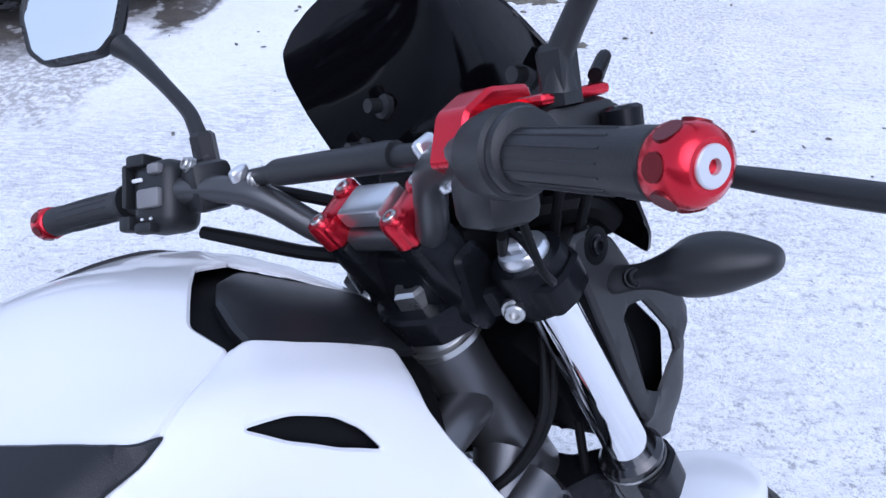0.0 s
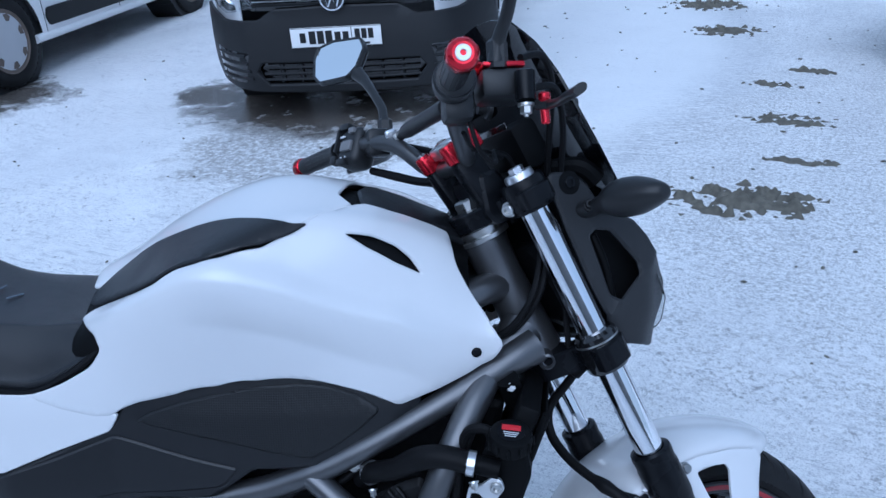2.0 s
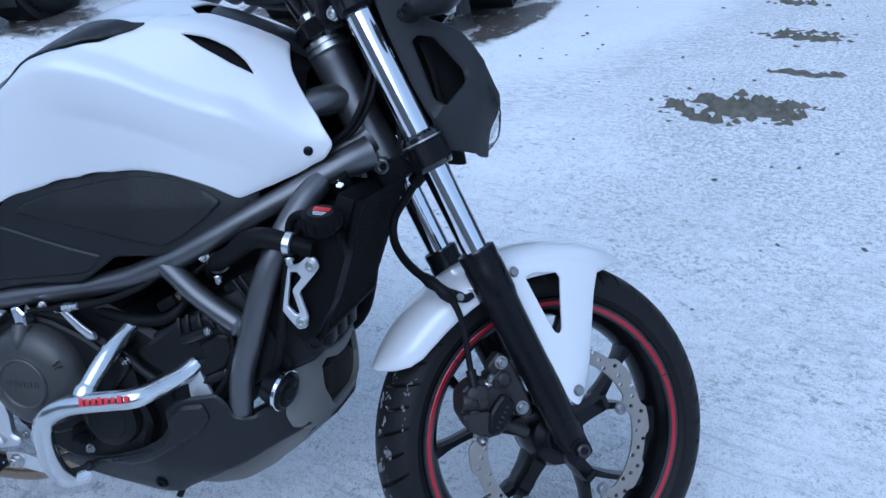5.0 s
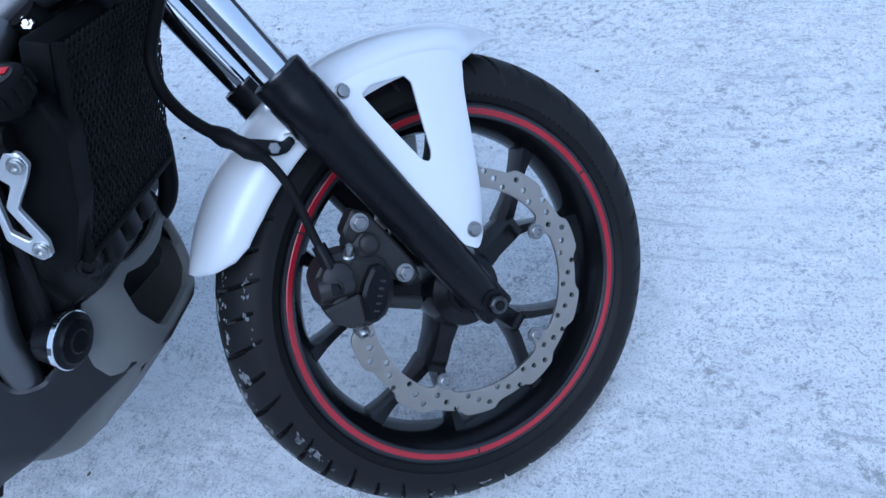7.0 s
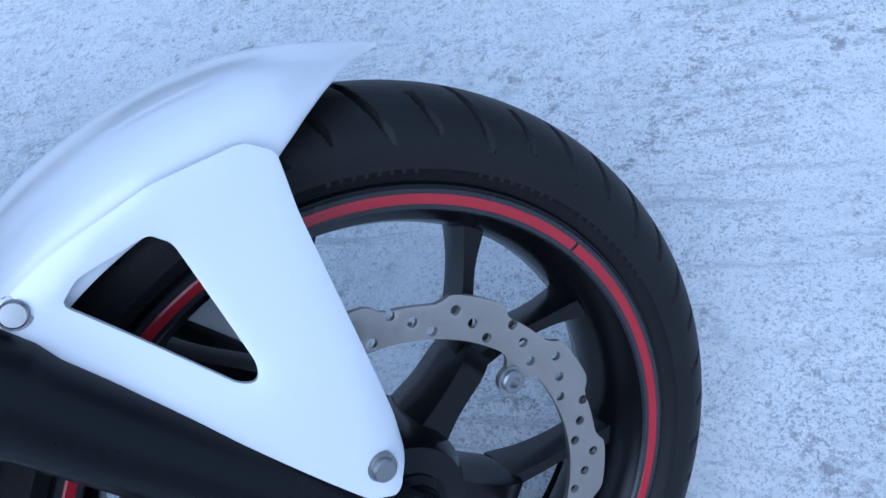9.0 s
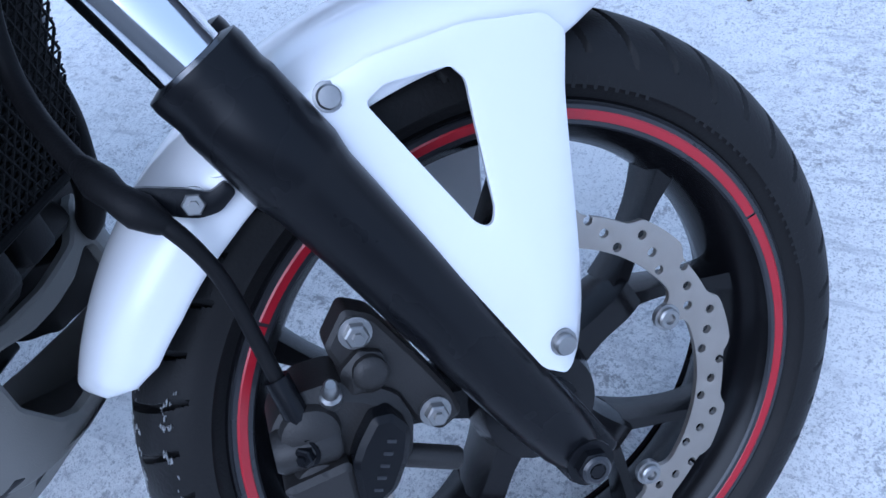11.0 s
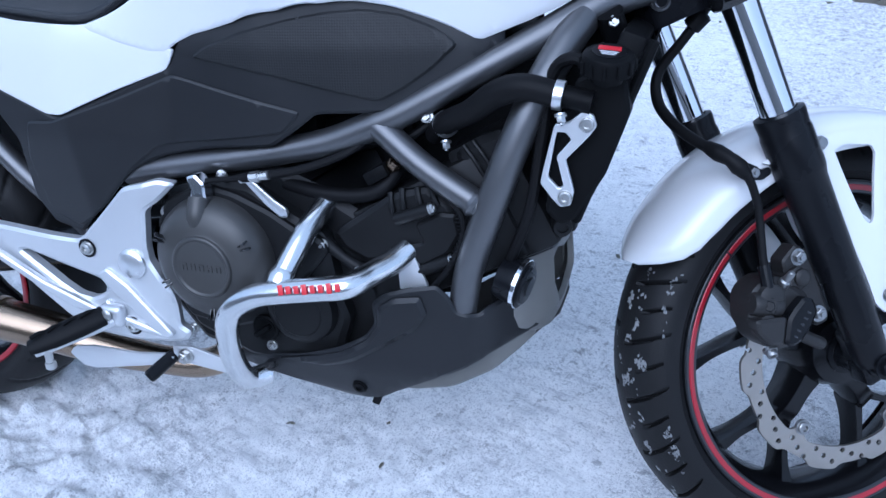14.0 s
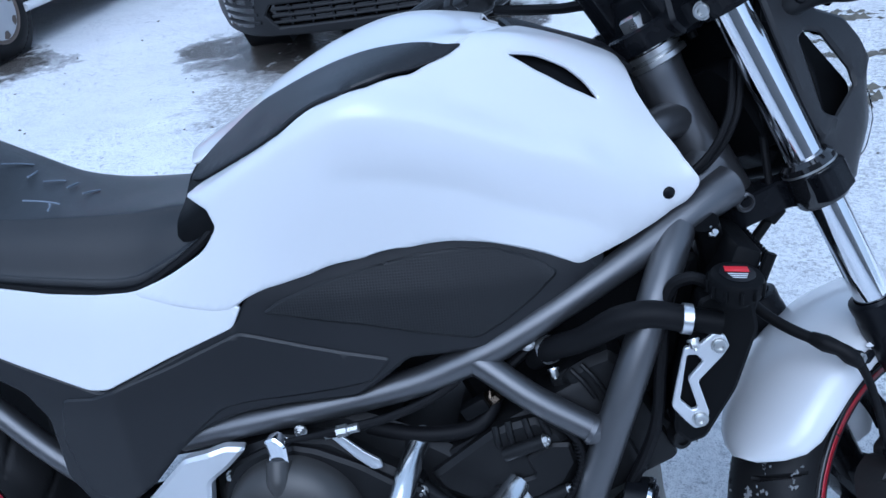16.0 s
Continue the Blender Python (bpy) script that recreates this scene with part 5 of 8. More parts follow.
turned("hose_sleeve", lathe([(-0.01, 0.008), (-0.008, 0.012), (0.012, 0.012), (0.014, 0.008)], (-0.212, -0.024, 0.735), (-0.5, 0.5, -0.7), 14), M_RUBBER, hose)

# -- headlight, cowl and screen --
COWL = ((-0.303, 1.000), (-0.296, 1.008), (-0.266, 1.009), (-0.243, 0.992), (-0.216, 0.955), (-0.172, 0.944), (-0.118, 0.892), (-0.091, 0.858), (-0.089, 0.838), (-0.106, 0.800), (-0.104, 0.760), (-0.185, 0.770), (-0.213, 0.815), (-0.241, 0.862), (-0.277, 0.933))
COWL_HOLE = ((-0.241, 0.922), (-0.232, 0.931), (-0.209, 0.929), (-0.163, 0.884), (-0.161, 0.860), (-0.186, 0.832), (-0.206, 0.841))


def cowl_depth(x, z):
    return 0.106 + 0.012 * float(smooth(0.80, 0.95, z)) - 0.036 * float(smooth(-0.150, -0.085, x)) - 0.022 * float(smooth(0.83, 0.755, z)) + 0.004 * float(smooth(0.012, 0.0, abs(x + 0.165 - 0.9 * (z - 0.86))))


for s in (-1, 1):
    bm = shell(COWL, lambda x, z: (x, -cowl_depth(x, z), z), 0.006, [COWL_HOLE], 0.014, 0.004, 0.016, 1)
    cowl = turned("headlight_cowl", bm if s < 0 else mirrored(bm), M_SIGNAL, bike, "grey plastic headlight side cowl")
    turned("cowl_lining", plate(((-0.268, 0.955), (-0.20, 0.945), (-0.130, 0.875), (-0.138, 0.815), (-0.19, 0.80), (-0.235, 0.86)), s * 0.080, s * 0.070, (), 0.002, 0.03), M_BLACKP, cowl)
    turned("inner_rib", tube([(-0.220, s * 0.088, 0.925), (-0.205, s * 0.092, 0.885), (-0.192, s * 0.088, 0.835)], 0.006, 10, 5), M_BLACKP, cowl)
    turned("cowl_screw", screw((-0.271, s * 0.1185, 0.994), (0, s, 0), 0.0075, 0.004), M_SATIN, cowl)
    turned("screw_recess", lathe([(0, 0.016), (0.0012, 0.016), (0.0015, 0.013), (0.0005, 0)], (-0.271, s * 0.1172, 0.994), (0, s, 0), 20), M_BLACKP, cowl)
    rows = [((-0.246, 0.100, 0.957), 0.018, 0.013), ((-0.246, 0.118, 0.958), 0.017, 0.012), ((-0.240, 0.136, 0.960), 0.016, 0.011), ((-0.234, 0.156, 0.963), 0.022, 0.016), ((-0.228, 0.177, 0.966), 0.032, 0.025), ((-0.222, 0.202, 0.967), 0.031, 0.024), ((-0.216, 0.227, 0.967), 0.021, 0.016), ((-0.213, 0.238, 0.967), 0.012, 0.010), ((-0.212, 0.241, 0.967), 0.005, 0.004)]
    bm = bmesh.new()
    rings = [[Vector(c) + Vector((math.cos(t) * dx * 1.0, 0, math.sin(t) * dz)) for t in (2 * math.pi * j / 20 for j in range(20))] for c, dx, dz in rows]
    cols = [catmull(c, 3) for c in zip(*rings)]
    vs = [[bm.verts.new((c[i].x, s * c[i].y, c[i].z)) for c in cols] for i in range(len(cols[0]))]
    for p, q in zip(vs, vs[1:]):
        for j in range(20):
            bm.faces.new((p[j], p[(j + 1) % 20], q[(j + 1) % 20], q[j]))
    bm.faces.new(vs[0])
    bm.faces.new(vs[-1])
    bmesh.ops.recalc_face_normals(bm, faces=bm.faces)
    lamp = turned("turn_signal", bm, M_SWITCH, bike, "black turn signal pod with a clear lens", 1.0)
    turned("signal_lens", shell(((-0.02, -0.016), (0.0, -0.026), (0.035, -0.026), (0.058, -0.010), (0.06, 0.006), (0.03, 0.024), (0.0, 0.022), (-0.02, 0.01)), lambda y, z: (-0.198 - 0.25 * abs(y - 0.02) - 3 * z * z + 0.004, s * (0.165 + y * 0.8), 0.966 + z * 0.8), 0.006, (), 0.012, 0.002, 0.012, 1, (1, 0, 0)), M_PRINT, lamp, "clear signal lens")
    turned("signal_screw", screw((-0.252, s * 0.137, 0.962), (-0.5, s, 0.4), 0.007, 0.005), M_SATIN, lamp)


def face_x(y, z):
    """How far ahead the headlight's front stands."""
    return -0.082 - 1.6 * y * y - 0.55 * max(0, z - 0.83) - 0.8 * max(0, 0.80 - z) ** 1.2


FACE = ((-0.085, 0.93), (-0.05, 0.95), (0.05, 0.95), (0.085, 0.93), (0.095, 0.86), (0.06, 0.79), (0.03, 0.775), (-0.03, 0.775), (-0.06, 0.79), (-0.095, 0.86))
lens = turned("headlight", shell([(y * 0.98, z) for y, z in FACE], lambda y, z: (face_x(y, z) - 0.075, y * 0.9, z), 0.08, (), 0.02, 0.008, 0.02, 1, (1, 0, 0)), M_BLACKP, bike, "headlight in a black housing with a clear lens")
turned("lens", shell(FACE, lambda y, z: (face_x(y, z), y, z), 0.003, (), 0.014, 0.003, 0.02, 1, (1, 0, 0)), M_LENS, lens, "clear bulging headlight lens")
turned("reflector", shell([(y * 0.8, 0.865 + (z - 0.865) * 0.8) for y, z in FACE], lambda y, z: (face_x(y, z) - 0.06 + 4 * y * y, y, z), 0.004, (), 0.015, 0.003, 0.02, 1, (1, 0, 0)), M_CHROME, lens, "bright reflector")
turned("bracket", plate(((-0.30, 0.98), (-0.24, 1.01), (-0.20, 0.95), (-0.15, 0.83), (-0.16, 0.78), (-0.20, 0.78), (-0.25, 0.88)), -0.075, 0.075, (), 0.004, 0.03), M_BLACKP, lens, "black headlight carrier")

SCREEN = ((-0.055, 0.985), (-0.100, 0.962), (-0.118, 0.985), (-0.127, 1.04), (-0.122, 1.10), (-0.112, 1.145), (-0.080, 1.193), (-0.030, 1.236), (0.017, 1.252), (0.055, 1.254), (0.094, 1.247), (0.122, 1.235), (0.145, 1.221), (0.162, 1.205), (0.171, 1.184), (0.176, 1.146), (0.178, 1.094), (0.170, 1.03), (0.155, 0.985), (0.120, 0.955), (0.055, 0.985))


def screen_map(y, z):
    return (-0.135 - 0.58 * (z - 0.95) - 2.3 * y * y, y, z)


screen = turned("windscreen", shell(SCREEN, screen_map, 0.004, (), 0.014, 0.0015, 0.02, 2, (1, 0, 0)), M_SMOKE, bike, "dark smoked windscreen")
turned("decal", shell(((-0.100, 0.985), (-0.020, 0.980), (0.000, 1.06), (0.010, 1.13), (-0.010, 1.16), (-0.060, 1.15), (-0.090, 1.08)), lambda y, z: Vector(screen_map(y, z)) + Vector((0.0016, -0.0004, 0)), 0.001, (), 0.014, 0.0002, 0.02, 1, (1, 0, 0)), material("yellow_green_decal", (0.62, 0.66, 0.16), 0.35, 0, 0.2, 0.1, 15), screen, "yellow-green decal along the edge")
for y, z in ((-0.060, 1.138), (0.109, 1.138), (-0.095, 1.100), (0.150, 1.100)):
    turned("screen_bolt", lathe([(0, 0.014), (0.006, 0.013), (0.008, 0.007), (0.022, 0.007), (0.022, 0)], Vector(screen_map(y, z)) - Vector((0.003, 0, 0)), (-1, 0, 0.1), 16), M_SWITCH, screen)
dash = turned("instrument_panel", block((0.045, 0.150, 0.070), Matrix.Translation((-0.300, 0, 1.055)) @ Matrix.Rotation(-0.5, 4, "Y"), 0.012), M_BLACKP, bike, "black instrument panel")
turned("display", block((0.003, 0.115, 0.045), Matrix.Translation((-0.322, 0, 1.065)) @ Matrix.Rotation(-0.5, 4, "Y"), 0.002), M_GLOSSBLK, dash)
turned("carrier", block((0.10, 0.05, 0.035), Matrix.Translation((-0.275, 0, 1.005)), 0.008), M_BLACKP, dash)
turned("carrier", tube([(-0.21, -0.09, 1.0), (-0.235, -0.085, 1.02), (-0.27, -0.05, 1.02)], 0.014, 10), M_BLACKP, dash)

# -- mirrors --
HEADM = ((-0.061, -0.025), (-0.045, -0.043), (0.029, -0.048), (0.049, -0.033), (0.064, 0.008), (0.061, 0.031), (0.025, 0.041), (-0.049, 0.038), (-0.067, 0.016))
for s in (-1, 1):
    arm = turned("mirror", tube([(-0.418, s * 0.215, 1.120), (-0.418, s * 0.218, 1.138), (-0.416, s * 0.226, 1.152), (-0.414, s * 0.239, 1.169), (-0.418, s * 0.268, 1.199), (-0.423, s * 0.302, 1.230), (-0.430, s * 0.322, 1.248)], (0.012, 0.0085, 0.0078, 0.0075, 0.0075, 0.0095, 0.013), 14), M_SWITCH, bike, "black bar mirror with a pale sky in its glass")
    turned("lock_nut", lathe([(0, 0.0125), (0.03, 0.0125), (0.034, 0.009)], (-0.417, s * 0.215, 1.112), (0, 0, 1), 6), M_SWITCH, arm)
    frame_of = Matrix.Translation((-0.455, s * 0.378, 1.290)) @ Matrix.Rotation(s * 0.56, 4, "Z") @ Matrix.Rotation(0.33, 4, "Y") @ Matrix.Rotation(s * 0.10, 4, "X")
    put = lambda u, v, d: frame_of @ Vector((-d, s * u, v))
    shell_m = turned("mirror_shell", shell(HEADM, lambda u, v: put(u, v, -0.030 + 2.6 * u * u + 4.5 * v * v), 0.004, (), 0.012, 0.004, 0.015, 2, (1, 0, 0)), M_SWITCH, arm)
    turned("mirror_rim", shell(HEADM, lambda u, v: put(u, v, 0.0), 0.012, [[(u * 0.93, v * 0.91) for u, v in HEADM]], 0.02, 0.003, 0.015, 2, (-1, 0, 0)), M_SWITCH, arm)
    turned("mirror_glass", shell([(u * 0.94, v * 0.92) for u, v in HEADM], lambda u, v: put(u, v, -0.003), 0.004, (), 0.03, 0.0005, 0.015, 2, (-1, 0, 0)), M_MIRROR, arm, "mirror glass")

# -- switches, levers and cables on the bar --
sw = turned("left_switch", block((0.046, 0.050, 0.066), Matrix.Translation((-0.468, 0.205, 1.092)) @ Matrix.Rotation(0.42, 4, "Z") @ Matrix.Rotation(0.30, 4, "Y"), 0.013, 3), M_SWITCH, bar, "black switch box with grey buttons")
for dx, dy, dz, size, m in ((-0.0250, -0.002, -0.004, (0.008, 0.026, 0.018), M_EMBLEM), (-0.0235, -0.008, 0.022, (0.010, 0.014, 0.010), M_EMBLEM), (-0.0240, 0.013, 0.014, (0.003, 0.012, 0.004), M_PRINT), (-0.0240, 0.008, -0.022, (0.003, 0.003, 0.003), M_PRINT), (-0.0240, -0.002, -0.022, (0.003, 0.003, 0.003), M_PRINT), (-0.022, 0.004, -0.030, (0.014, 0.020, 0.010), M_SWITCH), (-0.014, 0.014, 0.032, (0.026, 0.022, 0.012), M_SWITCH), (-0.020, 0.026, -0.024, (0.016, 0.014, 0.014), M_SWITCH), (-0.012, 0.027, 0.010, (0.030, 0.006, 0.040), M_SWITCH)):
    turned("button", block(size, Matrix.Translation((-0.468, 0.205, 1.092)) @ Matrix.Rotation(0.42, 4, "Z") @ Matrix.Rotation(0.30, 4, "Y") @ Matrix.Translation((dx, dy, dz)), 0.003), m, sw)
turned("clutch_perch", block((0.040, 0.030, 0.044), Matrix.Translation((-0.446, 0.165, 1.096)), 0.008), M_SWITCH, bar, "black clutch lever perch")
turned("perch_bolt", screw((-0.462, 0.163, 1.118), (-0.8, 0, 0.5), 0.006, 0.005), M_STEEL, bar)
turned("clutch_lever", tube([(-0.425, 0.175, 1.090), (-0.415, 0.215, 1.085), (-0.425, 0.28, 1.082), (-0.445, 0.345, 1.080)], (0.011, 0.009, 0.0075, 0.0085), 10, 6, None, 0.8), M_SWITCH, bar, "black clutch lever")
rb = turned("throttle_housing", lathe([(-0.024, 0.016), (-0.022, 0.0215), (-0.004, 0.0245), (0.010, 0.0245), (0.012, 0.022), (0.014, 0.0225), (0.018, 0.0215), (0.020, 0.016)], (-0.475, -0.222, 1.0945), (-0.28, -1, 0), 28), M_SWITCH, bar, "black throttle and switch housing")
turned("switch_box", block((0.036, 0.046, 0.036), Matrix.Translation((-0.460, -0.194, 1.071)) @ Matrix.Rotation(-0.28, 4, "Z"), 0.009), M_SWITCH, rb)
turned("red_switch_cap", plate(((-0.462, 1.120), (-0.440, 1.130), (-0.405, 1.128), (-0.402, 1.116), (-0.435, 1.112), (-0.452, 1.098), (-0.462, 1.085), (-0.474, 1.092)), -0.184, -0.160, (), 0.003, 0.02, 0.012), M_RED, rb, "red anodised cover")
res = turned("master_cylinder", block((0.055, 0.062, 0.034), Matrix.Translation((-0.405, -0.195, 1.096)) @ Matrix.Rotation(-0.25, 4, "Z"), 0.008), M_SWITCH, bar, "black brake master cylinder")
turned("reservoir_lid", block((0.050, 0.056, 0.007), Matrix.Translation((-0.405, -0.195, 1.117)) @ Matrix.Rotation(-0.25, 4, "Z"), 0.003), M_RED, res, "red reservoir lid")
turned("pivot_boss", lathe([(-0.016, 0.012), (0.016, 0.012), (0.018, 0.009), (0.018, 0)], (-0.395, -0.238, 1.088), (0, 0, 1), 16), M_SATIN, res)
lever = turned("brake_lever", tube([(-0.376, -0.23, 1.07), (-0.368, -0.245, 1.0665), (-0.372, -0.262, 1.064), (-0.380, -0.288, 1.060), (-0.393, -0.322, 1.056), (-0.404, -0.354, 1.052), (-0.415, -0.385, 1.0485)], (0.0085, 0.0070, 0.0066, 0.0066, 0.0074, 0.0076, 0.0072), 14, 5, None, 0.7), M_SWITCH, bar, "black folding brake lever")
turned("lever_adjuster", lathe([(-0.008, 0), (-0.008, 0.006), (-0.006, 0.0072), (0.004, 0.0072), (0.006, 0.0055), (0.006, 0)], (-0.370, -0.236, 1.076), (0, -0.1, 1), 16), M_RED, lever, "red lever adjuster")
turned("adjuster_knob", lathe([(0, 0.0055), (0.016, 0.0055), (0.018, 0.004), (0.018, 0)], (-0.370, -0.236, 1.064), (0.1, 0.1, -1), 14), M_RED, lever)
turned("lever_bolt", nut((-0.395, -0.238, 1.068), (0, 0, -1), 0.007, 0.012), M_STEEL, lever)
turned("front_brake_line", tube([(-0.365, -0.200, 1.096), (-0.325, -0.185, 1.100), (-0.290, -0.140, 1.06), (-0.275, -0.10, 0.99), (-0.262, -0.075, 0.91), (-0.252, -0.060, 0.84), (-0.245, -0.055, 0.76)], 0.0045, 10, 8), M_RUBBER, bar, "black brake line")
turned("throttle_cable", tube([(-0.448, -0.200, 1.055), (-0.440, -0.202, 1.025), (-0.422, -0.195, 1.010), (-0.405, -0.175, 1.012), (-0.395, -0.150, 1.030), (-0.36, -0.10, 1.03)], 0.0028, 10, 8), M_RUBBER, bar, "black throttle cable")
turned("throttle_cable", tube([(-0.39, -0.22, 1.125), (-0.350, -0.20, 1.135), (-0.315, -0.16, 1.11), (-0.295, -0.11, 1.05), (-0.285, -0.08, 0.97), (-0.28, -0.06, 0.87)], 0.0045, 10, 8), M_RUBBER, bar)
turned("switch_wire", tube([(-0.45, -0.185, 1.045), (-0.43, -0.165, 1.03), (-0.40, -0.14, 1.03), (-0.35, -0.10, 1.03), (-0.31, -0.07, 0.98)], 0.003, 8, 8), M_RUBBER, bar)
turned("clutch_cable", tube([(-0.425, 0.150, 1.09), (-0.40, 0.10, 1.075), (-0.37, 0.03, 1.05), (-0.34, -0.02, 1.02), (-0.31, -0.03, 0.95)], 0.0055, 10, 8), M_RUBBER, bar, "black clutch cable")
turned("wire_loom", tube([(-0.452, 0.185, 1.055), (-0.43, 0.14, 1.040), (-0.41, 0.09, 1.025), (-0.39, 0.05, 1.015), (-0.35, 0.03, 0.99)], (0.006, 0.007, 0.0065, 0.007, 0.006), 9, 8), M_RUBBER, bar)

# ---- engine, radiator, guards and rear end ----
def ybox(x, y0, y1, z, sx, sz, turn, mat, name, parent=None, bevel=0.006, label=""):
    """A softened block from y0 to y1, turned in the side view."""
    return add(name, block((sx, abs(y1 - y0), sz), Matrix.Translation((x, (y0 + y1) / 2, z)) @ Matrix.Rotation(-turn, 4, "Y"), bevel), mat, parent or engine, label)


CASE = ((-0.915, 0.545), (-0.84, 0.560), (-0.74, 0.565), (-0.66, 0.535), (-0.60, 0.500), (-0.575, 0.44), (-0.575, 0.33), (-0.62, 0.275), (-0.75, 0.255), (-0.88, 0.275), (-0.93, 0.34), (-0.93, 0.45))
engine = add("engine", plate(CASE, -0.150, 0.150, (), 0.012, 0.03), M_ENGINE, bike, "black parallel-twin engine leaning forward")
add("crankcase_cover", plate(((-0.885, 0.525), (-0.82, 0.545), (-0.755, 0.540), (-0.70, 0.505), (-0.648, 0.478), (-0.635, 0.40), (-0.62, 0.355), (-0.64, 0.30), (-0.70, 0.275), (-0.78, 0.275), (-0.87, 0.315), (-0.905, 0.40)), -0.176, -0.14, (), 0.008, 0.02), M_ENGINE, engine)
add("oil_pan", plate(((-0.90, 0.33), (-0.60, 0.33), (-0.58, 0.27), (-0.66, 0.225), (-0.82, 0.235)), -0.120, 0.120, (), 0.012, 0.03), M_ENGINE, engine)
CC = Vector((-0.808, -0.170, 0.436))
cover = add("clutch_cover", lathe([(0.0, 0.090), (0.018, 0.0895), (0.030, 0.087), (0.042, 0.080), (0.050, 0.068), (0.0545, 0.052), (0.0555, 0.0465), (0.0560, 0.0455), (0.0590, 0.0445), (0.0605, 0.0425), (0.0605, 0.0405), (0.0585, 0.0385), (0.0580, 0.0370), (0.0580, 0.0)], CC, (0, -1, 0), 72), M_COVER, engine, "round satin black clutch cover")
# raised black bars stand in for the shade in the cover's notches
for deg, half in ((28, 0.014), (152, 0.012), (207, 0.009), (272, 0.012), (335, 0.010)):
    a = radians(deg)
    for o in (-0.13, 0.13):
        q = CC + Vector((0.070 * math.cos(a + o * 0.35), -0.0492, 0.070 * math.sin(a + o * 0.35)))
        add("notch_shade", block((half * 2, 0.008, 0.0030), Matrix.Translation(q) @ Matrix.Rotation(-a - o, 4, "Y") @ Matrix.Rotation(-0.42, 4, "Z"), 0.0012), M_GLOSSBLK, cover)
add("lever_boss", tube([CC + Vector((-0.006, -0.040, 0.046)), CC + Vector((-0.006, -0.040, 0.066)), CC + Vector((-0.006, -0.030, 0.090))], (0.009, 0.0155, 0.0150), 20, 5), M_COVER, cover)
for k in range(5):
    x0 = -0.026 + 0.013 * k
    for dx, dz, w, h in (((-0.003, 0, 0.0022, 0.010), (0.003, 0, 0.0022, 0.010), (0, 0 if k % 2 else 0.004, 0.006, 0.0020))):
        add("emblem_bar", block((w, 0.0016, h), Matrix.Translation(CC + Vector((x0 + dx, -0.0582, dz))), 0.0004), M_COVER, cover)
add("cover_flange", plate(((-0.900, 0.480), (-0.880, 0.515), (-0.820, 0.540), (-0.772, 0.530), (-0.720, 0.508), (-0.681, 0.484), (-0.650, 0.476), (-0.640, 0.460), (-0.655, 0.440), (-0.690, 0.400), (-0.72, 0.350), (-0.80, 0.325), (-0.87, 0.335), (-0.905, 0.40)), -0.186, -0.172, (), 0.005, 0.02), M_ENGINE, engine)
add("cover_bump", lathe([(0, 0.052), (0.014, 0.049), (0.019, 0.042), (0.020, 0.036), (0.022, 0.034), (0.022, 0)], (-0.688, -0.176, 0.368), (0, -1, 0), 40), M_ENGINE, engine)
cap = add("oil_filler", lathe([(0, 0.020), (0.006, 0.020), (0.008, 0.017), (0.010, 0.017), (0.010, 0)], (-0.745, -0.184, 0.334), (0, -1, 0), 24), M_BLACKP, engine, "black oil filler plug")
add("filler_grip", block((0.030, 0.014, 0.008), Matrix.Translation((-0.745, -0.197, 0.334)) @ Matrix.Rotation(-0.6, 4, "Y"), 0.003), M_BLACKP, cap)
for x, z in ((-0.889, 0.493), (-0.704, 0.507), (-0.650, 0.466), (-0.600, 0.431), (-0.874, 0.311), (-0.79, 0.552), (-0.745, 0.300)):
    add("case_bolt", nut((x, -0.176, z), (0, -1, 0), 0.006, 0.008), M_STEEL, engine)
# cylinder block and head, leaning far forward
TILT = radians(28)
ybox(-0.515, -0.150, 0.150, 0.475, 0.24, 0.150, TILT, M_ENGINE, "cylinder_block", None, 0.012)
add("cylinder_cover", plate(((-0.640, 0.478), (-0.626, 0.456), (-0.593, 0.440), (-0.551, 0.450), (-0.512, 0.434), (-0.474, 0.458), (-0.457, 0.493), (-0.477, 0.531), (-0.506, 0.551), (-0.540, 0.543), (-0.560, 0.535)), -0.164, -0.10, (), 0.007, 0.02, 0.014), M_ENGINE, engine)
add("cover_step", plate(((-0.565, 0.462), (-0.512, 0.478), (-0.522, 0.502), (-0.490, 0.520), (-0.468, 0.520), (-0.462, 0.494), (-0.478, 0.466), (-0.512, 0.446)), -0.1695, -0.158, (), 0.004, 0.02, 0.010), M_ENGINE, engine)
add("bolt_rail", tube([(-0.652, -0.166, 0.466), (-0.626, -0.168, 0.447), (-0.600, -0.166, 0.430)], (0.0105, 0.007, 0.0105), 14, 5), M_ENGINE, engine)
for x0, z0, x1, z1 in ((-0.556, 0.540, -0.552, 0.516), (-0.540, 0.546, -0.536, 0.520), (-0.520, 0.549, -0.512, 0.524), (-0.500, 0.548, -0.492, 0.530)):
    add("cover_rib", tube([(x0, -0.160, z0), ((x0 + x1) / 2, -0.1655, (z0 + z1) / 2), (x1, -0.165, z1)], 0.0042, 8, 3), M_ENGINE, engine)
ybox(-0.415, -0.140, 0.060, 0.535, 0.085, 0.170, TILT, M_ENGINE, "cylinder_head", None, 0.012)
add("head_cover", plate(((-0.476, 0.588), (-0.462, 0.604), (-0.441, 0.616), (-0.418, 0.624), (-0.402, 0.612), (-0.400, 0.590), (-0.424, 0.552), (-0.452, 0.566)), -0.147, 0.06, (), 0.010, 0.02, 0.012), M_ENGINE, engine)
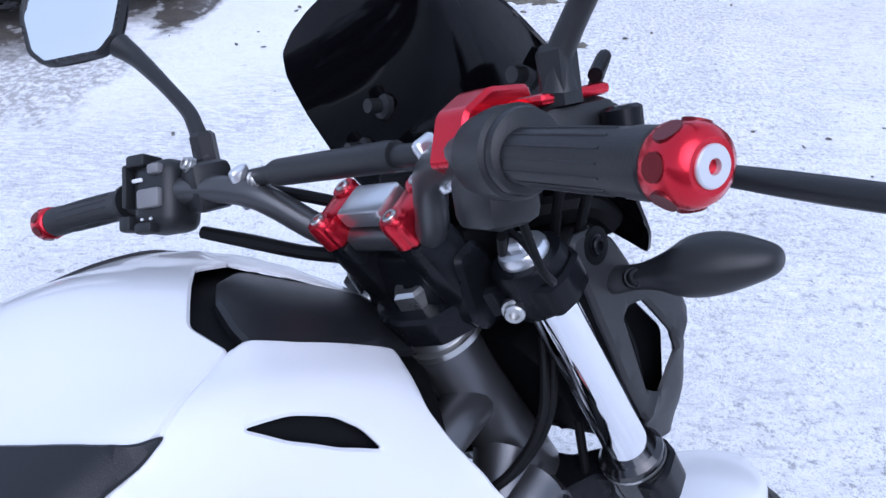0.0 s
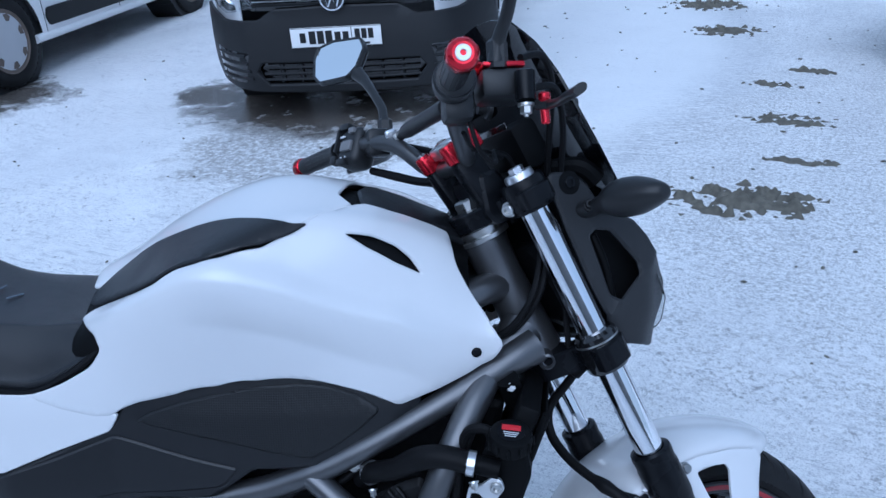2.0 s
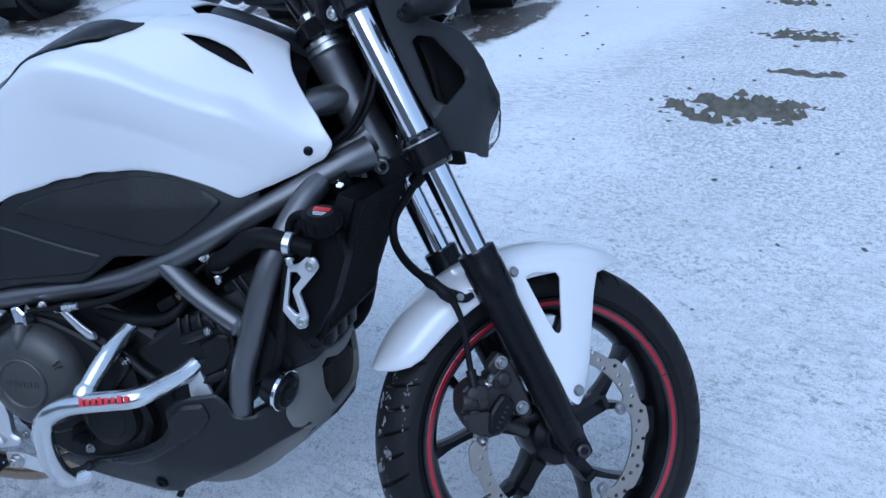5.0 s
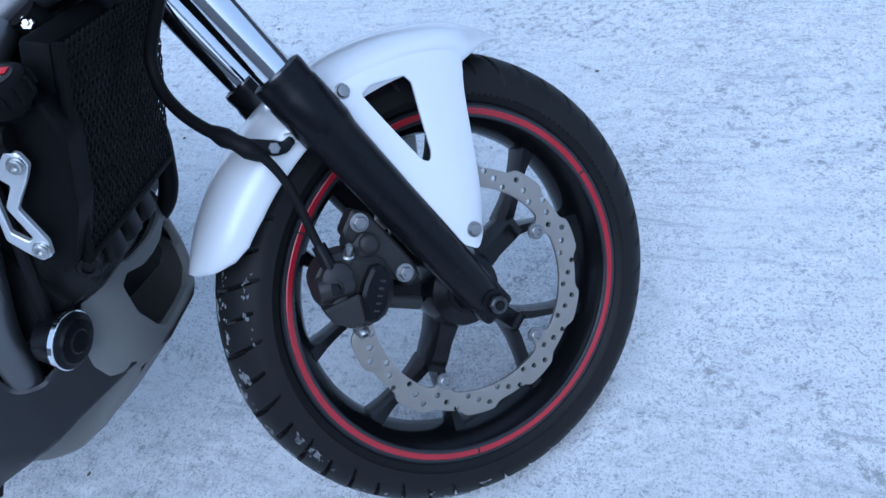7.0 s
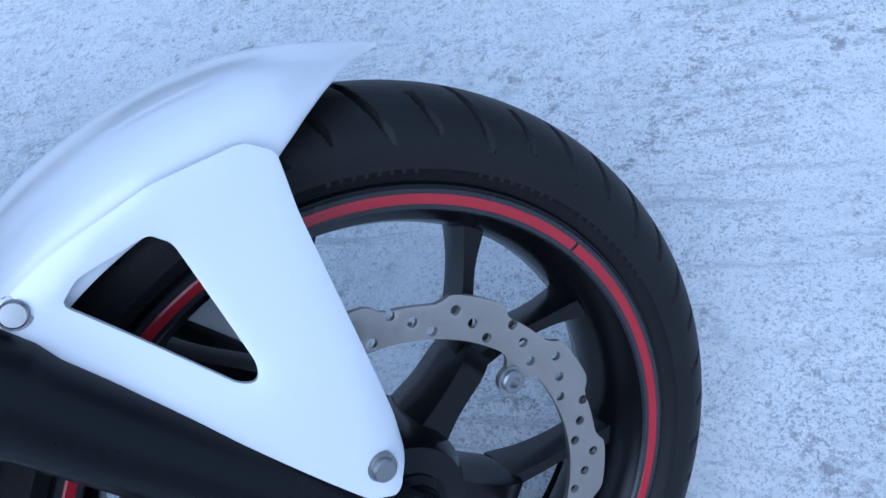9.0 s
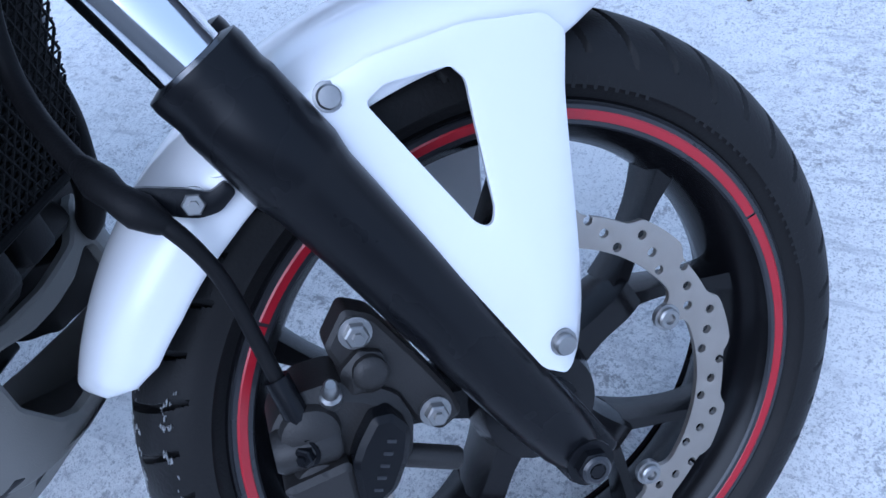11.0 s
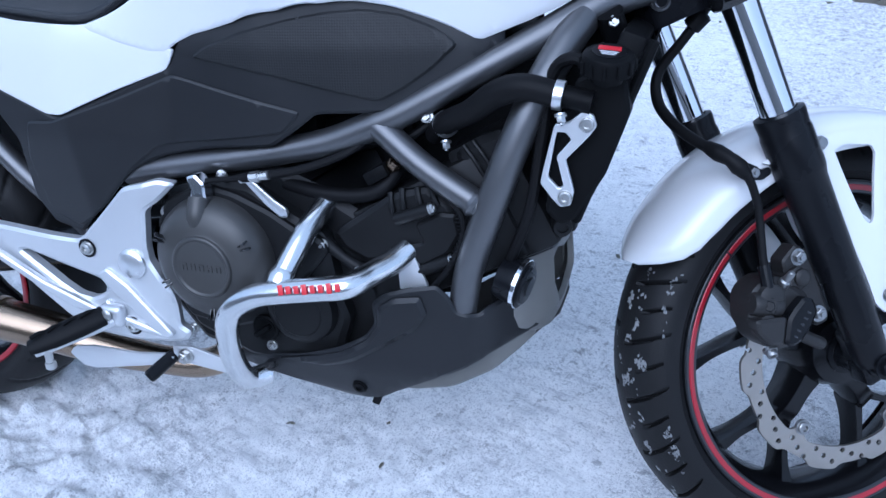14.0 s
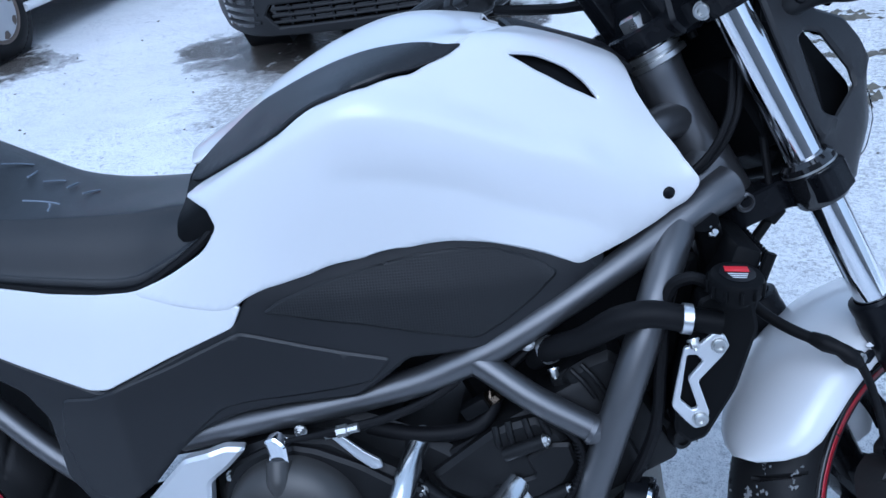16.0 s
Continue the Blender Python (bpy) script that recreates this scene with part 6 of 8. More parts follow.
for o in (0.0, 0.012):
    add("head_rib", tube([(-0.462 + o, -0.146, 0.603 + o * 0.5), (-0.448 + o, -0.1505, 0.588 + o * 0.5), (-0.436 + o, -0.149, 0.568 + o * 0.5)], 0.0032, 8, 3), M_ENGINE, engine)
ybox(-0.392, -0.125, -0.010, 0.500, 0.060, 0.100, TILT, M_ENGINE, "exhaust_port_cover", None, 0.012)
for a, b, r in (((-0.546, -0.170, 0.508), (-0.498, -0.176, 0.528), 0.0085), ((-0.512, -0.166, 0.440), (-0.474, -0.170, 0.459), 0.0085), ((-0.534, -0.164, 0.432), (-0.498, -0.168, 0.446), 0.0065)):
    add("stud_boss", tube([a, Vector(a).lerp(Vector(b), 0.5), b], r, 12, 3), M_ENGINE, engine)
    add("stud", nut(b, Vector(b) - Vector(a), r * 0.7, 0.006), M_STEEL, engine)
ybox(-0.50, -0.08, 0.14, 0.66, 0.20, 0.09, 0.5, M_BLACKP, "throttle_body", None, 0.02)
ybox(-0.62, -0.10, 0.14, 0.60, 0.16, 0.06, 0.2, M_BLACKP, "intake_box", None, 0.02)
ybox(-0.80, -0.12, 0.15, 0.62, 0.26, 0.07, 0.05, M_BLACKP, "air_box", None, 0.02)
ybox(-1.05, -0.12, 0.14, 0.60, 0.26, 0.18, 0.0, M_BLACKP, "battery_box", None, 0.02)
add("underseat_tray", plate(((-0.95, 0.74), (-0.88, 0.80), (-1.0, 0.80), (-1.40, 0.84), (-1.42, 0.70), (-1.10, 0.66)), -0.135, 0.135, (), 0.01, 0.05), M_BLACKP, bike, "black tray under the seat")
add("intake_duct", plate(((-0.62, 0.60), (-0.50, 0.665), (-0.37, 0.725), (-0.305, 0.715), (-0.33, 0.58), (-0.40, 0.48), (-0.58, 0.52)), -0.088, 0.088, (), 0.01, 0.05), M_BLACKP, engine, "black intake duct over the cylinders")
# clutch release
lever2 = add("clutch_release", plate(((-0.826, 0.556), (-0.812, 0.560), (-0.800, 0.548), (-0.800, 0.518), (-0.828, 0.518), (-0.822, 0.535)), -0.208, -0.190, (), 0.003, 0.02, 0.01), M_CHROME, engine, "bright clutch release arm")
add("cable_stay", plate(((-0.748, 0.550), (-0.736, 0.552), (-0.708, 0.528), (-0.692, 0.518), (-0.690, 0.508), (-0.702, 0.506), (-0.720, 0.520)), -0.192, -0.188, (), 0.001, 0.02, 0.008), M_BRUSHED, engine, "bright cable stay")
add("release_boss", lathe([(0, 0.013), (0.03, 0.014), (0.045, 0.011), (0.045, 0)], (-0.812, -0.198, 0.492), (-0.1, 0.1, 1), 16), M_ENGINE, engine)
add("clutch_cable", tube([(-0.815, -0.197, 0.548), (-0.77, -0.19, 0.552), (-0.74, -0.187, 0.556), (-0.68, -0.178, 0.566), (-0.62, -0.165, 0.586), (-0.585, -0.150, 0.610), (-0.57, -0.12, 0.64)], (0.003, 0.004, 0.0075, 0.0055, 0.0055, 0.0055, 0.0055), 10, 7), M_RUBBER, engine, "black clutch cable")
add("cable_nut", lathe([(-0.022, 0.004), (-0.021, 0.0062), (-0.006, 0.0062), (-0.005, 0.0078), (0.008, 0.0078), (0.009, 0.006), (0.022, 0.006), (0.023, 0.004)], (-0.735, -0.188, 0.5565), (1, 0, 0.2), 8), M_STEEL, engine)
add("wire_loom", tube([(-0.560, -0.158, 0.604), (-0.541, -0.165, 0.588), (-0.499, -0.172, 0.558), (-0.462, -0.177, 0.531), (-0.456, -0.178, 0.497), (-0.473, -0.178, 0.454), (-0.498, -0.174, 0.420)], 0.0042, 10, 8), M_RUBBER, engine, "ribbed black wire sleeve")
for k in range(15):
    t = k / 14
    c = Vector((-0.461, -0.1775, 0.525)).lerp(Vector((-0.456, -0.178, 0.495)), min(1, t * 2.2)) if t < 0.45 else Vector((-0.456, -0.178, 0.495)).lerp(Vector((-0.474, -0.178, 0.452)), (t - 0.45) / 0.55)
    add("sleeve_ring", lathe([(-0.0009, 0.0044), (0, 0.0054), (0.0009, 0.0044)], c, (-0.25 + 0.5 * (t < 0.4), 0, -1), 12), M_RUBBER, engine)
add("coolant_pipe", tube([(-0.715, -0.142, 0.536), (-0.652, -0.150, 0.528), (-0.597, -0.150, 0.530), (-0.568, -0.146, 0.543), (-0.552, -0.13, 0.570)], 0.010, 12), M_RUBBER, engine)
add("wire_loom", tube([(-0.74, -0.14, 0.575), (-0.66, -0.15, 0.58), (-0.60, -0.135, 0.60), (-0.55, -0.14, 0.60), (-0.51, -0.13, 0.625)], 0.006, 10, 8), M_RUBBER, engine)
add("wire_plug", block((0.035, 0.022, 0.018), Matrix.Translation((-0.578, -0.146, 0.560)) @ Matrix.Rotation(-0.5, 4, "Y"), 0.004), M_BLACKP, engine)
add("sensor", lathe([(-0.012, 0.006), (-0.011, 0.010), (0.004, 0.010), (0.006, 0.008), (0.014, 0.007), (0.014, 0)], (-0.556, -0.146, 0.572), (0.6, -0.5, 0.5), 6), M_HEADER, engine, "brownish brass sensor")
add("case_bolt", nut((-0.510, -0.142, 0.637), (0.1, -1, 0.2), 0.0065, 0.010), M_STEEL, engine)
# big coolant hose with its clips
hose2 = add("coolant_hose", tube([(-0.505, -0.130, 0.610), (-0.482, -0.150, 0.632), (-0.445, -0.172, 0.652), (-0.408, -0.190, 0.678), (-0.375, -0.198, 0.687), (-0.335, -0.197, 0.678)], (0.0125, 0.0145, 0.0145, 0.0160, 0.0150, 0.0145), 18, 7), M_RUBBER, bike, "black rubber coolant hose with steel clips")
for c, d in (((-0.486, -0.143, 0.628), (0.75, -0.45, 0.5)), ((-0.338, -0.199, 0.680), (1, 0, -0.15))):
    add("hose_clip", lathe([(-0.005, 0.0152), (-0.005, 0.0166), (0.005, 0.0166), (0.005, 0.0152)], c, d, 24), M_BRUSHED, hose2, "bright steel hose clip")
    add("clip_screw", nut(Vector(c) + Vector((0.004, -0.012, -0.018)), (0.2, -0.4, -0.8), 0.005, 0.010), M_STEEL, hose2)
add("hose_neck", lathe([(-0.02, 0.013), (0.02, 0.013)], (-0.322, -0.196, 0.676), (1, 0, -0.2), 16), M_BLACKP, hose2)
# radiator
RT, RB2 = Vector((-0.247, 0, 0.735)), Vector((-0.323, 0, 0.525))
RUP = (RT - RB2).normalized()
RN = Vector((RUP.z, 0, -RUP.x))
radiator = add("radiator", block((0.030, 0.240, 0.223), Matrix.Translation((RT + RB2) / 2 - RN * 0.018 + Vector((0, -0.040, 0))) @ Matrix.Rotation(math.atan2(RUP.x, RUP.z), 4, "Y"), 0.006), M_BLACKP, bike, "black radiator behind a honeycomb grille")
bm = bmesh.new()
for k in range(46):
    for sgn in (1, -1):
        y0 = -0.30 + 0.0105 * k
        a, b = (y0, 0.0), (y0 + sgn * 0.125, 0.222)
        pts = []
        for q in (0, 1):
            y, h = (a, b)[q]
            pts.append((y if sgn > 0 else y + 0.125, h))
        (ya, ha), (yb, hb) = pts
        lo, hi = -0.155, 0.077
        t0, t1 = 0.0, 1.0
        if ya != yb:
            ta, tb = sorted(((lo - ya) / (yb - ya), (hi - ya) / (yb - ya)))
            t0, t1 = max(t0, ta), min(t1, tb)
        if t1 <= t0:
            continue
        p0 = RB2 + RUP * (ha + (hb - ha) * t0) + Vector((0, ya + (yb - ya) * t0, 0)) + RN * 0.004
        p1 = RB2 + RUP * (ha + (hb - ha) * t1) + Vector((0, ya + (yb - ya) * t1, 0)) + RN * 0.004
        tube([p0, p1], 0.0013, 5, 1, bm)
for h in range(37):
    tube([RB2 + RUP * (0.006 * h + 0.003) + Vector((0, -0.155, 0)) + RN * 0.004, RB2 + RUP * (0.006 * h + 0.003) + Vector((0, 0.077, 0)) + RN * 0.004], 0.0009, 4, 1, bm)
grille = tagged(add("grille", bm, M_BLACKP, radiator, "black honeycomb grille"), kind="stuff")
add("grille_frame", tube([RT + Vector((0, -0.160, 0)) + RN * 0.004, RB2 + Vector((0, -0.160, 0)) + RN * 0.004], 0.006, 10, 2), M_BLACKP, radiator)
add("grille_frame", tube([RB2 + Vector((0, -0.160, 0)) + RN * 0.004, RB2 + Vector((0, 0.080, 0)) + RN * 0.004], 0.005, 10, 2), M_BLACKP, radiator)
for y in (-0.09, -0.045, 0.0):
    add("radiator_lug", block((0.026, 0.034, 0.044), Matrix.Translation(RB2 + Vector((-0.016, y, -0.018))), 0.006), M_ENGINE, radiator)
add("lower_hose", tube([(-0.325, 0.09, 0.60), (-0.322, 0.085, 0.555), (-0.328, 0.08, 0.516), (-0.338, 0.08, 0.484), (-0.357, 0.08, 0.456), (-0.386, 0.075, 0.440), (-0.43, 0.06, 0.44)], 0.0125, 14), M_RUBBER, radiator)
add("lower_tank", plate(((-0.396, 0.532), (-0.36, 0.528), (-0.342, 0.512), (-0.336, 0.490), (-0.355, 0.468), (-0.377, 0.456), (-0.413, 0.474), (-0.415, 0.500)), -0.128, -0.062, (), 0.006, 0.02, 0.012), M_ENGINE, radiator, "dark cast casing below the radiator")
boss = add("mounting_boss", lathe([(-0.02, 0.0125), (0.004, 0.0125), (0.006, 0.011), (0.006, 0.007), (0.002, 0.0065), (0.002, 0)], (-0.339, -0.138, 0.505), (0.35, -1, 0), 22), M_ENGINE, radiator)
side_tank = add("radiator_side_cover", plate(((-0.322, 0.695), (-0.300, 0.705), (-0.268, 0.695), (-0.262, 0.66), (-0.285, 0.59), (-0.318, 0.532), (-0.335, 0.525), (-0.352, 0.540), (-0.348, 0.60)), -0.186, -0.150, (), 0.004, 0.02, 0.012), M_BLACKP, radiator, "black radiator side cover")
ZIG = ((-0.345, 0.648), (-0.325, 0.652), (-0.308, 0.664), (-0.295, 0.660), (-0.290, 0.648), (-0.300, 0.636), (-0.329, 0.609), (-0.316, 0.572), (-0.320, 0.556), (-0.334, 0.553), (-0.345, 0.562), (-0.362, 0.580), (-0.358, 0.598))
zig_hole = ((-0.342, 0.640), (-0.330, 0.640), (-0.322, 0.632), (-0.341, 0.612), (-0.330, 0.578), (-0.337, 0.575), (-0.352, 0.588))
slim = lambda o: [(-0.324 + (x + 0.324) * 0.84, z) for x, z in o]
zig = add("radiator_bracket", plate(slim(ZIG), -0.203, -0.197, [slim(zig_hole)], 0.0015, 0.02, 0.008, 2), M_ALU, radiator, "silver zigzag radiator bracket")
for x, z in ((-0.306, 0.650), (-0.327, 0.565)):
    add("bracket_screw", screw((x, -0.204, z), (0, -1, 0), 0.007, 0.005), M_STEEL, zig)
rc = add("radiator_cap", lathe([(-0.020, 0.018), (-0.012, 0.0195), (-0.010, 0.027), (0.006, 0.028), (0.010, 0.026), (0.012, 0.022), (0.012, 0)], (-0.288, -0.198, 0.716), (0.1, -0.25, 1), 24), M_BLACKP, radiator, "black finned radiator cap with a red warning label")
for k in range(12):
    a = 2 * math.pi * k / 12
    add("cap_rib", block((0.006, 0.004, 0.015), Matrix.Translation((-0.288, -0.198, 0.716)) @ Matrix.Rotation(0.25, 4, "X") @ Matrix.Rotation(a, 4, "Z") @ Matrix.Translation((0.0275, 0, -0.001)), 0.002), M_BLACKP, rc)
add("cap_label", lathe([(0.0122, 0.018), (0.0128, 0.018), (0.0128, 0)], (-0.288, -0.198, 0.716), (0.1, -0.25, 1), 24), M_SATIN, rc)
add("red_label", block((0.024, 0.010, 0.0008), Matrix.Translation((-0.288, -0.198, 0.716)) @ Matrix.Rotation(0.25, 4, "X") @ Matrix.Rotation(0.1, 4, "Y") @ Matrix.Translation((0, 0.006, 0.0134)), 0.0003), M_RED2, rc)
for k in range(3):
    add("label_line", block((0.020 - 0.003 * k, 0.0014, 0.0008), Matrix.Translation((-0.288, -0.198, 0.716)) @ Matrix.Rotation(0.25, 4, "X") @ Matrix.Rotation(0.1, 4, "Y") @ Matrix.Translation((0, -0.003 - 0.0035 * k, 0.0134)), 0.0003), M_PRINT, rc)
add("overflow_hose", tube([(-0.305, -0.17, 0.705), (-0.33, -0.17, 0.715), (-0.352, -0.165, 0.695), (-0.362, -0.17, 0.62), (-0.372, -0.175, 0.54), (-0.40, -0.16, 0.46)], 0.007, 10, 8), M_RUBBER, radiator)
add("filler_neck", tube([(-0.291, -0.175, 0.70), (-0.295, -0.165, 0.68), (-0.30, -0.160, 0.65)], 0.017, 14), M_BLACKP, radiator)
add("stay_bolt", nut((-0.296, -0.100, 0.745), (0.3, -1, 0.3), 0.007, 0.012), M_STEEL, radiator)
add("radiator_stay", tube([(-0.300, -0.10, 0.757), (-0.29, -0.08, 0.72), (-0.285, -0.06, 0.69)], 0.016, 12), M_BLACKP, radiator)
# horn
hn = Vector((0.95, -0.20, -0.20)).normalized()
horn = add("horn", lathe([(-0.030, 0.016), (-0.028, 0.027), (-0.012, 0.030), (-0.004, 0.0315), (0.004, 0.0315), (0.006, 0.026), (0.009, 0.024), (0.010, 0.014), (0.012, 0.012), (0.012, 0)], (-0.383, -0.165, 0.434), hn, 36), M_SATIN, bike, "black disc horn with a bright rim")
add("horn_rim", lathe([(-0.004, 0.0312), (-0.003, 0.0330), (0.002, 0.0330), (0.003, 0.0312)], (-0.383, -0.165, 0.434), hn, 36), M_CHROME, horn)
add("horn_bracket", tube([(-0.405, -0.158, 0.437), (-0.42, -0.13, 0.40), (-0.42, -0.10, 0.36)], 0.012, 10), M_BLACKP, horn)
# engine guard
GM = [(-0.534, -0.160, 0.464), (-0.547, -0.180, 0.454), (-0.568, -0.212, 0.447), (-0.588, -0.244, 0.442), (-0.625, -0.251, 0.437), (-0.674, -0.254, 0.429), (-0.713, -0.254, 0.419), (-0.746, -0.253, 0.399), (-0.764, -0.250, 0.371), (-0.770, -0.243, 0.325), (-0.771, -0.228, 0.284), (-0.770, -0.206, 0.258), (-0.752, -0.183, 0.256)]
guard = add("engine_guard", tube(GM, 0.0160, 22, 8), M_PIPE, bike, "worn chrome tubular engine guard")
add("guard_arm", tube([(-0.652, -0.142, 0.518), (-0.657, -0.155, 0.509), (-0.668, -0.200, 0.481), (-0.681, -0.248, 0.434)], 0.0155, 20, 6), M_PIPE, guard)
add("guard_weld", lathe([(-0.010, 0.0165), (0, 0.0190), (0.010, 0.0165)], (-0.679, -0.242, 0.441), (0.15, 0.6, 0.6), 18), M_PIPE, guard)
add("guard_flange", plate(((-0.548, 0.470), (-0.530, 0.474), (-0.506, 0.418), (-0.520, 0.402), (-0.545, 0.410)), -0.172, -0.166, (), 0.001, 0.02, 0.01), M_ALU, guard)
add("guard_bolt", nut((-0.648, -0.142, 0.522), (0.5, -0.5, 0.6), 0.009, 0.010), M_STEEL, guard)
add("guard_bolt", nut((-0.745, -0.186, 0.272), (0.3, -0.6, 0.6), 0.007, 0.006), M_SATIN, guard)
for k in range(8):
    t = k / 7
    add("print_bar", block((0.0066, 0.0016, 0.010 if k % 3 else 0.013), Matrix.Translation((-0.666 + 0.0108 * k, -0.2700 + 0.0055 * t * t, 0.4395 + 0.0095 * t)) @ Matrix.Rotation(-0.17, 4, "Y") @ Matrix.Rotation(0.17, 4, "Z") @ Matrix.Rotation(-0.25, 4, "X"), 0.0004), M_RED2, guard)


# belly pan
def belly_depth(x, z):
    return float(np.interp(x, (-0.84, -0.60, -0.50, -0.45, -0.43, -0.415, -0.40, -0.385, -0.367), (0.165, 0.197, 0.188, 0.180, 0.168, 0.150, 0.130, 0.112, 0.093)) - 0.30 * max(0, 0.30 - z) - 0.45 * max(0, 0.245 - z))


BELLY = ((-0.835, 0.264), (-0.768, 0.246), (-0.697, 0.239), (-0.628, 0.233), (-0.578, 0.240), (-0.555, 0.256), (-0.478, 0.298), (-0.424, 0.326), (-0.367, 0.344), (-0.378, 0.366), (-0.384, 0.374), (-0.386, 0.394), (-0.396, 0.404), (-0.406, 0.402), (-0.422, 0.398), (-0.437, 0.389), (-0.463, 0.394), (-0.472, 0.414), (-0.488, 0.430), (-0.527, 0.423), (-0.558, 0.414), (-0.576, 0.398), (-0.573, 0.370), (-0.587, 0.349), (-0.632, 0.323), (-0.70, 0.296), (-0.742, 0.286), (-0.80, 0.278))
belly = add("belly_pan", shell(BELLY, lambda x, z: (x, -belly_depth(x, z) - 0.006, z), 0.005, (), 0.013, 0.004, 0.015, 2), M_GREYP, bike, "dark grey plastic belly pan")
add("belly_pan", mirrored(shell(BELLY, lambda x, z: (x, -belly_depth(x, z), z), 0.005, (), 0.03, 0.004)), M_GREYP, bike)
add("belly_ridge", shell(((-0.735, 0.282), (-0.700, 0.293), (-0.628, 0.319), (-0.583, 0.345), (-0.567, 0.370), (-0.566, 0.395), (-0.545, 0.410), (-0.508, 0.415), (-0.500, 0.391), (-0.516, 0.366), (-0.560, 0.337), (-0.607, 0.309), (-0.655, 0.289)), lambda x, z: (x, -belly_depth(x, z) - 0.013, z), 0.009, (), 0.013, 0.006, 0.015, 2), M_GREYP, belly)
add("belly_screw", screw((-0.605, -belly_depth(-0.605, 0.262) - 0.007, 0.262), (0, -1, -0.3), 0.009, 0.004), M_BLACKP, belly)
CHIN = ((-0.63, 0.198), (-0.55, 0.217), (-0.48, 0.248), (-0.42, 0.288), (-0.378, 0.324), (-0.366, 0.350), (-0.368, 0.400), (-0.398, 0.402), (-0.412, 0.392), (-0.405, 0.375), (-0.43, 0.345), (-0.50, 0.298), (-0.58, 0.252), (-0.63, 0.225))


def chin_depth(x, z):
    return float(np.interp(x, (-0.63, -0.50, -0.428, -0.395, -0.370, -0.36), (0.100, 0.130, 0.134, 0.113, 0.090, 0.078)) - 0.25 * max(0, 0.24 - z))


for s in (-1, 1):
    bm = shell(CHIN, lambda x, z: (x, -chin_depth(x, z), z), 0.005, (), 0.013, 0.003, 0.015, 2)
    add("chin_fairing", bm if s < 0 else mirrored(bm), M_BELLY, belly, "lighter grey front of the belly pan")
# the chin's front: two pillars about an opening in the middle
FRONT_HALF = ((0.0, 0.334), (-0.060, 0.331), (-0.100, 0.334), (-0.130, 0.345), (-0.138, 0.375), (-0.135, 0.415), (-0.118, 0.452), (-0.100, 0.478), (-0.080, 0.478), (-0.050, 0.458), (0.0, 0.454))
GAP_HALF = ((0.0, 0.352), (-0.042, 0.352), (-0.060, 0.366), (-0.078, 0.400), (-0.076, 0.438), (-0.062, 0.446), (-0.030, 0.436), (0.0, 0.434))
both = lambda h: [*h, *[(-y, z) for y, z in h[::-1][1:-1]]]
add("chin_front", shell(both(FRONT_HALF), lambda y, z: (-0.346 - 0.9 * y * y - 6.0 * max(0, abs(y) - 0.06) ** 2 - 0.10 * max(0, z - 0.40) - 0.25 * max(0, 0.37 - z), y, z), 0.010, [both(GAP_HALF)], 0.012, 0.003, 0.014, 2, (1, 0, 0)), M_BELLY, belly, "lighter grey front of the belly pan")
bm = bmesh.new()
line = catmull([(x, 0, z) for x, z in ((-0.63, 0.200), (-0.55, 0.219), (-0.48, 0.250), (-0.42, 0.290), (-0.378, 0.326), (-0.360, 0.340))], 4)
rows = [[bm.verts.new((p.x + (0.008 if abs(v) < 0.9 else 0), v * (chin_depth(p.x, p.z) - 0.003), p.z - (0.004 if abs(v) < 0.9 else 0))) for v in (-1, -0.6, 0, 0.6, 1)] for p in line]
for p, q in zip(rows, rows[1:]):
    for j in range(4):
        bm.faces.new((p[j], q[j], q[j + 1], p[j + 1]))
add("chin_floor", bm, M_BELLY, belly)
add("drain_pipe", tube([(-0.582, -0.150, 0.256), (-0.587, -0.159, 0.240), (-0.593, -0.168, 0.222)], 0.006, 8, 3), M_RUBBER, bike, "short black drain hose")

# pivot plate, footrest, pedal
PIV = ((-1.30, 0.428), (-1.30, 0.476), (-1.2410, 0.4550), (-1.1360, 0.4510), (-1.0310, 0.4470), (-1.0200, 0.4520), (-0.9900, 0.4800), (-1.00, 0.470), (-0.935, 0.532), (-0.880, 0.545), (-0.855, 0.540), (-0.882, 0.515), (-0.905, 0.500), (-0.9130, 0.4470), (-0.9120, 0.4250), (-0.9000, 0.4040), (-0.8840, 0.3790), (-0.8800, 0.3570), (-0.8800, 0.3240), (-0.8660, 0.3130), (-0.8740, 0.2990), (-0.8970, 0.2970), (-0.9680, 0.2920), (-1.0250, 0.2970), (-1.0660, 0.3120), (-1.1290, 0.3530), (-1.2020, 0.4040), (-1.2490, 0.4280))
PIV_HOLE = ((-1.1500, 0.4160), (-1.1340, 0.4190), (-1.0850, 0.4090), (-1.0130, 0.3900), (-0.9860, 0.3790), (-1.0040, 0.3620), (-1.0260, 0.3530), (-1.0510, 0.3570), (-1.0910, 0.3810))
RIDGE_DIAGONAL = ((-1.0010, 0.3990), (-0.9830, 0.4090), (-0.9510, 0.3860), (-0.8850, 0.3140), (-0.8950, 0.3060), (-0.9140, 0.3130), (-0.9570, 0.3530), (-0.9840, 0.3760))
RIDGE_LOWER = ((-1.0030, 0.3480), (-0.9930, 0.3580), (-0.9700, 0.3340), (-0.9050, 0.3160), (-0.9030, 0.3070), (-0.9350, 0.3120), (-0.9750, 0.3200))
RIDGE_ARM = ((-1.2280, 0.4320), (-1.1860, 0.4210), (-1.1030, 0.3750), (-1.0130, 0.3410), (-1.0180, 0.3310), (-1.0600, 0.3380), (-1.1340, 0.3760))
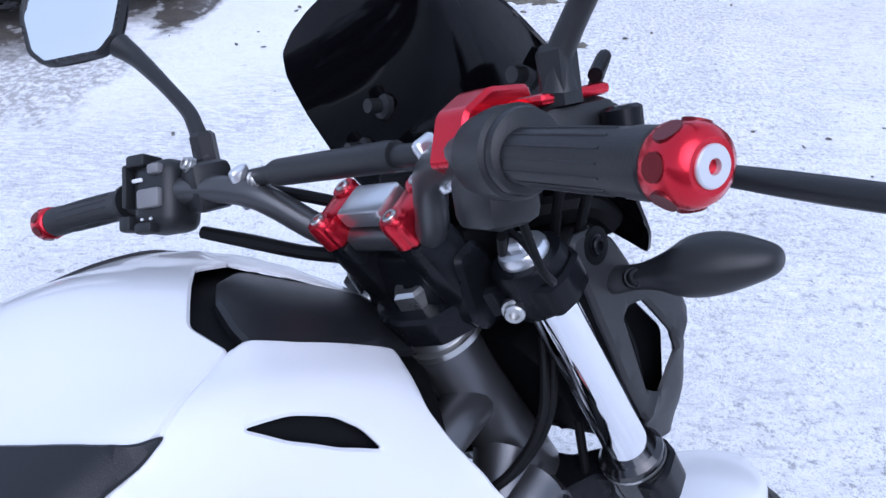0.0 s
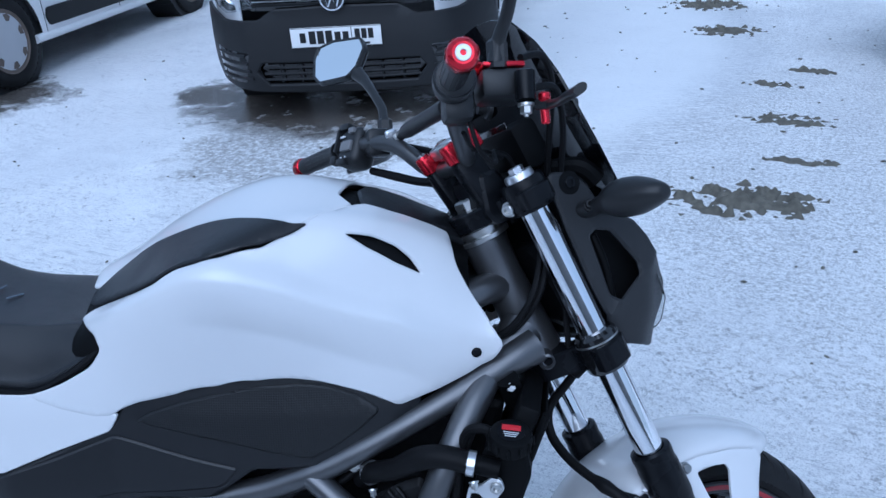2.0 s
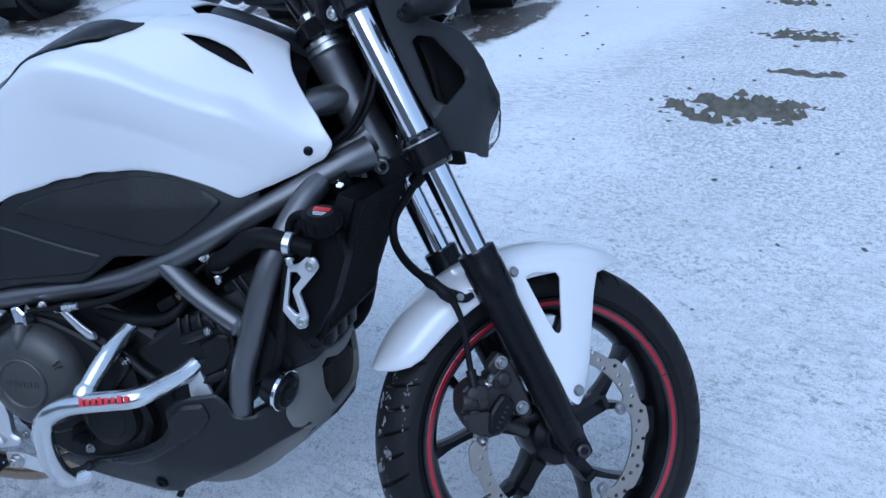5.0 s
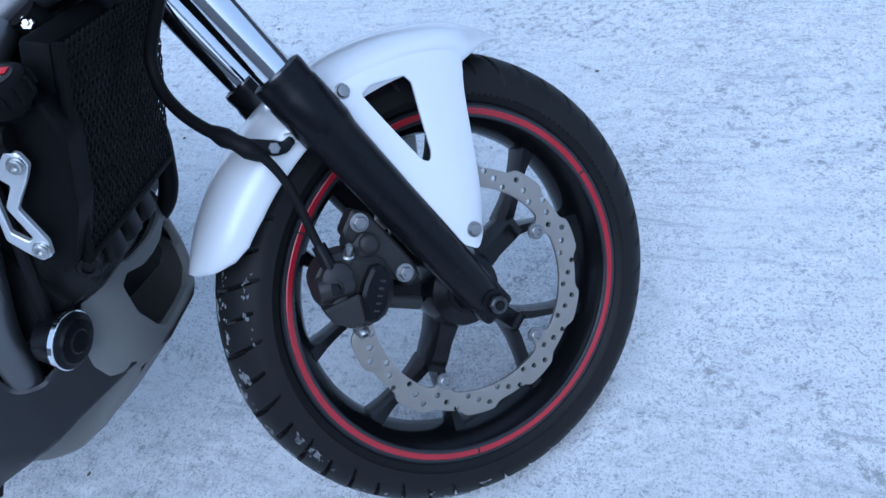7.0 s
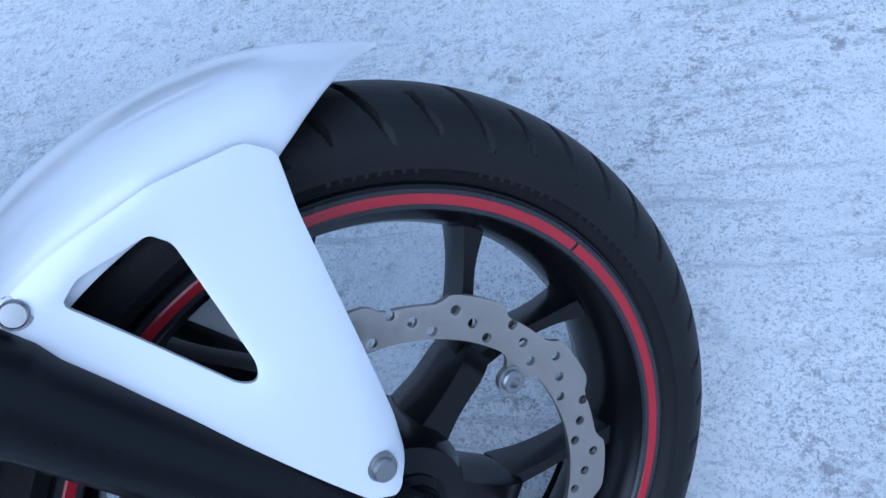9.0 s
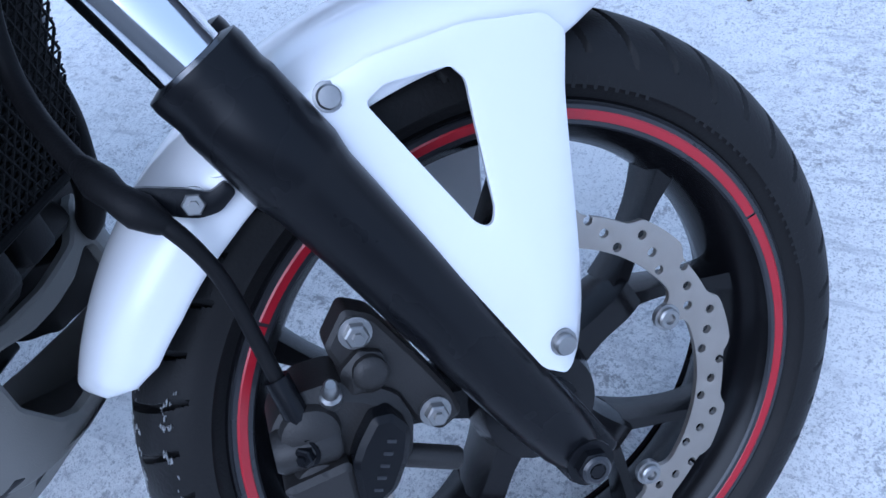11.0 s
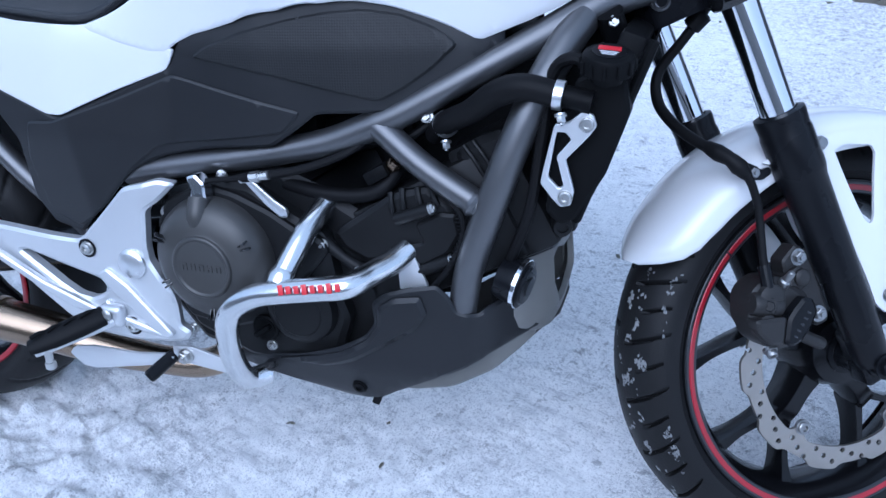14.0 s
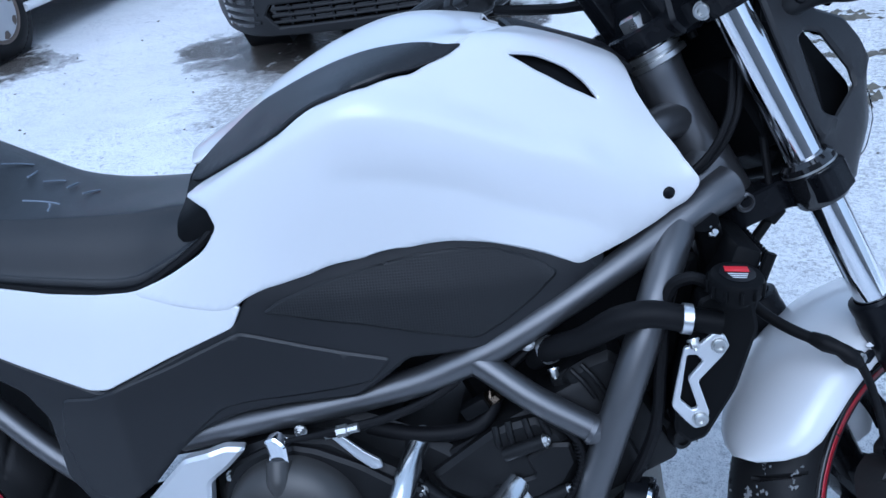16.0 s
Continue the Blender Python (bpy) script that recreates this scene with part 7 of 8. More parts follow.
piv = add("pivot_plate", shell(PIV, lambda x, z: (x, -0.205 + 0.10 * max(0, -x - 1.08) + 0.25 * max(0, x + 0.90), z), 0.016, [PIV_HOLE], 0.014, 0.005, 0.014, 2), M_ALU, bike, "silver cast footrest plate")
add("pivot_cap", lathe([(0, 0.0225), (0.004, 0.0225), (0.006, 0.020), (0.008, 0.016), (0.0085, 0)], (-0.9385, -0.205, 0.419), (0, -1, 0), 32), M_BRUSHED, piv)
for ridge in (RIDGE_DIAGONAL, RIDGE_LOWER, RIDGE_ARM):
    add("plate_ridge", plate(ridge, -0.2125, -0.203, (), 0.003, 0.02, 0.014, 1), M_ALU, piv)
for x, z in ((-1.013, 0.436), (-0.958, 0.317)):
    add("plate_recess", lathe([(0, 0.0145), (0.001, 0.0145), (0.0012, 0.0115), (-0.002, 0.011)], (x, -0.2055, z), (0, -1, 0), 20), M_SATIN, piv)
    add("plate_bolt", screw((x, -0.206, z), (0, -1, 0), 0.0085, 0.007), M_STEEL, piv)
peg = add("footrest", tube([(-0.985, -0.214, 0.330), (-1.012, -0.238, 0.320), (-1.042, -0.266, 0.310), (-1.068, -0.287, 0.301)], (0.013, 0.012, 0.011, 0.009), 14, 5, None, 0.7), M_ALU, bike, "folding footrest with a black rubber tread")
add("footrest_rubber", tube([(-0.992, -0.222, 0.338), (-1.018, -0.245, 0.329), (-1.046, -0.270, 0.319), (-1.072, -0.291, 0.309)], (0.016, 0.019, 0.018, 0.012), 14, 5, None, 0.6), M_RUBBER, peg, "black ridged rubber tread")
for k in range(4):
    add("tread_rib", tube([(-1.004 - 0.017 * k, -0.226 - 0.015 * k, 0.346 - 0.006 * k), (-1.010 - 0.017 * k, -0.236 - 0.015 * k, 0.347 - 0.006 * k), (-1.016 - 0.017 * k, -0.246 - 0.015 * k, 0.343 - 0.006 * k)], 0.003, 8, 3), M_RUBBER, peg)
add("footrest_bracket", block((0.040, 0.020, 0.034), Matrix.Translation((-0.985, -0.212, 0.335)), 0.008, 3), M_ALU, peg)
add("footrest_pin", lathe([(0, 0.007), (0.004, 0.009), (0.008, 0.0)], (-0.985, -0.224, 0.340), (0, -1, 0.1), 14), M_STEEL, peg)
add("bank_feeler", lathe([(0, 0.0055), (0.020, 0.0055), (0.021, 0.0075), (0.030, 0.0075), (0.033, 0.004), (0.033, 0)], (-1.052, -0.280, 0.304), (0, 0, -1), 14), M_STEEL, peg)
PEDAL_MOVE = Matrix.Translation((-0.022, 0.008, -0.020))
ped = add("brake_pedal", plate(((-1.045, 0.292), (-1.01, 0.298), (-0.93, 0.297), (-0.88, 0.303), (-0.865, 0.300), (-0.875, 0.288), (-0.92, 0.278), (-1.01, 0.260), (-1.035, 0.262), (-1.055, 0.28)), -0.226, -0.220, (), 0.001, 0.02, 0.012), M_ALU, bike, "silver rear brake pedal")
add("pedal_tip", lathe([(0, 0.010), (0.046, 0.010), (0.047, 0.0085), (0.045, 0.0065), (0.03, 0.006), (0.03, 0)], (-0.873, -0.215, 0.297), (-0.35, -0.9, -0.35), 20), M_SATIN, ped)
add("pedal_arm", plate(((-0.885, 0.303), (-0.85, 0.305), (-0.79, 0.290), (-0.775, 0.278), (-0.79, 0.268), (-0.86, 0.276), (-0.885, 0.285)), -0.200, -0.195, (), 0.001, 0.02, 0.01), M_ALU, ped)
ped.matrix_local = PEDAL_MOVE
add("pedal_bolt", nut((-0.862, -0.201, 0.290), (0, -1, 0), 0.009, 0.012), M_STEEL, ped)
# exhaust
ex = add("exhaust", tube([(-0.76, -0.02, 0.275), (-0.83, -0.06, 0.245), (-0.91, -0.10, 0.203), (-1.00, -0.11, 0.199), (-1.10, -0.12, 0.212), (-1.20, -0.135, 0.238), (-1.32, -0.150, 0.262), (-1.50, -0.165, 0.290), (-1.65, -0.17, 0.315)], (0.030, 0.029, 0.024, 0.024, 0.030, 0.034, 0.036, 0.042, 0.042), 24, 7), M_HEADER, bike, "heat-tinted steel exhaust pipe")
add("exhaust_clamp", lathe([(-0.005, 0.0365), (-0.005, 0.038), (0.005, 0.038), (0.005, 0.0365)], (-1.285, -0.146, 0.257), (-1, -0.12, 0.2), 28), M_HEADER, ex)
# swingarm, shock and rear wheel
add("swingarm", tube([(-0.95, -0.115, 0.42), (-1.10, -0.118, 0.400), (-1.30, -0.120, 0.360), (-1.525, -0.120, 0.315)], (0.036, 0.034, 0.030, 0.026), 16, 6, None, 0.75), M_SATIN, bike, "black swingarm")
add("swingarm", tube([(-0.95, 0.115, 0.42), (-1.30, 0.120, 0.360), (-1.525, 0.120, 0.315)], (0.036, 0.030, 0.026), 12, 6, None, 0.75), M_SATIN, bike)
add("chain_guard", plate(((-1.05, 0.47), (-1.30, 0.46), (-1.45, 0.44), (-1.45, 0.40), (-1.30, 0.395), (-1.05, 0.42)), 0.13, 0.136), M_BLACKP, bike)
add("rear_inner_fender", plate(((-1.12, 0.62), (-1.10, 0.46), (-1.18, 0.47), (-1.30, 0.58), (-1.45, 0.66), (-1.45, 0.72), (-1.25, 0.70)), -0.115, 0.115, (), 0.006, 0.04), M_BLACKP, bike, "black inner rear fender")
add("shock_reservoir", lathe([(-0.05, 0.022), (-0.048, 0.026), (0.05, 0.026), (0.052, 0.02)], (-1.075, -0.10, 0.500), (0.7, 0, -0.7), 18), M_SATIN, bike, "shock absorber behind the plate")
add("linkage_bolt", nut((-1.015, -0.14, 0.392), (0, -1, 0), 0.014, 0.014), M_STEEL, bike)
add("shift_rod", tube([(-1.12, -0.165, 0.42), (-1.06, -0.165, 0.40), (-1.02, -0.16, 0.385)], 0.008, 10), M_BRUSHED, bike)
REAR = Vector((-1.525, 0, 0.305))


def rear_groove(th, a):
    s = abs(a)
    ph = (th * 20 / (2 * math.pi) + (0.5 if a > 0 else 0) + 0.9 * s) % 1.0
    if s < 0.12 or s > 0.9:
        return 0.0
    return 0.0045 * max(0.0, min(1.0, (0.055 - abs(ph - 0.5)) / 0.02))


rw = add("rear_wheel", tyre_mesh(0.307, 0.160, 0.066, 0.226, 360, rear_groove, REAR), M_TYRE, bike, "black rear road tyre", 1.2)
rr = add("rim", lathe([(-0.060, 0.228), (-0.068, 0.232), (-0.070, 0.226), (-0.060, 0.213), (-0.03, 0.20), (0.03, 0.20), (0.060, 0.213), (0.070, 0.226), (0.068, 0.232), (0.06, 0.228), (0.03, 0.212), (-0.03, 0.212)], REAR, (0, 1, 0), 96, None, True), M_RIM, rw)
add("rim_tape", lathe([(-0.0702, 0.218), (-0.0722, 0.221), (-0.0722, 0.227), (-0.0702, 0.229)], REAR, (0, 1, 0), 96, None, True), M_REDTAPE, rr)
add("hub", lathe([(-0.07, 0), (-0.07, 0.04), (0.07, 0.05), (0.07, 0)], REAR, (0, 1, 0), 24), M_RIM, rw)
for k in range(5):
    a = radians(30 + 72 * k)
    c = Vector((math.cos(a), 0, math.sin(a)))
    add("spoke", tube([REAR + c * 0.04, REAR + c * 0.12, REAR + c * 0.205], (0.020, 0.014, 0.018), 10, 4), M_RIM, rr)
# side stand on the far side
add("side_stand", tube([(-0.80, 0.15, 0.28), (-0.86, 0.24, 0.17), (-0.90, 0.315, 0.082)], 0.011, 10, 4), M_SATIN, bike, "black side stand, down")
# pillion seat and tail
add("tail", plate(((-1.30, 0.80), (-1.42, 0.86), (-1.75, 0.95), (-1.78, 0.92), (-1.45, 0.76), (-1.30, 0.73)), -0.14, 0.14, (), 0.02, 0.05), M_WHITE, bike, "white tail cowl")
add("pillion_seat", block((0.34, 0.24, 0.07), Matrix.Translation((-1.50, 0, 0.955)) @ Matrix.Rotation(0.22, 4, "Y"), 0.025, 3), M_SEAT, bike, "black vinyl pillion seat")
# cables by the head tube
for k, (y, o) in enumerate(((-0.045, 0.0), (-0.05, 0.009))):
    add("frame_cable", tube([(-0.245 - o, -0.035, 0.93), (-0.255 - o, y - 0.01, 0.87), (-0.285 - o, y - 0.015, 0.82), (-0.335 - o, y - 0.012, 0.79), (-0.38, -0.05, 0.785)], 0.0048, 10, 8), M_RUBBER, bike, "black cable past the head tube")

# ---- parked vans ----
M_CARBLACK = material("car_black_plastic", (0.013, 0.0135, 0.015), 0.5, 0, 0, 0.2, 5, 0.2, 500, spec=0.3)
M_CARGLASS = material("dark_car_glass", (0.01, 0.012, 0.014), 0.05, 0, 0.3, 0.1, 2, 0, 300, None, 0.02)
M_HUB = material("silver_wheel_cover", (0.50, 0.51, 0.53), 0.42, 0.35, 0, 0.12, 9, 0.1, 300)
M_RUSTY = material("dirty_brown_steel", (0.15, 0.12, 0.10), 0.6, 0.3, 0, 0.3, 20, 0.3, 200)
M_TAIL = material("red_tail_lamp", (0.35, 0.008, 0.012), 0.12, 0, 0.5, 0.1, 9)
M_DARKCAR = material("dark_grey_car_paint", (0.03, 0.03, 0.034), 0.3, 0.2, 0.5, 0.1, 4)


def car_wheel(parent, x, y, s, r, style, w=0.19):
    """A road wheel: tyre, and a steel rim or a silver cover with seven openings."""
    at = (x, s * y, r)
    ax = (0, s, 0)
    tyre = part("wheel", lathe([(-w + 0.015, r * 0.66), (-w, r * 0.80), (-w + 0.012, r * 0.95), (-w + 0.03, r), (-0.03, r), (-0.012, r * 0.965), (-0.003, r * 0.88), (0.0, r * 0.78), (-0.008, r * 0.665), (-0.03, r * 0.64)], at, ax, 56), M_TYRE, parent, "black winter tyre on its wheel")
    for k in range(44):
        a = 2 * math.pi * k / 44
        c = Vector(at) + Vector((math.cos(a) * (r - 0.002), -s * w / 2, math.sin(a) * (r - 0.002)))
        part("tread_block", block((0.012, w * 0.86, 0.026), Matrix.Translation(c) @ Matrix.Rotation(-a, 4, "Y"), 0.003, 1), M_TYRE, tyre)
    part("rim", lathe([(-0.10, 0.0), (-0.10, r * 0.3), (-0.085, r * 0.58), (-0.03, r * 0.62), (-0.004, r * 0.655), (0.001, r * 0.675), (-0.006, r * 0.685)], at, ax, 40), M_HUB if style != "cover" else M_RUSTY, tyre)
    if style == "cover":
        rim_o = [(r * 0.66 * math.cos(a), r * 0.66 * math.sin(a)) for a in (2 * math.pi * k / 48 for k in range(48))]
        holes = []
        for k in range(7):
            a = 2 * math.pi * k / 7 + 0.3
            holes.append([(r * q * math.cos(a + d), r * q * math.sin(a + d)) for q, d in ((0.44, -0.12), (0.57, -0.20), (0.59, 0.0), (0.57, 0.20), (0.44, 0.12))])
        part("wheel_cover", shell(rim_o, lambda u, v: (x + u, s * (y + 0.012 - 0.5 * (u * u + v * v)), r + v), 0.004, holes, 0.03, 0.003, 0.03, 1, ax), M_HUB, tyre, "silver seven-spoke wheel cover")
    else:
        part("hub_cap", lathe([(-0.08, r * 0.30), (-0.05, r * 0.28), (-0.02, r * 0.20), (-0.015, 0)], at, ax, 28), M_HUB, tyre)
        for k in range(10):
            a = 2 * math.pi * k / 10
            part("rim_slot", lathe([(0, 0.018), (0.002, 0.016), (0.002, 0)], Vector(at) + Vector((math.cos(a) * r * 0.47, -s * 0.088, math.sin(a) * r * 0.47)), ax, 10), M_CARBLACK, tyre)


def arch(cx, r, z0, n=10):
    """Points over a wheel opening, from front to back."""
    return [(cx + r * math.cos(a), 0.0 + max(z0, r * math.sin(a) * 1.0 + 0.02)) for a in (math.pi * k / n for k in range(n + 1))]


def van_side(x, z, half, front, rear, nose, tail):
    """Half width of the body: rounded in at the nose and the tail, drawn in below and above the waist."""
    w = half - 0.05 * max(0.0, 0.55 - z) ** 1.3 - 0.10 * max(0.0, z - 0.95) ** 1.5
    if x > front - nose:
        w -= 0.45 * ((x - front + nose) / nose) ** 2.6 * nose
    if x < rear + tail:
        w -= 0.5 * ((rear + tail - x) / tail) ** 2.4 * tail
    return w


def van_body(root, half, front, rear, base, radius, height, paint, nose, tail, black_to):
    """Sides with wheel openings, bonnet, cabin, floor and wheel housings. x = 0 at the front axle, -base at the rear one."""
    ar = radius + 0.055
    f_arch = [(0 + ar * math.cos(a), radius + ar * math.sin(a)) for a in (math.pi * k / 14 for k in range(15))]
    r_arch = [(-base + ar * math.cos(a), radius + ar * math.sin(a)) for a in (math.pi * k / 14 for k in range(15))]
    low = 0.24
    edge = [(front - 0.02, low + 0.1)] + [(f_arch[0][0], low)] + f_arch + [(f_arch[-1][0], low), (r_arch[0][0], low)] + r_arch + [(r_arch[-1][0], low), (rear + 0.04, low + 0.06), (rear, 0.6), (rear, 1.25), (rear + 0.06, height - 0.12), (-1.0, height - 0.10), (-0.25, height - 0.2), (0.30, 1.12), (front - 0.18, 0.98), (front, 0.80)]
    for s in (-1, 1):
        bm = shell(edge, lambda x, z: (x, s * van_side(x, z, half, front, rear, nose, tail), z), 0.01, (), 0.09, 0.004, 0.06, 1, (0, s, 0))
        part("body_side", bm, paint, root)
        for c in (0.0, -base):
            part("wheel_housing", lathe([(0, ar + 0.01), (-0.28, ar + 0.01), (-0.28, 0)], (c, s * (half - 0.05), radius), (0, s, 0), 28), M_CARBLACK, root)
    hood = [(front - 0.02, -half * 0.62), (front - 0.10, -half * 0.86), (0.30, -half * 0.93), (0.15, -half * 0.90), (0.15, half * 0.90), (0.30, half * 0.93), (front - 0.10, half * 0.86), (front - 0.02, half * 0.62), (front + 0.0, 0)]
    part("bonnet", shell(hood, lambda x, y: (x, y, 1.13 - 0.30 * max(0, (x - 0.2) / front) ** 1.6 - 0.10 * (y / half) ** 4 + 0.01), 0.01, (), 0.08, 0.006, 0.05, 1, (0, 0, 1)), paint, root)
    part("windscreen", shell([(0.22, -half * 0.86), (-0.45, -half * 0.76), (-0.45, half * 0.76), (0.22, half * 0.86)], lambda x, y: (x - 0.1 * (y / half) ** 2, y, 1.13 + (0.22 - x) * 0.95), 0.006, (), 0.1, 0.004, 0.06, 1, (1, 0, 1)), M_CARGLASS, root)
    part("roof", shell([(-0.40, -half * 0.80), (rear + 0.05, -half * 0.82), (rear + 0.05, half * 0.82), (-0.40, half * 0.80)], lambda x, y: (x, y, height - 0.06 * (y / half) ** 2 - 0.02 * max(0, x + 1.2)), 0.02, (), 0.12, 0.006, 0.08, 1, (0, 0, 1)), paint, root)
    part("back_panel", shell([(-half * 0.80, 0.30), (half * 0.80, 0.30), (half * 0.86, 0.9), (half * 0.78, height - 0.1), (-half * 0.78, height - 0.1), (-half * 0.86, 0.9)], lambda y, z: (rear + 0.02 + 0.10 * (y / half) ** 4, y, z), 0.02, (), 0.1, 0.006, 0.06, 1, (-1, 0, 0)), paint, root)
    part("underbody", block((front - rear - 0.35, half * 1.7, 0.10), Matrix.Translation(((front + rear) / 2, 0, 0.30)), 0.02), M_CARBLACK, root)


def build_front_van():
    root = new("delivery_van")
    root.matrix_world = pose(-2.443, 4.508, -0.018, 0, 0, -68.3)
    tagged(root, "white delivery van with a black front bumper, parked on wet snow", "van")
    half, front, rear, base, r = 0.893, 0.86, -3.54, 2.68, 0.318
    van_body(root, half, front, rear, base, r, 1.82, M_CARWHITE, 0.75, 0.3, 0.6)

    def wrap(y, z, off=0.0):
        """The bumper's face: bowed in plan, fuller low down."""
        t = abs(y) / half
        x = front + 0.055 - 0.09 * t ** 2 - 2.3 * max(0, t - 0.60) ** 2 + 0.03 * math.sin(min(1, max(0, (z - 0.2) / 0.45)) * math.pi) - 0.05 * max(0, 0.32 - z)
        return (x + off, y, z)

    half_line = ((0.0, 0.700), (0.36, 0.690), (0.46, 0.635), (0.70, 0.640), (0.885, 0.700), (0.900, 0.50), (0.885, 0.34), (0.80, 0.250), (0.5, 0.215), (0.0, 0.205))
    bump = [*half_line, *[(-y, z) for y, z in half_line[::-1][1:-1]]]
    mouth = [(-0.46, 0.395), (0.46, 0.395), (0.50, 0.34), (0.44, 0.265), (-0.44, 0.265), (-0.50, 0.34)]
    bumper = part("front_bumper", shell(bump, wrap, 0.02, [mouth], 0.05, 0.008, 0.04, 2, (1, 0, 0)), M_CARBLACK, root, "unpainted black front bumper")
    for s in (-1, 1):
        part("bumper_corner", shell([(0.46, 0.29), (0.485, 0.30), (0.50, 0.60), (0.47, 0.655), (0.41, 0.66), (0.39, 0.50), (0.42, 0.30)], lambda x, z: (x, s * (half + 0.004 - 1.5 * max(0, x - 0.40) ** 2), z), 0.02, (), 0.05, 0.006, 0.03, 1, (0, s, 0)), M_CARBLACK, bumper)
        for k in range(4):
            z = 0.44 - 0.045 * k
            part("corner_slat", tube([wrap(s * (0.56 - 0.01 * k), z, 0.004), wrap(s * 0.66, z + 0.005, 0.006), wrap(s * 0.76, z + 0.01, 0.004)], 0.009, 8, 4), M_CARBLACK, bumper)
        part("corner_recess", shell([(s * 0.53, 0.46), (s * 0.79, 0.475), (s * 0.77, 0.28), (s * 0.58, 0.28)], lambda y, z: wrap(y, z, 0.001), 0.004, (), 0.05, 0.001, 0.03, 1, (1, 0, 0)), M_GLOSSBLK, bumper)
    part("mouth_back", shell([(-0.5, 0.40), (0.5, 0.40), (0.48, 0.26), (-0.48, 0.26)], lambda y, z: wrap(y, z, -0.05), 0.01, (), 0.08, 0.002, 0.05, 1, (1, 0, 0)), M_GLOSSBLK, bumper)
    for k in range(3):
        part("mouth_slat", tube([wrap(-0.46, 0.295 + 0.036 * k, -0.015), wrap(-0.2, 0.295 + 0.036 * k, -0.012), wrap(0.2, 0.295 + 0.036 * k, -0.012), wrap(0.46, 0.295 + 0.036 * k, -0.015)], 0.008, 8, 4), M_CARBLACK, bumper)
    for k in range(7):
        part("mouth_rib", tube([wrap(-0.36 + 0.12 * k, 0.275, -0.02), wrap(-0.36 + 0.12 * k, 0.385, -0.02)], 0.006, 6, 2), M_CARBLACK, bumper)
    grille = part("grille", shell([(-0.50, 0.835), (0.50, 0.835), (0.46, 0.70), (0.36, 0.685), (-0.36, 0.685), (-0.46, 0.70)], lambda y, z: wrap(y, 0.7, -0.035), 0.02, (), 0.06, 0.004, 0.04, 1, (1, 0, 0)), M_GLOSSBLK, root, "black slatted grille with a bright strip")
    for k in range(4):
        z = 0.822 - 0.036 * k
        part("slat", tube([Vector((wrap(y, 0.7)[0] - 0.012, y, z)) for y in (-0.48, -0.25, 0, 0.25, 0.48)], 0.010, 8, 4, None, 0.6), M_CARBLACK, grille)
    part("chrome_strip", tube([Vector((wrap(y, 0.7)[0] + 0.001, y, 0.735)) for y in (-0.47, -0.25, 0, 0.25, 0.47)], 0.008, 8, 5, None, 0.6), M_CHROME, grille, "chrome strip")
    lip = ((0.0, 0.838), (0.46, 0.838), (0.54, 0.862), (0.66, 0.905), (0.60, 0.985), (0.0, 1.0))
    part("bonnet_lip", shell([*lip, *[(-y, z) for y, z in lip[::-1][1:-1]]], lambda y, z: (wrap(y, 0.7)[0] - 0.022 - 0.55 * max(0, z - 0.84), y, z), 0.012, (), 0.06, 0.006, 0.04, 1, (1, 0, 0)), M_CARWHITE, root)
    c = Vector((wrap(0, 0.7)[0] + 0.012, 0, 0.745))
    badge = part("badge", lathe([(0, 0.072), (0.008, 0.072), (0.012, 0.068), (0.010, 0.062), (0.004, 0.060), (0.004, 0)], c, (1, 0, 0), 40), M_GLOSSBLK, root, "round chrome maker's badge")
    part("badge_ring", lathe([(0.006, 0.073), (0.013, 0.071), (0.013, 0.063), (0.006, 0.061)], c, (1, 0, 0), 40, None, True), M_CHROME, badge)
    for y0, z0, y1, z1 in ((-0.030, 0.05, 0.0, 0.006), (0.030, 0.05, 0.0, 0.006), (-0.052, 0.028, -0.024, -0.048), (0.052, 0.028, 0.024, -0.048), (0.0, 0.006, -0.024, -0.048), (0.0, 0.006, 0.024, -0.048)):
        part("badge_bar", tube([c + Vector((0.010, y0, z0)), c + Vector((0.010, y1, z1))], 0.005, 6, 2), M_CHROME, badge)
    plate_ob = part("number_plate", block((0.008, 0.52, 0.112), Matrix.Translation((wrap(0, 0.55)[0] + 0.012, 0, 0.535)), 0.003), M_PRINT2, root, "white number plate with black bars")
    for k, (y, w, h) in enumerate(((-0.19, 0.034, 0.055), (-0.135, 0.038, 0.072), (-0.087, 0.038, 0.072), (-0.039, 0.038, 0.072), (0.012, 0.034, 0.055), (0.058, 0.034, 0.055), (0.125, 0.030, 0.055), (0.163, 0.030, 0.055), (0.201, 0.030, 0.055))):
        part("plate_bar", block((0.002, w, h), Matrix.Translation((wrap(0, 0.55)[0] + 0.0172, y, 0.535 if k < 6 else 0.547)), 0.0005), M_CARBLACK, plate_ob)
    for sz, at in (((0.002, 0.004, 0.104), (0.092, 0.535)), ((0.002, 0.075, 0.012), (0.155, 0.494)), ((0.002, 0.51, 0.003), (0.0, 0.588)), ((0.002, 0.51, 0.003), (0.0, 0.482))):
        part("plate_line", block(sz, Matrix.Translation((wrap(0, 0.55)[0] + 0.0172, *at)), 0.0005), M_CARBLACK, plate_ob)
    for s in (-1, 1):
        outline = [(s * 0.47, 0.70), (s * 0.66, 0.675), (s * 0.83, 0.74), (s * 0.875, 0.82), (s * 0.86, 0.93), (s * 0.80, 0.925), (s * 0.62, 0.855), (s * 0.53, 0.835)]

        def lamp_at(y, z, off=0.0):
            t = abs(y) / half
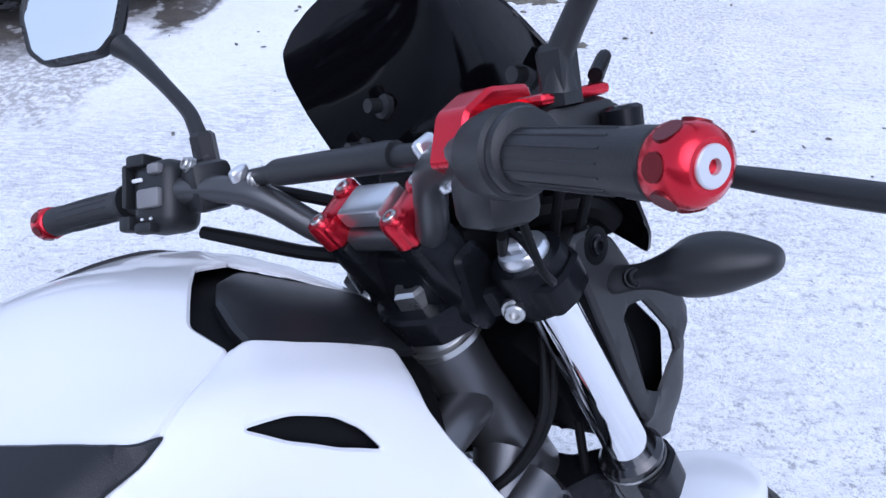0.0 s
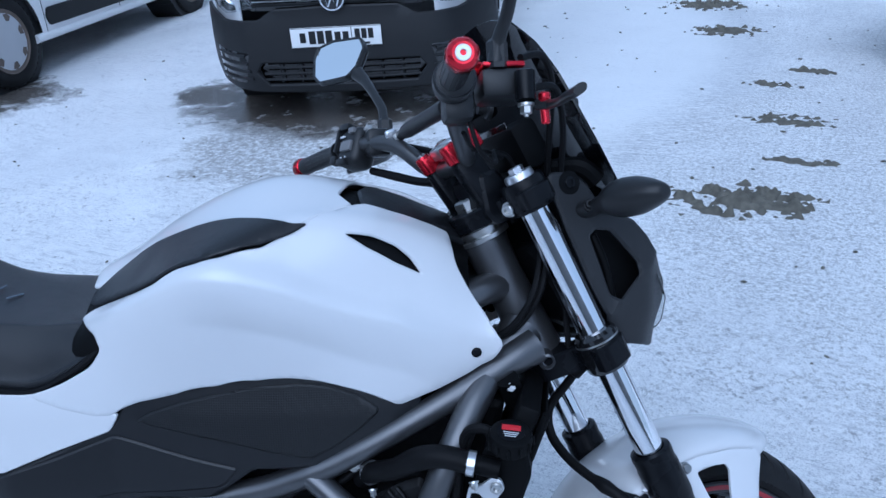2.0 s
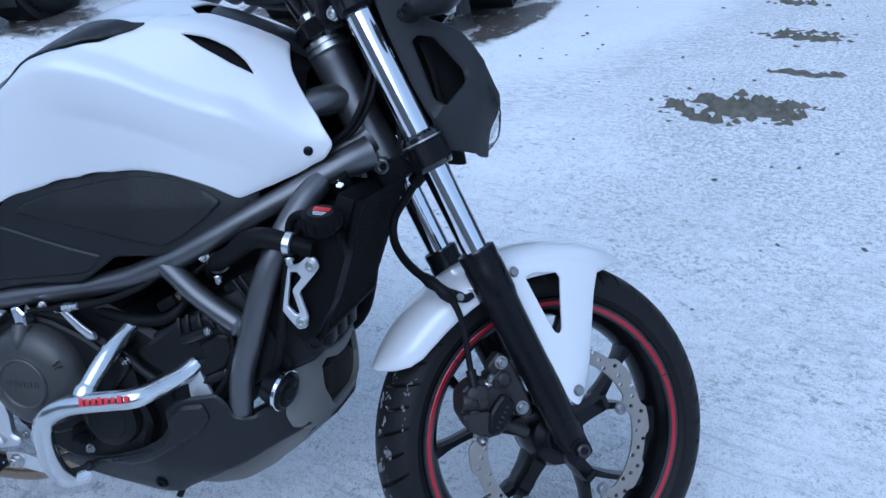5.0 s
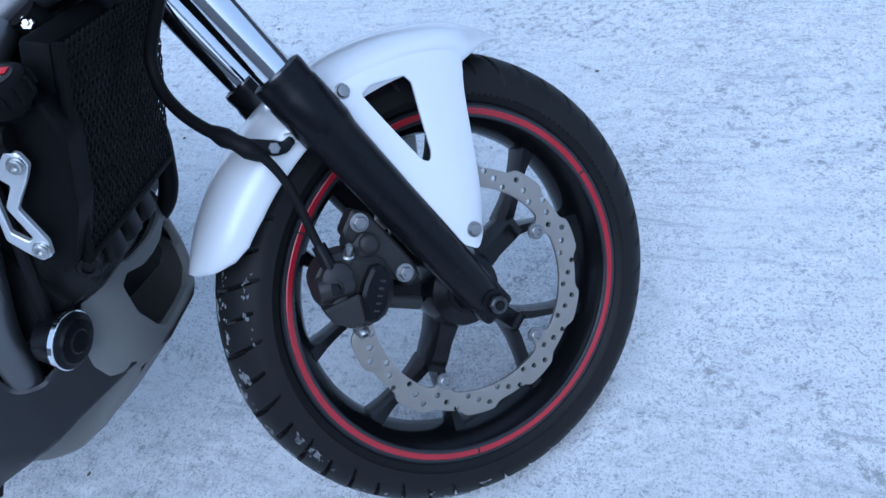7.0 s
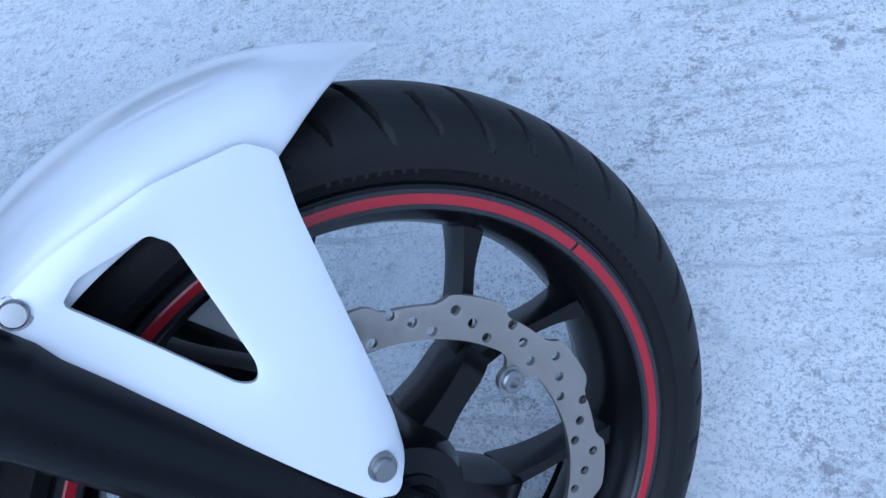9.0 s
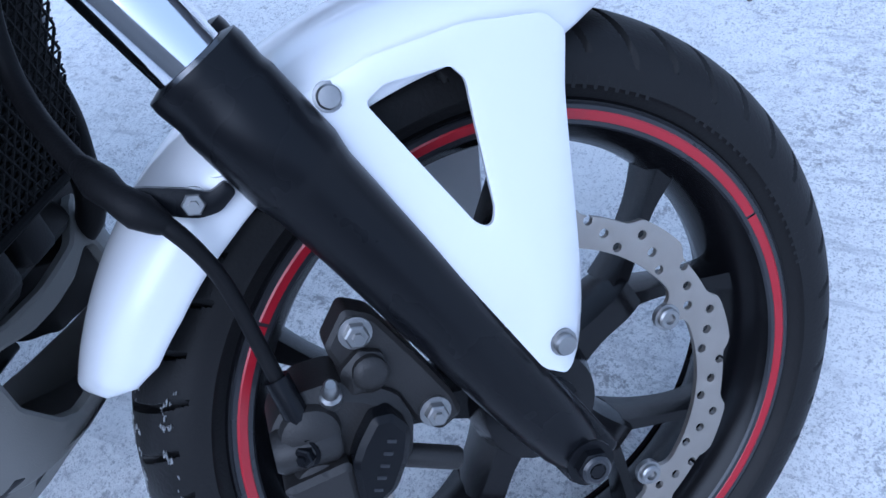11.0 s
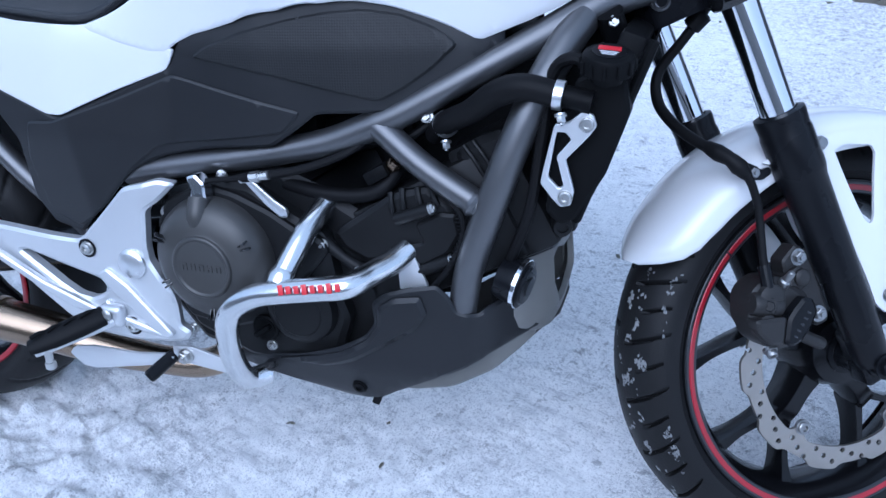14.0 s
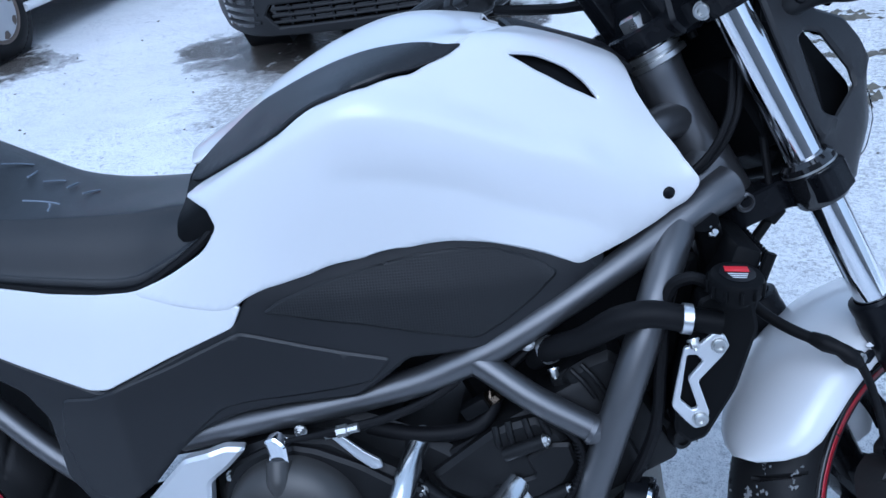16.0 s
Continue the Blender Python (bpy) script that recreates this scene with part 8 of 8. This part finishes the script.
            return (wrap(y, 0.6)[0] - 0.02 - 0.32 * max(0, z - 0.70) - 0.25 * max(0, t - 0.8) + off, y * (1 - 0.0 * z), z)

        lamp = part("headlamp", shell(outline, lambda y, z: lamp_at(y, z, -0.03), 0.03, (), 0.05, 0.004, 0.03, 1, (1, 0, 0)), M_GLOSSBLK, root, "clear headlamp in a black housing")
        for y, z, q in ((0.60, 0.775, 0.062), (0.735, 0.82, 0.066)):
            part("reflector", lathe([(-0.004, q), (0.006, q * 0.95), (-0.006, q * 0.7), (-0.016, q * 0.35), (-0.012, 0)], Vector(lamp_at(s * y, z, -0.022)), (1, s * 0.25, 0.2), 24), M_CHROME, lamp)
        for k in range(4):
            part("reflector_facet", block((0.006, 0.05, 0.016), Matrix.Translation(lamp_at(s * 0.80, 0.80 + 0.022 * k, -0.026)), 0.003), M_CHROME, lamp)
        part("lamp_lens", shell(outline, lambda y, z: lamp_at(y, z, 0.006), 0.004, (), 0.05, 0.004, 0.03, 1, (1, 0, 0)), M_LENS, lamp)
        for x in (0.0, -base):
            car_wheel(root, x, half - 0.03, s, r, "steel")
        part("side_strip", shell([(-0.55, 0.66), (-2.2, 0.66), (-2.2, 0.60), (-0.55, 0.60)], lambda x, z: (x, s * (van_side(x, z, half, front, rear, 0.75, 0.3) + 0.012), z), 0.012, (), 0.15, 0.004, 0.08, 1, (0, s, 0)), M_CARBLACK, root)
        part("door_gap", tube([(-0.42, s * (half - 0.016), 0.30), (-0.42, s * (half - 0.001), 0.6), (-0.42, s * (half - 0.001), 0.95)], 0.004, 6, 3), M_CARBLACK, root)
    return root


M_PRINT2 = material("plate_white", (0.75, 0.75, 0.74), 0.4, 0, 0, 0.05, 20)
build_front_van()


def text_mesh(body, size, depth=0.002):
    """Letters in the built-in font as a bmesh in the x, z plane."""
    cu = bpy.data.curves.new("letters", "FONT")
    cu.body, cu.size, cu.extrude, cu.align_x, cu.fill_mode = body, size, depth, "LEFT", "BOTH"
    ob = bpy.data.objects.new("letters", cu)
    scene.collection.objects.link(ob)
    bpy.context.view_layer.update()
    me = bpy.data.meshes.new_from_object(ob.evaluated_get(bpy.context.evaluated_depsgraph_get()))
    bm = bmesh.new()
    bm.from_mesh(me)
    bpy.data.objects.remove(ob)
    bpy.data.curves.remove(cu)
    bpy.data.meshes.remove(me)
    bmesh.ops.rotate(bm, verts=bm.verts, cent=(0, 0, 0), matrix=Matrix.Rotation(radians(90), 3, "X"))
    return bm


def build_service_van():
    root = new("service_van")
    half, rear_o, base, r = 0.875, 0.74, 2.68, 0.318
    front, rear = 0.80, -base - rear_o
    root.matrix_world = pose(-6.245, 5.727, 0.120, 0, 0, 106.6)
    tagged(root, "white service van with colourful side graphics, parked on snow", "van")
    van_body(root, half, front, rear, base, r, 1.81, M_CARWHITE, 0.6, 0.42, 0.4)
    at = lambda x, z, off: (x, -van_side(x, z, half, front, rear, 0.6, 0.42) - off, z)
    lay = lambda off: (lambda x, z: at(x, z, off))
    wraps = {"red": (0.42, 0.025, 0.045), "dark_red": (0.28, 0.03, 0.05), "coral": (0.58, 0.12, 0.09), "yellow": (0.72, 0.60, 0.10), "teal": (0.12, 0.36, 0.34)}
    mats = {k: material(k + "_film", c, 0.3, 0, 0.4, 0.06, 3) for k, c in wraps.items()}
    # swooshes that sweep forward along the doors
    bands = ((((-2.55, 1.02), (-2.43, 0.86), (-2.33, 0.78), (-2.19, 0.68), (-2.05, 0.59), (-1.74, 0.515), (-1.47, 0.49), (-1.12, 0.475)), ((-2.14, 1.02), (-2.03, 0.79), (-1.94, 0.70), (-1.76, 0.60), (-1.50, 0.54), (-1.11, 0.51)), "red"),
             (((-2.135, 1.02), (-2.025, 0.795), (-1.935, 0.705), (-1.755, 0.605), (-1.50, 0.545), (-1.11, 0.515)), ((-1.84, 1.02), (-1.72, 0.78), (-1.62, 0.69), (-1.43, 0.59), (-1.11, 0.525)), "coral"),
             (((-1.835, 1.02), (-1.715, 0.785), (-1.615, 0.695), (-1.43, 0.597), (-1.11, 0.530)), ((-1.58, 1.02), (-1.39, 0.74), (-1.27, 0.65), (-1.08, 0.58)), "yellow"),
             (((-1.575, 1.02), (-1.385, 0.745), (-1.265, 0.655), (-1.08, 0.587)), ((-1.34, 1.02), (-1.12, 0.71), (-1.06, 0.66), (-0.92, 0.60)), "teal"))
    for n, (a, b, key) in enumerate(bands):
        part("graphic_band", shell([*a, *b[::-1]], lay(0.003 + 0.0004 * n), 0.002, (), 0.06, 0.0003, 0.05, 1, (0, -1, 0)), mats[key], root, key.replace("_", " ") + " side graphic")
    for body, size, x, z in (("ЗАПЧАСТИ", 0.128, -1.09, 0.478), ("СЕРВИС", 0.128, -0.90, 0.64)):
        bm = text_mesh(body, size)
        for v in bm.verts:
            v.co.x, v.co.z = x + v.co.x * 0.98, z + v.co.z - 0.01 * v.co.x
            v.co.y = at(v.co.x, v.co.z, 0.004 - v.co.y)[1]
        part("lettering", bm, M_CARBLACK, root, "black Cyrillic lettering", False)
    part("side_moulding", shell([(-0.40, 0.440), (-1.27, 0.463), (-2.22, 0.462), (-2.25, 0.40), (-2.22, 0.335), (-0.42, 0.325)], lay(0.014), 0.014, (), 0.1, 0.006, 0.06, 1, (0, -1, 0)), M_CARBLACK, root, "wide black side moulding")
    part("sill", tube([at(-0.40, 0.27, -0.01), at(-1.3, 0.27, -0.01), at(-2.4, 0.27, -0.01)], 0.03, 10, 4), M_CARWHITE, root)
    for x in (-0.40, -1.28, -2.26):
        part("door_gap", tube([at(x, 0.30, -0.001), at(x, 0.6, 0.0), at(x, 1.15, 0.0)], 0.0035, 6, 4), M_CARBLACK, root)
    flap = [(-2.79, 1.00), (-2.55, 1.00), (-2.55, 0.825), (-2.79, 0.835)]
    part("fuel_flap", shell(flap, lay(0.005), 0.006, (), 0.06, 0.003, 0.03, 1, (0, -1, 0)), M_CARWHITE, root, "white fuel flap")
    part("flap_gap", shell([(x * 1.0 + (0.008 if x > -2.67 else -0.008), z + (0.008 if z > 0.91 else -0.008)) for x, z in flap], lay(0.0012), 0.002, (), 0.06, 0.0005, 0.03, 1, (0, -1, 0)), M_CARBLACK, root)
    tl = [(-3.40, 0.785), (-3.26, 0.79), (-3.12, 0.84), (-3.13, 1.30), (-3.25, 1.38), (-3.40, 1.38)]
    lamp = part("tail_lamp", shell(tl, lay(0.010), 0.02, (), 0.05, 0.006, 0.03, 1, (0, -1, 0)), M_TAIL, root, "red and clear tail lamp")
    part("clear_segment", shell([(-3.39, 0.84), (-3.29, 0.85), (-3.22, 0.92), (-3.24, 1.05), (-3.39, 1.06)], lay(0.014), 0.008, (), 0.05, 0.004, 0.03, 1, (0, -1, 0)), M_HUB, lamp)
    part("reflector", shell([(-3.38, 0.365), (-3.19, 0.368), (-3.17, 0.35), (-3.20, 0.33), (-3.38, 0.325)], lay(0.008), 0.01, (), 0.05, 0.003, 0.03, 1, (0, -1, 0)), M_TAIL, root, "red bumper reflector")
    part("bumper_gap", tube([at(-3.40, 0.565, 0.0), at(-3.30, 0.60, 0.001), at(-3.10, 0.76, 0.001), at(-3.07, 0.82, 0.001)], 0.0035, 6, 5), M_CARBLACK, root)
    part("mud_flap", block((0.012, 0.20, 0.20), Matrix.Translation((-base - 0.40, -half + 0.13, 0.235)), 0.004), M_CARBLACK, root)
    part("mud_flap", block((0.012, 0.20, 0.18), Matrix.Translation((-0.39, -half + 0.13, 0.24)), 0.004), M_CARBLACK, root)
    part("bumper_hook", block((0.06, 0.03, 0.025), Matrix.Translation(at(-3.30, 0.765, 0.012)), 0.006), M_CARBLACK, root)
    for s in (-1, 1):
        for x in (0.0, -base):
            car_wheel(root, x, half - 0.015, s, r, "cover")
    return root


build_service_van()


def build_dark_car():
    """Seen only by a wheel at the edge of the yard."""
    root = new("dark_car")
    root.matrix_world = pose(1.70, 5.865, 0.0, 0, 0, 150)
    tagged(root, "dark grey car parked on the snow, one wheel in view", "car")
    van_body(root, 0.89, 0.85, -3.5, 2.65, 0.33, 1.70, M_DARKCAR, 0.6, 0.4, 0.5)
    for s in (-1, 1):
        for x in (0.0, -2.65):
            car_wheel(root, x, 0.86, s, 0.33, "steel", 0.22)
    return root


build_dark_car()


def build_wall():
    """An unseen plain wall added behind the path, closing the yard and darkening reflections."""
    m = material("unseen_wall_grey", (0.22, 0.21, 0.20), 0.8, 0, 0, 0.2, 0.6, 0.5, 40)
    wall = part("unseen_wall", block((30, 0.3, 2.8), Matrix.Translation((-1.0, -5.2, 1.35)), 0.02), m)
    return tagged(wall, "unseen plain grey wall added to darken side reflections", "wall", "", "structure")


build_wall()

# ---- edge of the yard: snow bank and sheet metal fence ----
def build_bank():
    bm = bmesh.new()
    grid = []
    xs, ys = np.arange(-9, 12, 0.10), np.arange(8.0, 13.0, 0.10)
    for y in ys:
        row = []
        for x in xs:
            base = 8.35 + 0.06 * x + 0.10 * noise.noise((x * 0.9, 0, 3.0))
            t = float(smooth(base, base + 1.5, y))
            h = t * (float(np.interp(x, (-3.0, -2.3, -1.9, -1.1, -0.8, 0.5, 3.0), (0.26, 0.30, 0.52, 0.46, 0.20, 0.17, 0.40))) + 0.03 * noise.noise((x * 1.5, y * 1.5, 1.0))) + 0.05 * t * noise.noise((x * 3, y * 3, 7.0)) + 0.02 * t * noise.noise((x * 9, y * 9, 2.0))
            row.append(bm.verts.new((x, y, float(level(x, y)) + h - 0.03 * (1 - t) - (0.05 if t == 0 else 0))))
        grid.append(row)
    for a, b in zip(grid, grid[1:]):
        for j in range(len(a) - 1):
            bm.faces.new((a[j], a[j + 1], b[j + 1], b[j]))
    m = material("bank_snow", (0.86, 0.87, 0.88), 0.75, 0, 0, 0.06, 2, 0.6, 30)
    return tagged(part("snow_bank", bm, m), "shovelled white snow bank along the fence", "snow", "", "structure")


build_bank()


def build_fence():
    root = new("fence")
    root.matrix_world = pose(0, 9.75, 0.05)
    tagged(root, "grey corrugated sheet metal fence behind the snow", "fence", "", "structure")
    m = material("grey_sheet_metal", (0.16, 0.17, 0.185), 0.45, 0.3, 0, 0.15, 3, 0.1, 200)
    for k in range(18):
        bm = bmesh.new()
        x0 = -9.0 + 1.15 * k
        prof = []
        for j in range(8):
            b = x0 + 1.15 * j / 8
            prof += [(b, 0.0), (b + 0.075, 0.0), (b + 0.09, -0.018), (b + 0.128, -0.018)]
        prof.append((x0 + 1.148, 0.0))
        lo = [bm.verts.new((x, y, 0.0)) for x, y in prof]
        hi = [bm.verts.new((x, y, 2.0)) for x, y in prof]
        for i in range(len(prof) - 1):
            bm.faces.new((lo[i], lo[i + 1], hi[i + 1], hi[i]))
        part("sheet", bm, m, root, "", False)
        part("post", block((0.06, 0.06, 2.2), Matrix.Translation((x0 + 0.6, 0.05, 0.9)), 0.004), m, root)
    return root


build_fence()

# ---- dirt on the yard ----
M_MUD = material("frozen_mud", (0.145, 0.136, 0.112), 0.9, 0, 0, 0.6, 28, 1.0, 120, (0.030, 0.028, 0.022))


def mud(cx, cy, rx, ry, size, seed, label, ribs=0.0):
    """A lumpy sheet of frozen mud scraped off a wheel, broken up at its edge; ribs: the spacing of a tyre's print."""
    bm = bmesh.new()
    step = 0.0085
    nx, ny = int(2.8 * rx / step) + 1, int(2.8 * ry / step) + 1
    rows = []
    for j in range(ny):
        row = []
        for i in range(nx):
            x, y = cx - 1.4 * rx + i * step, cy - 1.4 * ry + j * step
            d = math.hypot((x - cx) / rx, (y - cy) / ry)
            m = 0.62 - 0.75 * d + 0.8 * noise.noise((x * 9, y * 13, seed)) + 0.8 * noise.noise((x * 24, y * 32, seed + 5.0))
            t = max(0.0, min(1.0, m / 0.45))
            h = size * t * (0.35 + 2.2 * abs(noise.noise((x * 15, y * 21, seed + 2.0))) + 0.5 * noise.noise((x * 50, y * 62, seed + 3.0)))
            if ribs:
                h *= 0.45 + 0.55 * (0.5 + 0.5 * math.sin(6.283 * (x + 0.25 * y) / ribs))
            row.append((m, bm.verts.new((x, y, float(level(x, y)) + (h if m > 0 else -0.012)))))
        rows.append(row)
    for a, b in zip(rows, rows[1:]):
        for j in range(nx - 1):
            q = (a[j], a[j + 1], b[j + 1], b[j])
            if max(k for k, _ in q) > -0.05:
                bm.faces.new([v for _, v in q])
    bmesh.ops.delete(bm, geom=[v for v in bm.verts if not v.link_faces], context="VERTS")
    return tagged(part("mud_patch", bm, M_MUD, None, "", True, 1.5), label, "mud", "", "stuff")


mud(0.17, 3.19, 0.25, 0.16, 0.030, 3, "frozen brown mud clods on the snow")
mud(0.38, 3.30, 0.08, 0.04, 0.028, 4, "small frozen mud clods on the snow")
mud(0.28, 4.33, 0.21, 0.080, 0.022, 5, "flat frozen mud print with tyre ribs on the snow", 0.032)
mud(-0.03, 2.99, 0.030, 0.022, 0.022, 6, "single small mud clod on the snow")
mud(0.11, 4.98, 0.17, 0.05, 0.020, 7, "scattered mud clods on the snow")
mud(0.30, 5.35, 0.12, 0.05, 0.022, 12, "small lumps of mud on grey snow")
mud(-0.39, 6.41, 0.22, 0.16, 0.024, 8, "scattered mud clods on grey ice")
mud(-0.70, 7.40, 0.28, 0.18, 0.028, 10, "far scattered mud clods on grey ice")
mud(0.35, 3.74, 0.15, 0.05, 0.012, 9, "crumbs of frozen mud on the snow")


def grit():
    """Crumbs of dirt and bark strewn over the yard."""
    rnd = random.Random(11)
    bm = bmesh.new()
    for _ in range(260):
        x, y = rnd.uniform(-4.5, 2.2), rnd.uniform(-0.3, 7.5)
        k = rnd.uniform(0.002, 0.006) * (1 + 0.12 * y)
        own = bmesh.new()
        bmesh.ops.create_icosphere(own, subdivisions=1, radius=k)
        for v in own.verts:
            v.co *= 1 + 0.7 * noise.noise(v.co * 300 + Vector((x * 9, y * 9, 0)))
        own.transform(pose(x, y, float(level(x, y)) + 0.004, 0, 0, rnd.uniform(0, 180)) @ Matrix.Diagonal((rnd.uniform(1, 2.4), 1, 0.6, 1)))
        join(own, bm)
    return tagged(part("grit", bm, M_MUD), "dark crumbs of dirt strewn on the snow", "dirt", "", "stuff")


grit()

for x, y, a, ln in ((-0.98, 2.42, 20, 0.10), (-0.93, 2.47, 160, 0.09), (-0.86, 2.52, 5, 0.07), (-1.01, 2.38, 50, 0.05)):
    z = float(level(x, y)) + 0.008
    c, s = math.cos(radians(a)), math.sin(radians(a))
    tagged(part("twig", tube([(x - c * ln / 2, y - s * ln / 2, z), (x, y + 0.005, z + 0.006), (x + c * ln / 2, y + s * ln / 2, z)], (0.003, 0.0026, 0.0015), 6, 3), M_MUD), "thin dark dry twig lying on the snow", "twig", "twigs")
